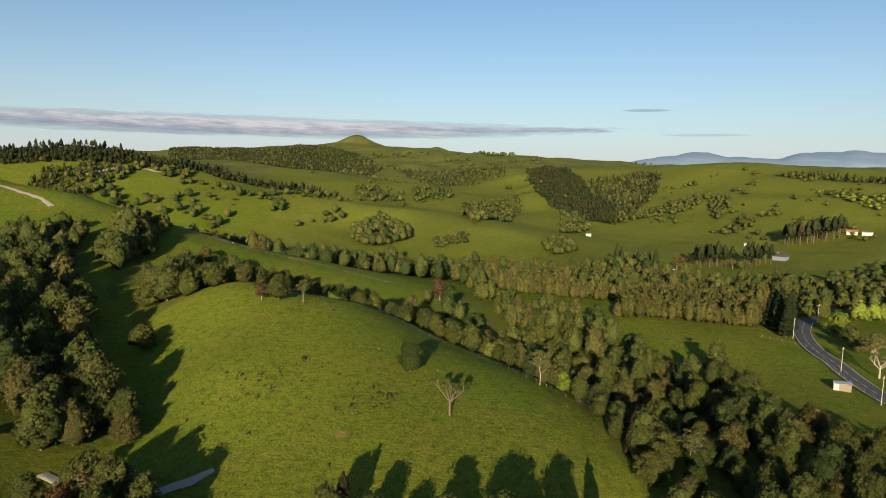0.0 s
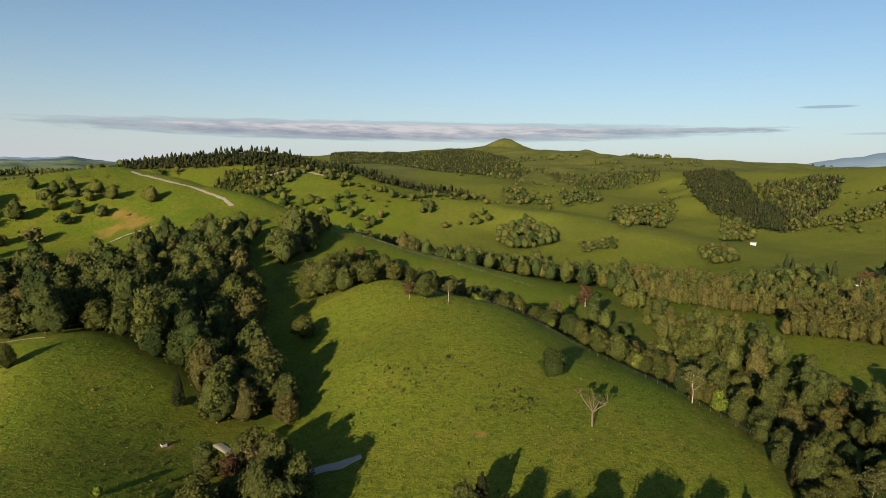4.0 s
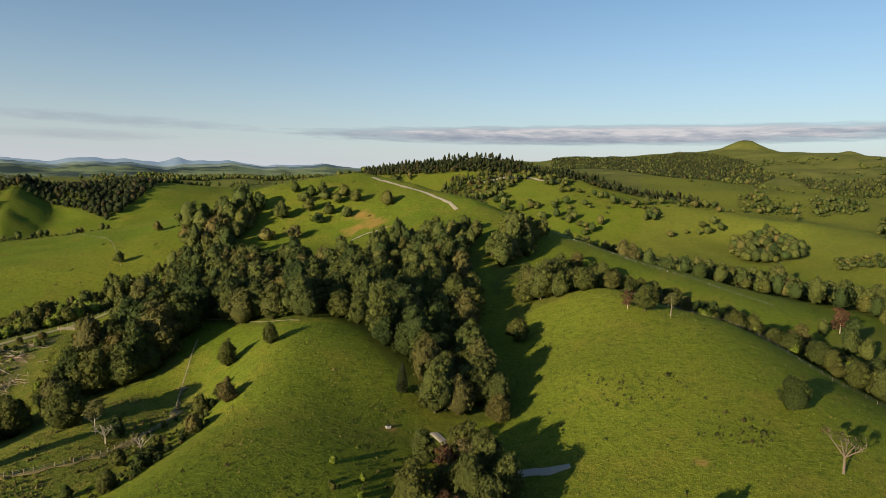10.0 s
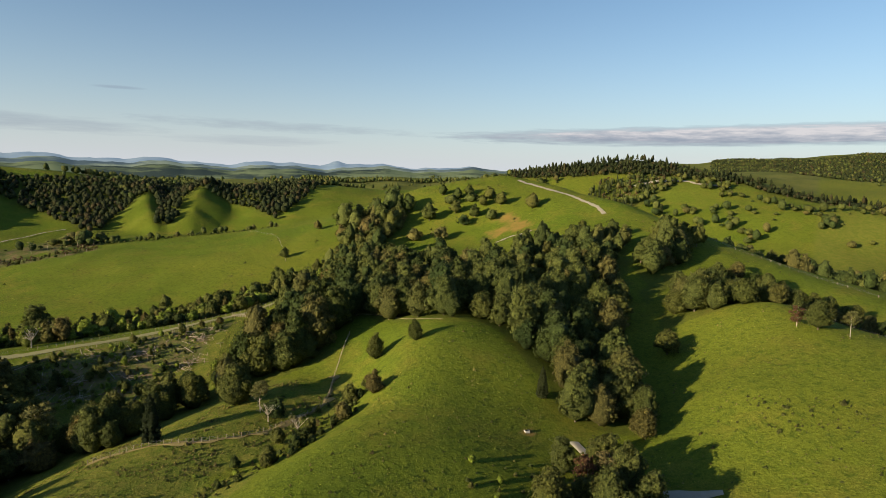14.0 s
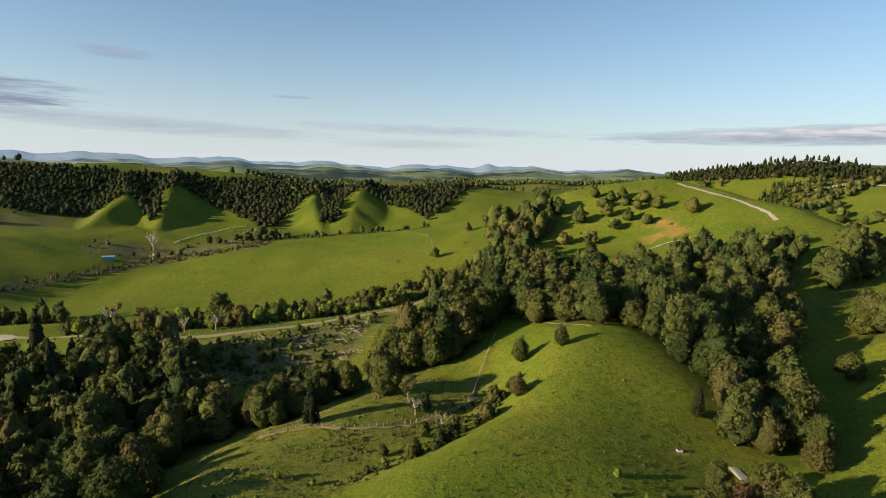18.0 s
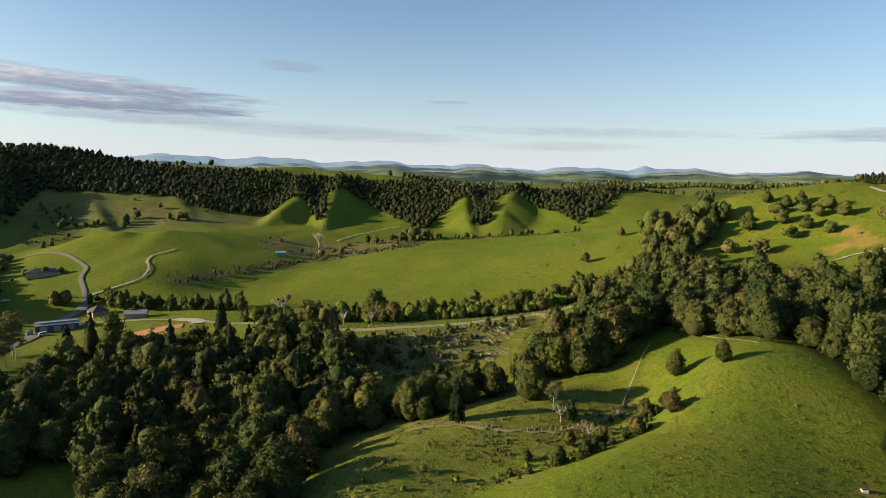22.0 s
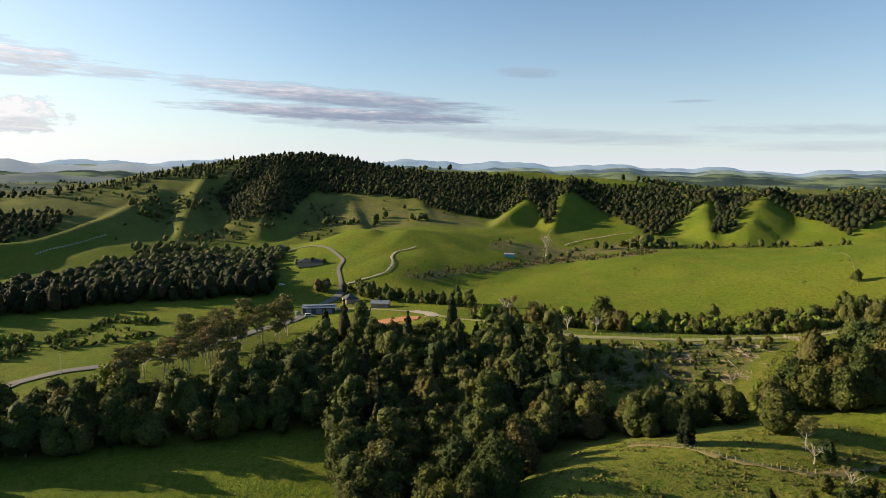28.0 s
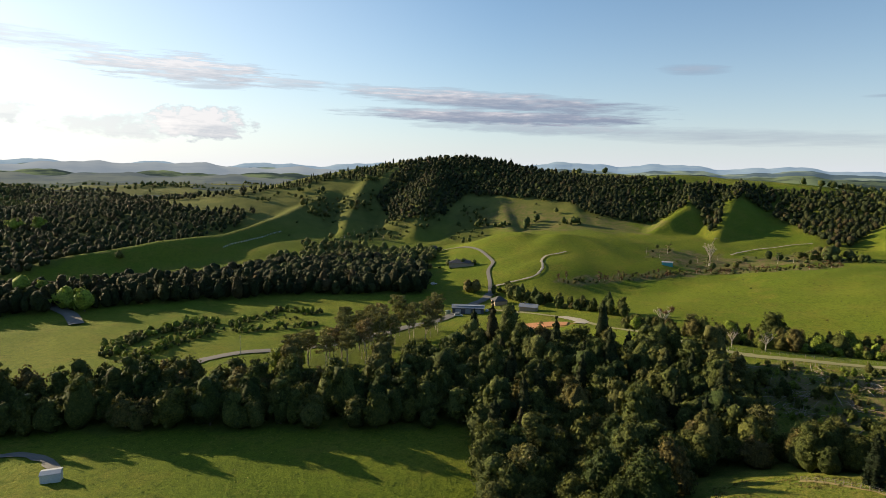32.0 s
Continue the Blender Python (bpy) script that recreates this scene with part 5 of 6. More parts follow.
def strip(name, pts, width, mat, label, lift=0.12, off=0.0, ragged=0.0, step=2.5, parent=None, gap=None):
    """A track laid on the land; crowned, with slightly uneven edges."""
    c = smooth_line(pts, step)
    d = np.gradient(c, axis=0)
    d /= np.linalg.norm(d, axis=1)[:, None]
    side = np.stack([-d[:, 1], d[:, 0]], 1)
    rng = np.random.default_rng(len(c))
    cols = []
    for k in (-1, -0.5, 0, 0.5, 1):
        w = off + k * width / 2 + (rng.normal(scale=ragged, size=len(c)) if abs(k) == 1 else 0)
        p = c + side * np.broadcast_to(w, len(c))[:, None]
        z = ground(p[:, 0], p[:, 1]) + lift + np.hypot(p[:, 0], p[:, 1]) * 0.0007 - (0.1 if abs(k) == 1 and not parent else 0)
        cols.append(np.column_stack([p, z]))
    v = np.stack(cols, 1)
    n = len(c)
    tri = []
    for i in range(n - 1):
        if gap and (i // gap) % 2:
            continue
        for j in range(4):
            a = i * 5 + j
            tri += [(a, a + 5, a + 1), (a + 1, a + 5, a + 6)]
    me = mesh_of(name, [(v.reshape(-1, 3), np.array(tri)[:, ::-1], mat, 0.0)], True)
    ob = new(name, me)
    if parent:
        ob.parent = parent
        return tagged(ob, label)
    return tagged(ob, label, "track", kind="structure")


strip("track", [(57.0, 305), (60.2, 286), (63.4, 272), (65.5, 265), (69.2, 258.5), (74, 255), (79.1, 254.5), (82.6, 256), (86.4, 264), (91, 278), (94.8, 309), (96.4, 326), (98, 342), (100.7, 356), (103.3, 372), (105.4, 379)], 4.2, GRAVEL_GREEN, "grassy gravel farm track along a spur", ragged=0.3)
strip("track", [(97.0, 318), (96.6, 326), (97.4, 336), (98.6, 346)], 7, GRAVEL, "gravel turning place beside a clay yard", ragged=0.4, lift=0.2)
strip("track", [(40.2, 462), (39.7, 455), (37.6, 436), (35.6, 416), (34.5, 402), (33.2, 388), (32.5, 374)], 2.6, GRAVEL, "pale gravel track over the hill crest", ragged=0.35, lift=0.3)
strip("track", [(42.2, 356), (41.1, 361), (40.1, 362), (38.9, 364)], 1.3, GRAVEL, "pale farm track below an earth scar", ragged=0.4, lift=0.3)
strip("track", [(57.5, 240), (56.2, 234), (53.3, 225), (50.2, 208), (46.9, 193)], 0.6, GRAVEL_GREEN, "narrow gravel path behind the knoll", ragged=0.2, lift=0.15)
strip("track", [(34.2, 140), (32.7, 134), (31.4, 130), (29, 127), (26, 125), (23.1, 126), (21, 127)], 2.6, GRAVEL, "pale gravel farm track in a gully", ragged=0.4, lift=0.15)
strip("track", [(30, 676), (29.2, 683), (27.7, 692), (25.8, 696), (24.8, 690), (22.3, 687)], 4, GRAVEL, "clay track across a far hill", ragged=0.7, lift=0.5)
strip("track", [(84.6, 560), (83.0, 585), (81.5, 604), (80.3, 622), (78.7, 630)], 1.6, GRAVEL, "pale track below grassy cones", ragged=0.4, lift=0.5)
strip("yard", [(102.4, 318), (101, 318.5), (99.5, 318.5), (98, 318)], 13, CLAY, "bare orange clay yard beside the farm track", ragged=0.5, lift=0.16)
strip("driveway", [(104.8, 436), (102.9, 439), (101.2, 446), (100.5, 463), (100.6, 482), (100.2, 496), (99.0, 502), (98.4, 507)], 1.7, GRAVEL, "pale winding gravel driveway up a knoll", ragged=0.3, lift=0.4)
strip("driveway", [(105.3, 425), (105.3, 441), (105.5, 470), (105.1, 493), (105.9, 522), (106.8, 543), (108.5, 566), (110.6, 580)], 2.8, ROAD_PALE, "pale sealed driveway through the valley", lift=0.35)
strip("road", [(140, 262), (136, 266), (132.3, 272), (131.5, 277), (128.2, 286), (124.3, 287), (119.8, 291), (117.4, 302), (114.5, 315), (112.4, 329), (109.4, 352), (107.3, 392), (105.9, 412), (105.3, 425)], 6.0, ROAD_PALE, "worn grey chipseal country road", lift=0.25)
strip("road", [(150, 470), (145.9, 470), (144.5, 460), (143.1, 440), (141.6, 412), (141.0, 380)], 7.5, ROAD_PALE, "grey road curving among valley trees", lift=0.5)
strip("driveway", [(150, 206), (146.6, 199), (145.2, 196), (144.1, 190), (143.4, 183), (143.1, 177)], 3.2, ROAD_PALE, "grey gravel drive across a shaded field", ragged=0.3, lift=0.2)
main_road = strip("road", [(-44, 190), (-40, 200), (-36.8, 215), (-35.6, 223), (-34.3, 234), (-33.3, 245), (-32.2, 256), (-31.3, 272), (-30.9, 290), (-31.0, 315), (-31.6, 340), (-33, 380), (-36, 430)], 7.0, ASPHALT, "dark asphalt country road with white lines", lift=0.15)
RIGHT_ROAD = [(-44, 190), (-40, 200), (-36.8, 215), (-35.6, 223), (-34.3, 234), (-33.3, 245), (-32.2, 256), (-31.3, 272), (-30.9, 290), (-31.0, 315)]
strip("edge_line", RIGHT_ROAD, 0.16, PAINT, "white painted edge line", lift=0.19, off=-3.1, parent=main_road)
strip("edge_line", RIGHT_ROAD, 0.16, PAINT, "white painted edge line", lift=0.19, off=3.1, parent=main_road)
strip("centre_line", RIGHT_ROAD, 0.16, PAINT, "dashed white centre line", lift=0.19, off=0, parent=main_road, gap=1)


def fence(pts, gap, label, tall=1.15, thick=0.07, mat=None, wires=(0.35, 0.65, 0.95), rails=False):
    """Posts on the land with wires or rails between them."""
    mat = mat or POST
    c = smooth_line(pts, gap)
    ob = new("fence")
    x0, y0 = float(c[0][0]), float(c[0][1])
    z0 = float(ground(x0, y0)[0])
    ob.location = (x0, y0, z0)
    z = ground(c[:, 0], c[:, 1])
    rng = np.random.default_rng(len(c))
    if rails:
        bm = box(-thick, -thick, -0.4, thick, thick, tall, 0.01)
    else:
        bm = rod((0, 0, -0.4), (0, 0, tall), thick, thick * 0.9, 6)
    me = bpy.data.meshes.new("post")
    bm.to_mesh(me)
    bm.free()
    me.materials.append(mat)
    for (x, y), g in zip(c, z):
        p = new("post", me)
        p.parent = ob
        p.matrix_basis = pose(x - x0, y - y0, g - z0, rng.normal(0, 2.5), rng.normal(0, 2.5), rng.uniform(0, 90) if not rails else 0)
    for h in wires:
        vs, fs = [], []
        for i in range(len(c) - 1):
            a = (c[i][0] - x0, c[i][1] - y0, z[i] - z0 + h * tall)
            b = (c[i + 1][0] - x0, c[i + 1][1] - y0, z[i + 1] - z0 + h * tall)
            if rails:
                new("rail", mesh_of("rail", [(*limb(a, b, 0.06, 0.06, 4), mat, 0.0)])).parent = ob
                continue
            v, f = limb(a, b, 0.012, 0.012, 4)
            fs.append(f + 8 * i)
            vs.append(v)
        if vs:
            new("wire", mesh_of("wire", [(np.concatenate(vs), np.concatenate(fs), WIRE, 0.0)])).parent = ob
    return tagged(ob, label, "fence")


fence([(78, 157), (75.6, 155), (72.7, 152), (69.7, 149), (66.9, 149), (63.6, 151), (61.1, 156), (58.8, 162), (57.8, 168), (57.1, 183), (56.2, 203), (55.7, 212)], 1.5, "close-set weathered timber post fence along a gully", 1.2, 0.09)
strip("grass_verge", [(78, 157), (75.6, 155), (72.7, 152), (69.7, 149), (66.9, 149), (63.6, 151), (61.1, 156), (58.8, 162), (57.8, 168), (57.1, 183)], 1.3, DRY_GRASS, "strip of dry straw-coloured grass under a fence", ragged=0.8, lift=0.1)
fence([(66.2, 264), (64.5, 253), (62.8, 243), (61, 238)], 1.3, "pale timber post-and-rail fence by the track", 1.25, 0.08, LOG_PALE, (0.3, 0.6, 0.92), True)
fence([(33, 156), (32.3, 157), (31.1, 159), (29.8, 159), (28.8, 158)], 1.2, "short timber post fence under trees", 1.1, 0.06)
fence([(19.5, 244), (16, 238), (12.7, 233), (7.5, 219), (4.4, 210), (1.1, 200), (-2.7, 188), (-6.5, 178), (-11.9, 167), (-16, 158)], 3.2, "weathered post and wire fence below the tree row", 1.05, 0.06, BARK)
fence([(57, 312), (60, 294), (65.5, 271), (70, 262), (74.3, 260), (79.1, 260), (84.2, 262), (89, 275)], 2.6, "timber post and wire fence behind the farm track", 1.2, 0.08)
fence([(62, 268), (66, 258), (72, 250), (80, 249), (85, 255)], 3.4, "timber post and wire fence above cleared ground", 1.2, 0.08)
fence([(129.5, 606), (127.4, 636), (126, 652), (124.6, 670)], 3.6, "white painted rail fence on a grassy spur", 1.4, 0.14, WHITE, (0.5, 0.95), True)
fence([(26.5, 372), (22.7, 352), (16.8, 336), (10.7, 320), (5, 304)], 4.0, "post and wire fence along the hill ridge", 1.15, 0.07)
fence([(64.6, 490), (62.5, 440), (61.8, 400), (61.5, 370)], 4.5, "post and wire fence down a grassy field", 1.15, 0.07)
fence([(-37.5, 207), (-34.5, 225), (-32.8, 243), (-31.3, 262), (-28, 268)], 3.4, "post and wire fence beside the road", 1.15, 0.07)


def power_pole(a, r, h, turn):
    x, y = spot(a, r)
    ob = new("power_pole")
    ob.matrix_basis = pose(x, y, float(ground(x, y)[0]), 0, 0, turn)
    part("shaft", rod((0, 0, -0.5), (0, 0, h), 0.13, 0.085, 8), CONCRETE, ob)
    part("crossarm", box(-1.1, -0.06, h - 0.75, 1.1, 0.06, h - 0.6, 0.01), POST, ob, "brown timber crossarm")
    for k in (-0.95, -0.35, 0.35, 0.95):
        part("insulator", rod((k, 0, h - 0.6), (k, 0, h - 0.38), 0.05, 0.035, 6), WHITE, ob)
    return tagged(ob, "grey concrete power pole with a timber crossarm", "power pole", "power poles")


for a, r, h, turn in ((-30.3, 273, 8.5, 40), (-33.8, 236, 8.5, 40), (-31.9, 322, 8.5, 20), (128.3, 282, 9, 10), (-36.6, 208, 8.5, 40), (120.5, 284, 9, 25)):
    power_pole(a, r, h, turn)


def place_of(ob, a, r, turn, sink=0.0):
    x, y = spot(a, r)
    ob.matrix_basis = pose(x, y, float(ground(x, y)[0]) - sink, 0, 0, a + turn)
    return ob


def building(name, a, r, ln, dp, wh, rh, wall, roof, label, turn=0.0, hip=0.0, panes=3, door=True, eave=0.5, chimney=False, category="house"):
    """A house or shed: walls, pitched or hipped roof, windows with frames, door."""
    ob = place_of(new(name), a, r, turn)
    part("wall", box(-ln / 2, -dp / 2, -1.5, ln / 2, dp / 2, wh), wall, ob)
    bm = bmesh.new()
    e = eave
    lo = [bm.verts.new(p) for p in ((-ln / 2 - e, -dp / 2 - e, wh), (ln / 2 + e, -dp / 2 - e, wh), (ln / 2 + e, dp / 2 + e, wh), (-ln / 2 - e, dp / 2 + e, wh))]
    up = [bm.verts.new((p.co.x, p.co.y, wh + 0.15)) for p in lo]
    top = [bm.verts.new((-ln / 2 - e + hip, 0, wh + rh)), bm.verts.new((ln / 2 + e - hip, 0, wh + rh))]
    bm.faces.new(lo[::-1])
    for i in range(4):
        bm.faces.new((lo[i], lo[(i + 1) % 4], up[(i + 1) % 4], up[i]))
    bm.faces.new((up[0], up[1], top[1], top[0]))
    bm.faces.new((up[2], up[3], top[0], top[1]))
    bm.faces.new((up[1], up[2], top[1]))
    bm.faces.new((up[3], up[0], top[0]))
    rf = part("roof", bm, roof, ob)
    if chimney:
        part("chimney", box(ln * 0.2, -0.4, wh + rh * 0.5, ln * 0.2 + 0.8, 0.4, wh + rh + 0.8, 0.03), WALL_TAN, rf)
    for k in range(panes):
        x = -ln / 2 + ln * (k + 0.5) / panes
        if door and k == panes // 2:
            part("door", box(x - 0.5, -dp / 2 - 0.06, 0, x + 0.5, -dp / 2 + 0.02, min(2.05, wh - 0.2), 0.02), WHITE, ob, "pale door")
            continue
        w = min(ln / panes * 0.28, 1.1)
        win = part("window", box(x - w - 0.07, -dp / 2 - 0.05, 0.85, x + w + 0.07, -dp / 2 + 0.02, min(2.1, wh - 0.2), 0.01), WHITE, ob)
        part("pane", box(x - w, -dp / 2 - 0.07, 0.92, x + w, -dp / 2 - 0.045, min(2.03, wh - 0.27)), GLASS, win, "dark glass pane")
    return tagged(ob, label, category)


barn = building("barn", 107.3, 371, 19, 9, 3.6, 1.5, WALL_DARK, ROOF_GREY, "long dark blue-grey farm barn with a grey roof", 180, panes=5, category="barn")
part("skylight_strip", box(-8.6, 1.2, 4.75, 8.6, 2.6, 4.86), ROOF_PALE, barn, "pale translucent roof strip")
for k in (-6, 0, 6):
    part("roller_door", box(k - 1.6, 4.46, 0, k + 1.6, 4.56, 3.0, 0.02), ROOF_GREY, barn, "grey roller door")
building("house", 108.0, 497, 20, 10, 2.7, 2.3, WALL_TAN, ROOF_DARK, "low house with a dark hipped roof among lawns", 176, 5.5, 6, chimney=True)
building("house", 104.4, 398, 8.5, 8, 2.8, 3.0, WALL_TAN, ROOF_DARK, "small house with a steep dark pyramid roof", 200, 4.4, 3)
building("house", 101.6, 374, 10.5, 7, 2.7, 1.7, WALL_TAN, ROOF_GREY, "small tan house with a grey roof", 170, 0, 3, chimney=True)
building("house", 110.7, 590, 9, 7, 2.8, 2.2, WALL_DARK, ROOF_DARK, "dark house at the foot of the wooded hill", 180, 3, 3)
building("shed", 89.6, 506, 8, 4, 2.4, 0.7, TEAL, ROOF_PALE, "small teal steel shed in the valley", 180, 0, 3, eave=0.2, category="shed")
building("farmhouse", -28.9, 580, 10, 8, 3.0, 2.6, WALL_BLUE, ROOF_DARK, "blue-grey farmhouse between pines", 160, 2, 4, chimney=True)
building("house", -33.6, 716, 9, 7, 2.8, 2.0, WHITE, ROOF_RED, "white hill house with a faded red roof", 180, 0, 3)
building("shed", -34.6, 716, 9, 5, 2.6, 0.8, WHITE, ROOF_PALE, "long pale shed beside a hill house", 180, 0, 3, eave=0.2, category="shed")
building("house", -13.3, 650, 4.8, 4, 2.0, 1.0, WHITE, ROOF_PALE, "small white house at the foot of a pine block", 180, 0, 3)
building("shed", -26.3, 640, 3.6, 3, 2.0, 0.6, WHITE, ROOF_PALE, "small white shed in a paddock", 180, 0, 2, eave=0.2, category="shed")
building("hut", 143.35, 170, 4.3, 3.2, 2.3, 0.55, WHITE, ROOF_PALE, "small white hut with a pale roof in a field", 168, 0, 2, eave=0.12, category="hut")


def field_shelter(a, r, turn):
    ob = place_of(new("field_shelter"), a, r, turn)
    ob.matrix_basis = ob.matrix_basis @ Matrix.Diagonal((0.72, 0.72, 0.85, 1))
    part("roof", prism([(-3.4, 2.7), (3.4, 2.2), (3.4, 2.32), (-3.4, 2.82)], -2.2, 2.2), ROOF_PALE, ob, "pale mono-pitch steel roof")
    part("side_wall", box(1.2, -2.0, -0.4, 3.1, 2.0, 2.3), WHITE, ob, "white side wall")
    part("back_wall", box(-3.1, 1.85, -0.4, 1.2, 2.0, 2.4), POST, ob)
    for x, y in ((-3.1, -2.0), (-1.0, -2.0), (1.1, -2.0), (-3.1, 1.7)):
        part("post", box(x - 0.08, y - 0.08, -0.4, x + 0.08, y + 0.08, 2.6, 0.01), POST, ob)
    return tagged(ob, "open field shelter with a pale roof and white wall", "shelter")


field_shelter(-34.0, 217, 182)


def vehicle(name, a, r, turn, ln, high, paint, label):
    ob = place_of(new(name), a, r, turn)
    k = ln / 4.4
    part("body", prism([(-2.2 * k, 0.35), (2.2 * k, 0.35), (2.2 * k, 0.8), (1.3 * k, 0.95), (-2.1 * k, 0.98)], -0.88, 0.88), paint, ob)
    cab = part("cabin", prism([(-2.05 * k, 0.98), (1.15 * k, 0.96), (0.55 * k, high), (-1.85 * k, high)], -0.8, 0.8), paint, ob)
    for s in (-1, 1):
        part("side_window", prism([(-1.8 * k, 1.08), (0.85 * k, 1.06), (0.5 * k, high - 0.12), (-1.7 * k, high - 0.12)], s * 0.81 - 0.01, s * 0.81 + 0.01), GLASS, cab, "dark side glass")
    for x in (-1.35 * k, 1.35 * k):
        for s in (-1, 1):
            w = part("wheel", rod((x, s * 0.72, 0.33), (x, s * 0.92, 0.33), 0.33, 0.33, 12), RUBBER, ob)
            part("rim", rod((x, s * 0.9, 0.33), (x, s * 0.935, 0.33), 0.2, 0.18, 10), ALLOY, w, "silver wheel rim")
    return tagged(ob, label, "vehicle", "parked vehicles")


SILVER = plain("silver_car_paint", (0.4, 0.41, 0.43), (0.45, 0.46, 0.48), 1.0, 0.3, 0.0, 0.5)
vehicle("van", 108.2, 359, 5, 4.9, 1.95, WHITE, "white van parked in front of the barn")
vehicle("car", 105.5, 374, 80, 4.4, 1.5, SILVER, "silver car parked beside the barn")
vehicle("car", 110.6, 452, 20, 4.4, 1.5, WHITE, "white car parked on a lawn")
vehicle("car", 111.4, 453, 30, 4.4, 1.5, SILVER, "silver car parked on a lawn")
vehicle("car", 112.2, 455, 25, 4.4, 1.5, WHITE, "white car parked on a lawn")
vehicle("bus", -20.4, 470, 10, 7.5, 2.5, WHITE, "white camper bus parked beneath reddish trees")
vehicle("car", -21.4, 472, 15, 4.4, 1.5, SILVER, "silver car parked beneath reddish trees")


def water_tank(a, r):
    ob = place_of(new("water_tank"), a, r, 0)
    part("tank_wall", rod((0, 0, -0.3), (0, 0, 2.4), 1.6, 1.6, 18), TANK_GREEN, ob)
    part("lid", rod((0, 0, 2.4), (0, 0, 2.85), 1.62, 0.35, 18), TANK_GREEN, ob, "shallow conical lid")
    part("inlet_pipe", rod((1.7, 0, -0.2), (1.7, 0, 2.5), 0.06, 0.06, 6), WHITE, ob)
    return tagged(ob, "round green water tank beside the barn", "tank")


water_tank(109.2, 364)


def trough(a, r):
    ob = place_of(new("water_trough"), a, r, 30)
    bm = box(-0.6, -0.4, -0.2, 0.6, 0.4, 0.5, 0.04)
    part("tub", bm, CONCRETE, ob)
    part("water", box(-0.5, -0.3, 0.503, 0.5, 0.3, 0.51), GLASS, ob, "dark water")
    return tagged(ob, "pale concrete water trough on bare earth", "trough")


trough(38.6, 138)


def bare_tree(name, a, r, h, bark, label, leafy=None, seed=1, spread=0.5):
    """A tree with forked bare limbs and at most a few tufts of leaves."""
    rng = np.random.default_rng(seed)
    ob = place_of(new(name), a, r, seed * 40)
    part("trunk", rod((0, 0, -0.5), (0.1, 0.05, h * 0.42), h * 0.035, h * 0.022, 8), bark, ob)
    tips = []
    for k in range(6):
        an = k * 1.05 + rng.uniform(-0.3, 0.3)
        base = np.array([0.1, 0.05, h * rng.uniform(0.3, 0.42)])
        tip = base + np.array([math.cos(an) * h * spread * rng.uniform(0.3, 0.55), math.sin(an) * h * spread * rng.uniform(0.3, 0.55), h * rng.uniform(0.32, 0.58)])
        blocks = [(*limb(base, tip, h * 0.017, h * 0.007, 6), bark, 0.0)]
        for q in range(7):
            s = rng.uniform(0.35, 1)
            b0 = base + (tip - base) * s
            t2 = b0 + rng.normal(scale=h * 0.07, size=3) + np.array([0, 0, h * 0.08])
            blocks.append((*limb(b0, t2, h * 0.007, h * 0.003, 5), bark, 0.0))
            for w in range(3):
                t3 = t2 + rng.normal(scale=h * 0.045, size=3)
                blocks.append((*limb(b0 + (t2 - b0) * rng.uniform(0.5, 1), t3, h * 0.004, h * 0.002, 4), bark, 0.0))
        tips.append(tip)
        m = merged(blocks)
        part("limb", mesh_of("limb", [(v, f, mt, 0.0) for v, f, mt in m]), bark, ob)
    if leafy:
        for tip in tips[:4]:
            c = [(*clumps(rng, tip, np.array([1, 1, 0.8]) * h * 0.09, 60, 0.3), leafy, 0.0), (*lobe(rng, tip, np.array([1, 1, 0.7]) * h * 0.06, 1), leafy, 0.0)]
            part("leaf_tuft", mesh_of("leaf_tuft", [(v, f, mt, 0.0) for v, f, mt, _ in c]), leafy, ob, "sparse tuft of dark leaves")
    return tagged(ob, label, "tree")


bare_tree("bare_tree", -1.0, 138, 8.6, BARK, "half-dead tree with bare limbs and few leaf tufts", LEAF_DARK, 3, 0.8)
bare_tree("dead_tree", 86.2, 529, 20, BARK_PALE, "tall bleached dead tree by the valley stream", None, 5, 0.55)
bare_tree("bare_tree", 89.7, 318, 13, BARK_PALE, "leafless pinkish-brown tree above the farm track", LEAF_RED, 7, 0.75)
bare_tree("bare_tree", 84.0, 268, 6.5, BARK_PALE, "pale leafless young tree beside the track", None, 8, 0.8)
bare_tree("bare_tree", 81.4, 266, 8, BARK_PALE, "pale leafless young tree beside the track", LEAF_LIME, 9, 0.8)
bare_tree("dead_tree", 63.2, 156, 5.5, BARK_PALE, "small bleached dead tree in the gully", None, 11, 1.0)
bare_tree("dead_tree", 60.5, 147, 5.0, BARK_PALE, "small bleached dead tree in the gully", LEAF_GOLD, 12, 1.0)
bare_tree("dead_tree", -36.3, 236, 9.5, BARK_PALE, "pale leafless tree beside the road", LEAF_GOLD, 15, 0.9)

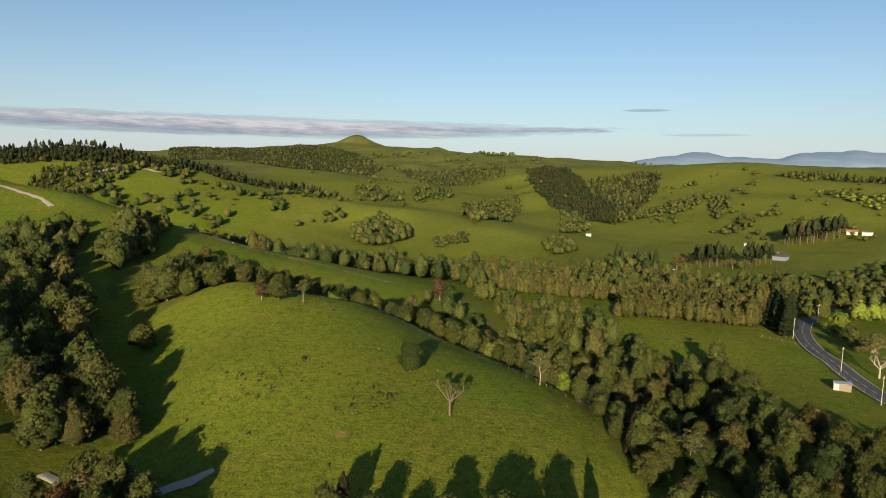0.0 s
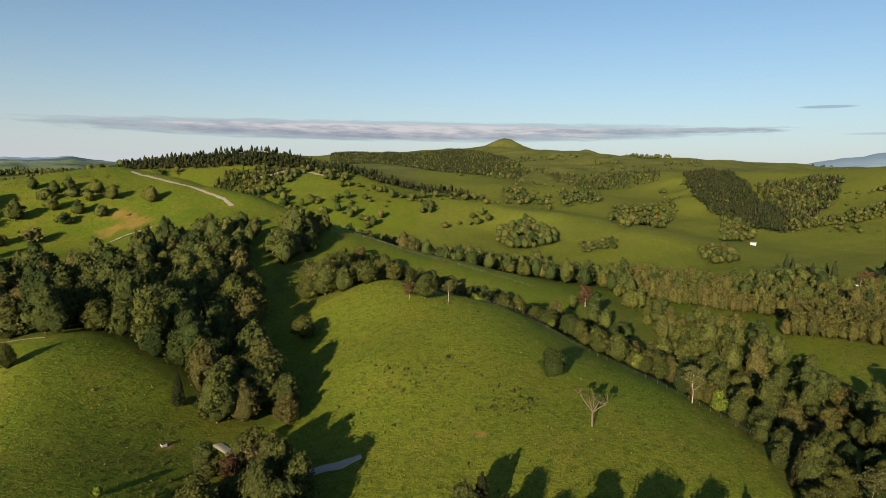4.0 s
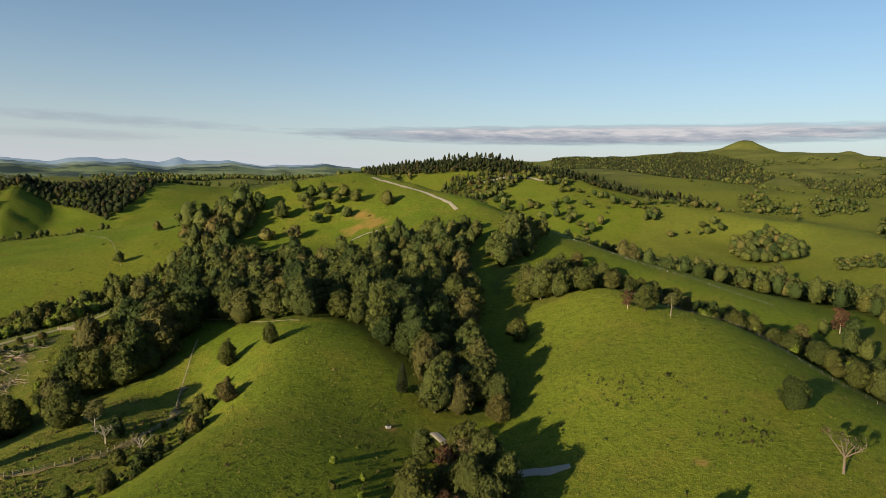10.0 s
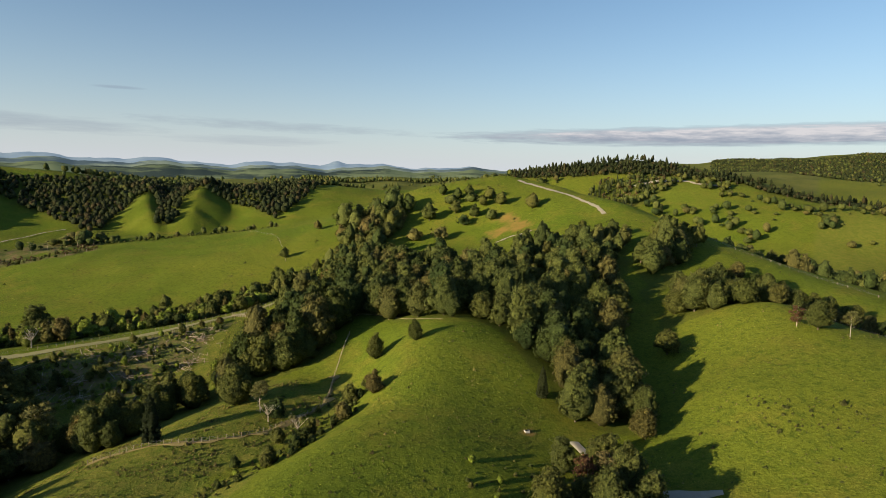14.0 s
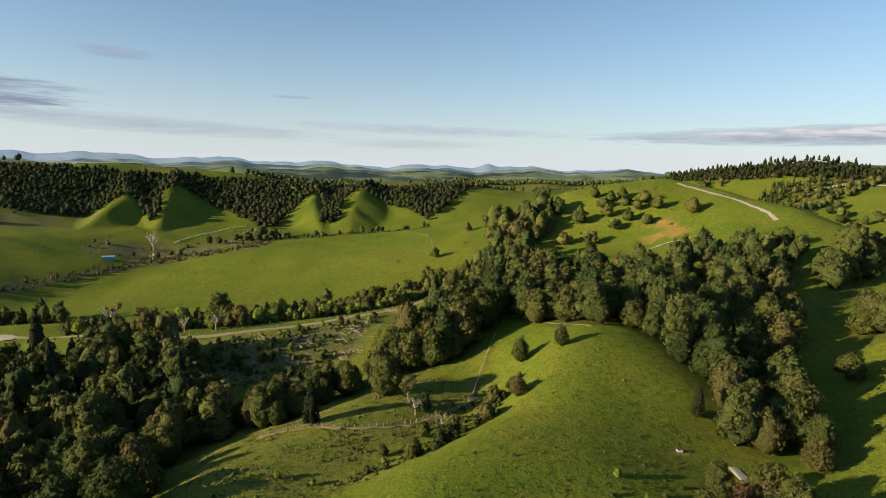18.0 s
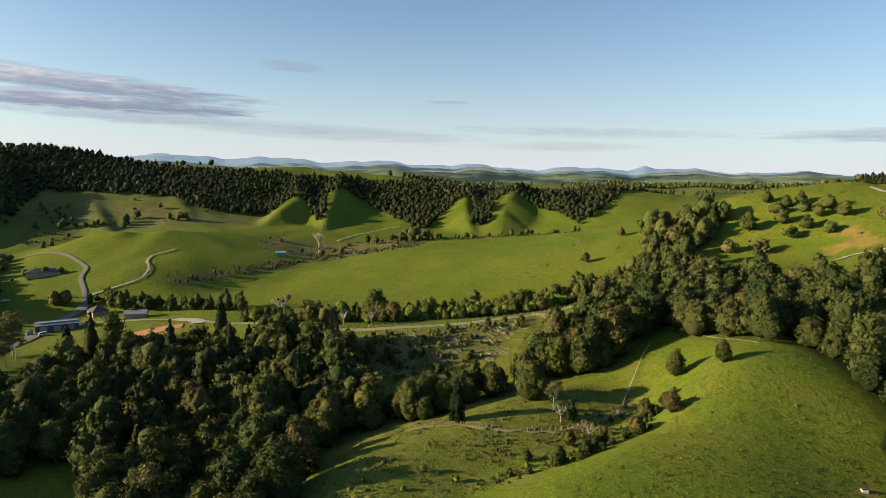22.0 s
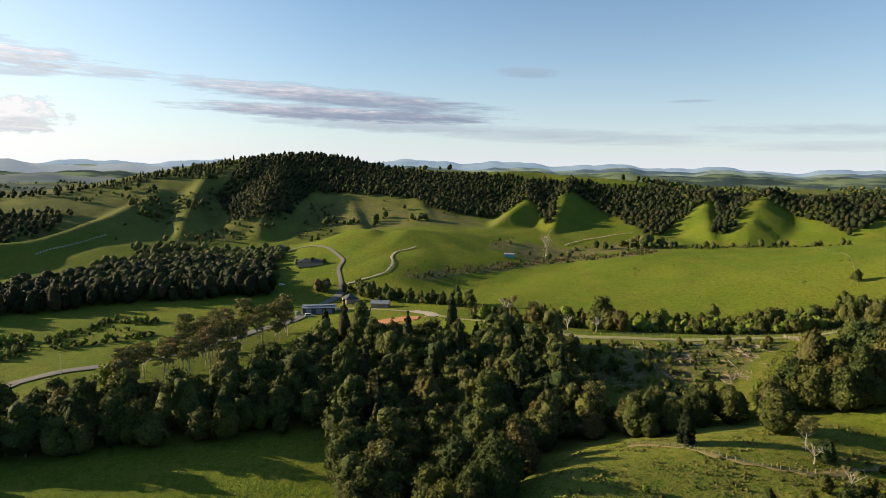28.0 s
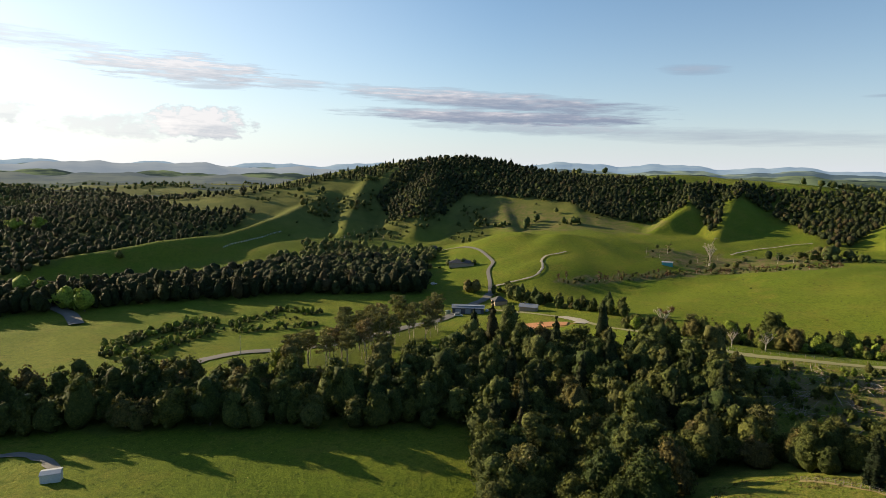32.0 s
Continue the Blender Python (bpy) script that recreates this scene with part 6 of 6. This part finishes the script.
# single trees: kind, bearing, distance, size against the usual, height stretch
for kind, a, r, s, tall in (
    ("broad", 2.9, 160, 0.68, 1.08), ("red", 16.6, 208, 0.66, 1), ("broad", 15.1, 206, 0.76, 1.1), ("olive", 12.9, 203, 0.56, 0.95),
    ("broad", 26.4, 204, 0.82, 0.95), ("broad", 20.5, 232, 0.85, 1), ("dark", 24.4, 241, 1.05, 0.95), ("dark", 25.3, 250, 1.05, 0.9), ("broad", 25.8, 331, 1.15, 1), ("broad", 24.6, 334, 1.1, 1),
    ("broad", 53.3, 181, 0.527, 1.35), ("broad", 53.4, 155, 0.52, 0.95), ("broad", 49.5, 178, 0.425, 1.35), ("broad", 66, 169, 1.0, 1.05),
    ("dark", 58.8, 209, 1.3, 1.1), ("dark", 59.9, 217, 1.25, 1.05), ("broad", 56.8, 221, 1.3, 1.15), ("dark", 61.3, 224, 1.2, 1), ("dark", 63.2, 214, 0.95, 1), ("dark", 62.0, 208, 0.8, 1), ("dark", 64.6, 221, 0.8, 1), ("pine", 73.1, 156, 0.72, 1), ("olive", 63.9, 161, 0.6, 1), ("shrub", 62.6, 158, 1.1, 1), ("lime", 75.8, 308, 1.3, 1), ("broad", 80.9, 312, 1.25, 1), ("lime", 84.2, 304, 1.3, 1),
    ("lime", 81.6, 270, 1.1, 1), ("olive", 87.3, 312, 0.8, 1), ("broad", 61.6, 377, 0.6, 1), ("broad", 58.6, 428, 0.6, 1), ("broad", 47.2, 441, 0.68, 1),
    ("broad", 44.7, 434, 0.75, 0.9), ("broad", 45.8, 432, 0.72, 1), ("shrub", 44.5, 424, 1.7, 0.9), ("broad", 42.9, 424, 0.85, 0.9), ("broad", 41.8, 414, 0.92, 0.9),
    ("broad", 43.4, 416, 0.8, 0.9), ("shrub", 46.3, 423, 1.8, 1), ("broad", 38.9, 403, 0.95, 0.95), ("broad", 48.4, 406, 1.15, 1), ("shrub", 47.3, 378, 1.9, 1),
    ("shrub", 49.7, 380, 1.8, 1), ("broad", 46, 411, 0.85, 1), ("dark", 51.8, 424, 1.45, 1), ("broad", 50.3, 423, 1.15, 1), ("broad", 54.1, 384, 1.25, 1.1),
    ("dark", 56.1, 408, 1.45, 1), ("broad", 51.2, 409, 1, 1), ("dark", 55.2, 396, 1.2, 1), ("dark", 52.8, 402, 1.2, 1), ("broad", 44.2, 404, 0.8, 0.9), ("shrub", 42.6, 398, 1.6, 0.9), ("shrub", 45.2, 396, 1.7, 0.9),
    ("red", 37.6, 520, 1.4, 0.9), ("red", 35.6, 515, 1.6, 0.85), ("red", 36.4, 526, 1.2, 0.9), ("dark", 25.1, 535, 1.1, 1), ("dark", 23.5, 530, 1, 1), ("red", 0.2, 290, 1.15, 1), ("olive", -9.5, 170, 0.72, 1), ("pine", -18.3, 138, 0.62, 1),
    ("olive", -23.2, 138, 0.64, 1), ("dark", 29.8, 164, 1.2, 1), ("pine", 37.3, 155, 0.5, 1), ("broad", 28.0, 149, 0.66, 1), ("broad", 27.7, 115, 0.85, 1),
    ("olive", 30.9, 121, 0.66, 1), ("dark", 35.1, 126, 0.6, 0.9), ("pine", 9.2, 101, 0.62, 1), ("dark", 10.6, 98, 0.75, 1), ("dark", 6.6, 96, 0.68, 1), ("dark", -1.4, 92, 0.8, 1), ("dark", -6.2, 94, 0.86, 1), ("dark", -8.4, 90, 0.9, 1), ("broad", 3.2, 93, 0.7, 1), ("dark", -12.4, 92, 0.95, 1), ("pine", -16, 98, 0.7, 1),
    ("pine", 93.9, 227, 1.05, 1), ("dark", 102.8, 152, 1.25, 1), ("olive", 101.6, 142, 1.2, 1), ("dark", 104, 140, 1.1, 1), ("broad", 100.5, 134, 1.2, 1), ("pine", 83.8, 188, 0.9, 1), ("olive", 81.2, 186, 1, 1), ("broad", 78.1, 178, 0.9, 1),
    ("pine", 106.7, 298, 0.95, 1), ("pine", 103.1, 292, 1.1, 1), ("lime", 125.1, 256, 1.3, 1), ("lime", 123.6, 254, 1.35, 1), ("lime", 141, 232, 1.3, 0.9), ("lime", 139, 235, 1.3, 0.9), ("lime", 137, 240, 1.2, 0.9),
    ("lime", 144.5, 468, 2, 1), ("lime", 143.2, 461, 1.7, 1), ("lime", 141.6, 423, 2.1, 1), ("lime", 140.4, 413, 2.1, 1), ("lime", 144.8, 732, 1.9, 1), ("lime", 143.2, 717, 2.2, 1),
    ("broad", 137.7, 558, 0.7, 1), ("red", 106.6, 440, 0.6, 1), ("broad", 106.7, 430, 0.9, 1), ("broad", 107.3, 432, 0.85, 1), ("lime", -33.3, 298, 1.35, 1), ("lime", -34.6, 344, 1.4, 1), ("lime", -35.4, 350, 1.4, 1), ("lime", -36.3, 352, 1.3, 1), ("olive", -35.9, 252, 0.8, 1), ("shrub", -34.9, 268, 1.4, 1), ("shrub", -34.2, 285, 1.4, 1),
    ("stempine", -22.9, 507, 0.9, 1), ("stempine", -23.6, 512, 0.95, 1), ("stempine", -24.2, 520, 0.95, 1), ("stempine", -23.3, 522, 0.9, 1), ("stempine", -24.8, 528, 0.9, 1), ("stempine", -27.2, 544, 0.88, 1), ("stempine", -27.8, 552, 0.93, 1), ("stempine", -26.8, 556, 0.9, 1),
    ("stempine", -29.4, 640, 1.1, 1), ("stempine", -30.2, 652, 1.1, 1), ("stempine", -31.1, 664, 1.15, 1), ("stempine", -31.9, 675, 1.15, 1), ("stempine", -32.8, 690, 1.2, 1), ("stempine", -30.7, 668, 1.1, 1), ("stempine", -29.9, 660, 1.1, 1), ("stempine", -31.5, 688, 1.1, 1), ("stempine", -32.4, 676, 1.1, 1),
    ("red", -21.8, 473, 1.16, 1), ("red", -21.0, 478, 1.1, 1), ("pine", -19.2, 473, 0.87, 1), ("broad", -26, 524, 0.7, 1), ("red", -25.4, 520, 0.7, 1), ("pine", -29.8, 275, 0.95, 1.1), ("pine", -29.2, 284, 1, 1.1), ("pine", -30.0, 288, 0.95, 1.1), ("pine", -28.6, 290, 1, 1.1),
):
    tree(kind, a, r, s, "", tall)


def logs():
    """Felled trunks and limbs left on the cleared slope."""
    rng = np.random.default_rng(21)
    pts = scatter(SLASH, 3.4, rng)
    for i, (x, y) in enumerate(pts[::3][:70]):
        ln = rng.uniform(1.5, 8.0)
        a = rng.uniform(0, math.pi) if i % 3 else rng.normal(1.1, 0.25)
        dx, dy = math.cos(a) * ln / 2, math.sin(a) * ln / 2
        za, zb = ground([x - dx, x + dx], [y - dy, y + dy])
        r0 = rng.uniform(0.06, 0.15)
        ob = part("log", rod((x - dx, y - dy, za + r0 * 0.8), (x + dx, y + dy, zb + r0 * 1.2 + rng.uniform(0, 0.25)), r0, r0 * 0.55, 6), LOG_PALE if i % 3 else LOG_BROWN)
        tagged(ob, "bleached felled log lying on cleared ground", "log", "felled logs on the cleared slope")


logs()


def slash_heap(a, r, length, width, count, turn, seed):
    """A windrow of thin bleached branches and trunks."""
    rng = np.random.default_rng(seed)
    x, y = spot(a, r)
    ob = new("slash_heap")
    ob.matrix_basis = pose(x, y, float(ground(x, y)[0]), 0, 0, 0)
    for k in range(count):
        u, w = rng.normal(scale=length * 0.36), rng.normal(scale=width * 0.36)
        px, py = x + u * math.cos(turn) - w * math.sin(turn), y + u * math.sin(turn) + w * math.cos(turn)
        ln, b = rng.uniform(1.2, 5.5), turn + rng.normal(scale=0.7)
        dx, dy = math.cos(b) * ln / 2, math.sin(b) * ln / 2
        za, zb = ground([px - dx, px + dx], [py - dy, py + dy])
        up, r0 = rng.uniform(0.05, 0.9) * math.exp(-(u / length) ** 2 * 3), rng.uniform(0.03, 0.1)
        zo = float(ground(x, y)[0])
        part("branch", rod((px - dx - x, py - dy - y, za + up - zo), (px + dx - x, py + dy - y, zb + up + rng.uniform(-0.3, 0.5) - zo), r0, r0 * 0.5, 5), LOG_PALE if k % 4 else LOG_BROWN, ob)
    return tagged(ob, "heap of bleached branches on cleared ground", "brush heap", "heaps of felled branches")


for k, (a, r, ln, wd, n, turn) in enumerate(((68.9, 239, 12, 5, 60, 0.3), (67.9, 246, 7, 3, 26, 0.3), (69.8, 222, 5, 9, 46, 0.2), (78.8, 223, 9, 6, 46, 1.9), (78.4, 214, 7, 4, 24, 2.0), (73.3, 234, 6, 4, 26, 0.4), (77, 238, 7, 3, 24, 0.2), (75.1, 233, 4, 2, 14, 0.6), (74.9, 222, 4, 2, 12, 0.5))):
    slash_heap(a, r, ln, wd, n, turn, 80 + k)


def tufts(name, polys, count, size, mat, label, seed, squat=0.7, patchy=0.0):
    """Grass clumps standing in the pasture."""
    rng = np.random.default_rng(seed)
    parts = []
    for poly in polys:
        q = np.array([spot(a, r) for a, r in poly])
        lo, hi = q.min(0), q.max(0)
        p = rng.uniform(lo, hi, (count * 4, 2))
        keep = inside(poly, p[:, 0], p[:, 1])
        for key, w in WOODS.items():
            keep &= ~inside(w, p[:, 0], p[:, 1])
        if patchy:
            keep &= np.sin(p[:, 0] / 6 + 2 * np.sin(p[:, 1] / 9)) * np.sin(p[:, 1] / 7 + 1.5 * np.sin(p[:, 0] / 8)) > patchy * rng.uniform(0, 1, len(p))
        p = p[keep][:count]
        z = ground(p[:, 0], p[:, 1])
        n = len(p)
        s = size * rng.lognormal(0, 0.3, n)
        tone = rng.uniform(0, 1, n)
        v0 = np.array([(1, 0, -0.7), (0.2, 1, -0.7), (-1, 0.1, -0.7), (-0.1, -1, -0.7), (0.1, 0.1, 0.9)])
        f0 = np.array([(0, 1, 4), (1, 2, 4), (2, 3, 4), (3, 0, 4)])
        v0 = v0[:, :] * (1, 1, squat)
        v = np.column_stack([p, z + s * squat * 0.45])[:, None, :] + v0[None] * s[:, None, None] * (1 + 0.45 * rng.normal(size=(n, len(v0), 1)))
        f = (f0[None] + (np.arange(n) * len(v0))[:, None, None]).reshape(-1, 3)
        parts.append((v.reshape(-1, 3), f, mat, np.repeat(tone, len(v0))))
    return tagged(new(name, mesh_of(name, parts)), label, "grass", kind="stuff")


KNOLL_A = ((26, 205), (20, 228), (13.7, 224), (7.5, 212), (1.1, 192), (-6.5, 172), (-16, 150), (-20, 100), (0, 96), (26, 100), (29, 125), (27, 165))
KNOLL_B = ((42, 196), (48.5, 178), (52.3, 154), (58.6, 122), (66, 98), (40, 92), (38, 130), (37, 150), (40, 176))
TERRACE = ((60, 190), (58, 165), (62, 146), (70, 120), (88, 106), (89, 125), (85, 148), (80, 165), (71, 166), (66, 176))
DARK_FIELD = ((106, 154), (108, 200), (132, 206), (148, 215), (148, 115), (104, 108))
MEADOW = ((-17, 268), (-27, 268), (-33, 235), (-37, 200), (-30, 178), (-25, 215), (-18, 245))
FIELD_E = ((57, 350), (71.9, 345), (92.9, 385), (95, 425), (83.9, 478), (71.9, 498), (59.4, 488))
HILL_D = ((51, 465), (41, 478), (33, 384), (22.7, 345), (16.8, 330), (17, 300), (25, 345), (38, 368), (47, 440))
tufts("grass_tufts", (KNOLL_A, KNOLL_B), 3000, 0.15, TUFT, "small tufts of rough pasture grass", 31)
tufts("grass_tufts", (TERRACE,), 6000, 0.15, TUFT, "rank tussocky grass on the terrace", 32, 0.75)
tufts("grass_tufts", (DARK_FIELD, MEADOW), 1500, 0.18, TUFT, "grass tufts in a grazed field", 33)
tufts("grass_tufts", (FIELD_E, HILL_D), 1200, 0.28, TUFT, "grass tufts on a hill pasture", 34)
tufts("rushes", (TERRACE,), 1500, 0.17, RUSH, "dry brown rank grass on the terrace", 39, 0.9, 0.3)
tufts("rushes", (KNOLL_A, KNOLL_B), 260, 0.26, RUSH, "brown rush clumps in the pasture", 35, 0.9, 0.75)
tufts("tussocks", (KNOLL_A,), 420, 0.27, LEAF, "dark green tussocks scattered over the pasture", 41, 0.75)
tufts("tussocks", (((14, 150), (19, 148), (20, 162), (12, 166), (9, 154)), ((4, 140), (10, 138), (10, 150), (4, 154))), 75, 0.4, LEAF, "dark green tussocks in clusters on the pasture", 42, 0.8)
tufts("tussocks", (KNOLL_B,), 260, 0.25, LEAF, "dark green tussocks scattered over the pasture", 43, 0.75)
tufts("tussocks", (FIELD_E, HILL_D), 240, 0.5, LEAF, "dark clumps of rough grass on a hill pasture", 44, 0.6, 0.3)
tufts("tussocks", (TERRACE,), 500, 0.36, RUSH, "shaggy yellowish tussocks on the terrace", 45, 0.9, 0.2)
tufts("scrub", (SLASH, ((60, 250), (62, 205), (69, 205), (66, 255))), 2600, 0.22, TUFT, "weeds and bracken on cleared ground", 36, 0.8)
tufts("bracken", (SLASH, ((60, 250), (62, 205), (69, 205), (66, 255))), 1500, 0.26, RUSH, "dead brown bracken on cleared ground", 38, 0.8, 0.4)
tufts("scrub", (((57, 172), (61, 148), (66, 134), (72, 122), (69, 118), (63, 128), (58, 146), (55, 165)),), 110, 0.55, LEAF, "dark scrub along the gully stream", 37, 0.8)


def ranges(name, rows, mat, label):
    """A far range of hills: front slope, crest and back."""
    rng = np.random.default_rng(len(rows))
    a = np.arange(rows[0][0], rows[-1][0], 0.4)
    e = np.interp(a, [q[0] for q in rows], [q[2] for q in rows])
    r = np.interp(a, [q[0] for q in rows], [q[1] for q in rows])
    wob = sum(np.sin(a * f + rng.uniform(0, 6)) / f for f in (0.7, 1.6, 3.1, 6.3)) * 0.1
    z = 100 + r * np.tan(np.radians(e + wob))
    v = []
    for k, (dr, h) in enumerate(((-420, None), (-150, 0.62), (0, 1.0), (90, 0.6))):
        rr = r + dr
        zz = (z - 40) * (h or 0.0) + 40
        v.append(np.stack([-rr * np.sin(np.radians(a)), rr * np.cos(np.radians(a)), zz], 1))
    n = len(a)
    v = np.concatenate(v)
    tri = []
    for k in range(3):
        for i in range(n - 1):
            p = k * n + i
            tri += [(p, p + 1, p + n), (p + 1, p + n + 1, p + n)]
    return tagged(new(name, mesh_of(name, [(v, np.array(tri)[:, ::-1], mat, 0.0)], True)), label, "distant hills", kind="structure")


# backdrop ranges: their haze is only the material's colour and glow
ranges("backdrop", [(-60, 4700, 1.6), (-38, 4700, 2.3), (-33, 4700, 2.5), (-28, 4700, 1.8), (-22.7, 4700, 2.2), (-16, 4700, 1.5), (-8, 4700, 0.8)], FAR_C, "distant ranges on the horizon, blue haze and glow painted in")
ranges("backdrop", [(38, 4750, 0.4), (50, 4750, 0.65), (56, 4750, 0.7), (57, 4750, 1.05), (58.5, 4750, 0.75), (66, 4750, 0.6), (76, 4750, 0.85), (86, 4750, 0.95), (96, 4750, 1.1), (106, 4750, 0.9), (130, 4750, 0.35), (160, 4750, 0.3)], FAR_C, "distant ranges on the horizon, blue haze and glow painted in")
ranges("backdrop", [(40, 3300, 0.5), (50, 3400, 0.5), (64, 3300, 0.35), (78, 3400, 0.6), (90, 3300, 0.5), (110, 3500, 0.3), (128, 3500, 0.05), (156, 3500, 0.0)], FAR_B, "low hills with blue-green haze put into their colour")
ranges("backdrop", [(41, 2500, 0.3), (50, 2450, 0.25), (62, 2400, 0.1), (74, 2500, 0.2), (88, 2600, 0.2), (105, 2700, -0.2), (126, 2700, -0.4), (156, 2700, -0.5)], FAR_A, "far patchwork of dark woods and fields, faint haze painted in")
ranges("backdrop", [(112, 1750, -1.9), (120, 1800, -1.45), (130, 1800, -1.5), (142, 1800, -1.35), (158, 1800, -1.5)], PALE_A, "fields and dark woods towards the sun, pale haze painted in")
ranges("backdrop", [(108, 2500, -0.8), (120, 2450, -0.75), (134, 2500, -0.6), (158, 2500, -0.7)], PALE_B, "low country with grey-green haze put into its colour")
ranges("backdrop", [(100, 3400, 0.1), (112, 3400, 0.0), (126, 3400, 0.2), (133, 3400, 0.35), (136, 3400, 0.5), (140, 3400, 0.25), (158, 3400, 0.1)], PALE_C, "hills under the sun, pale glowing haze painted in")
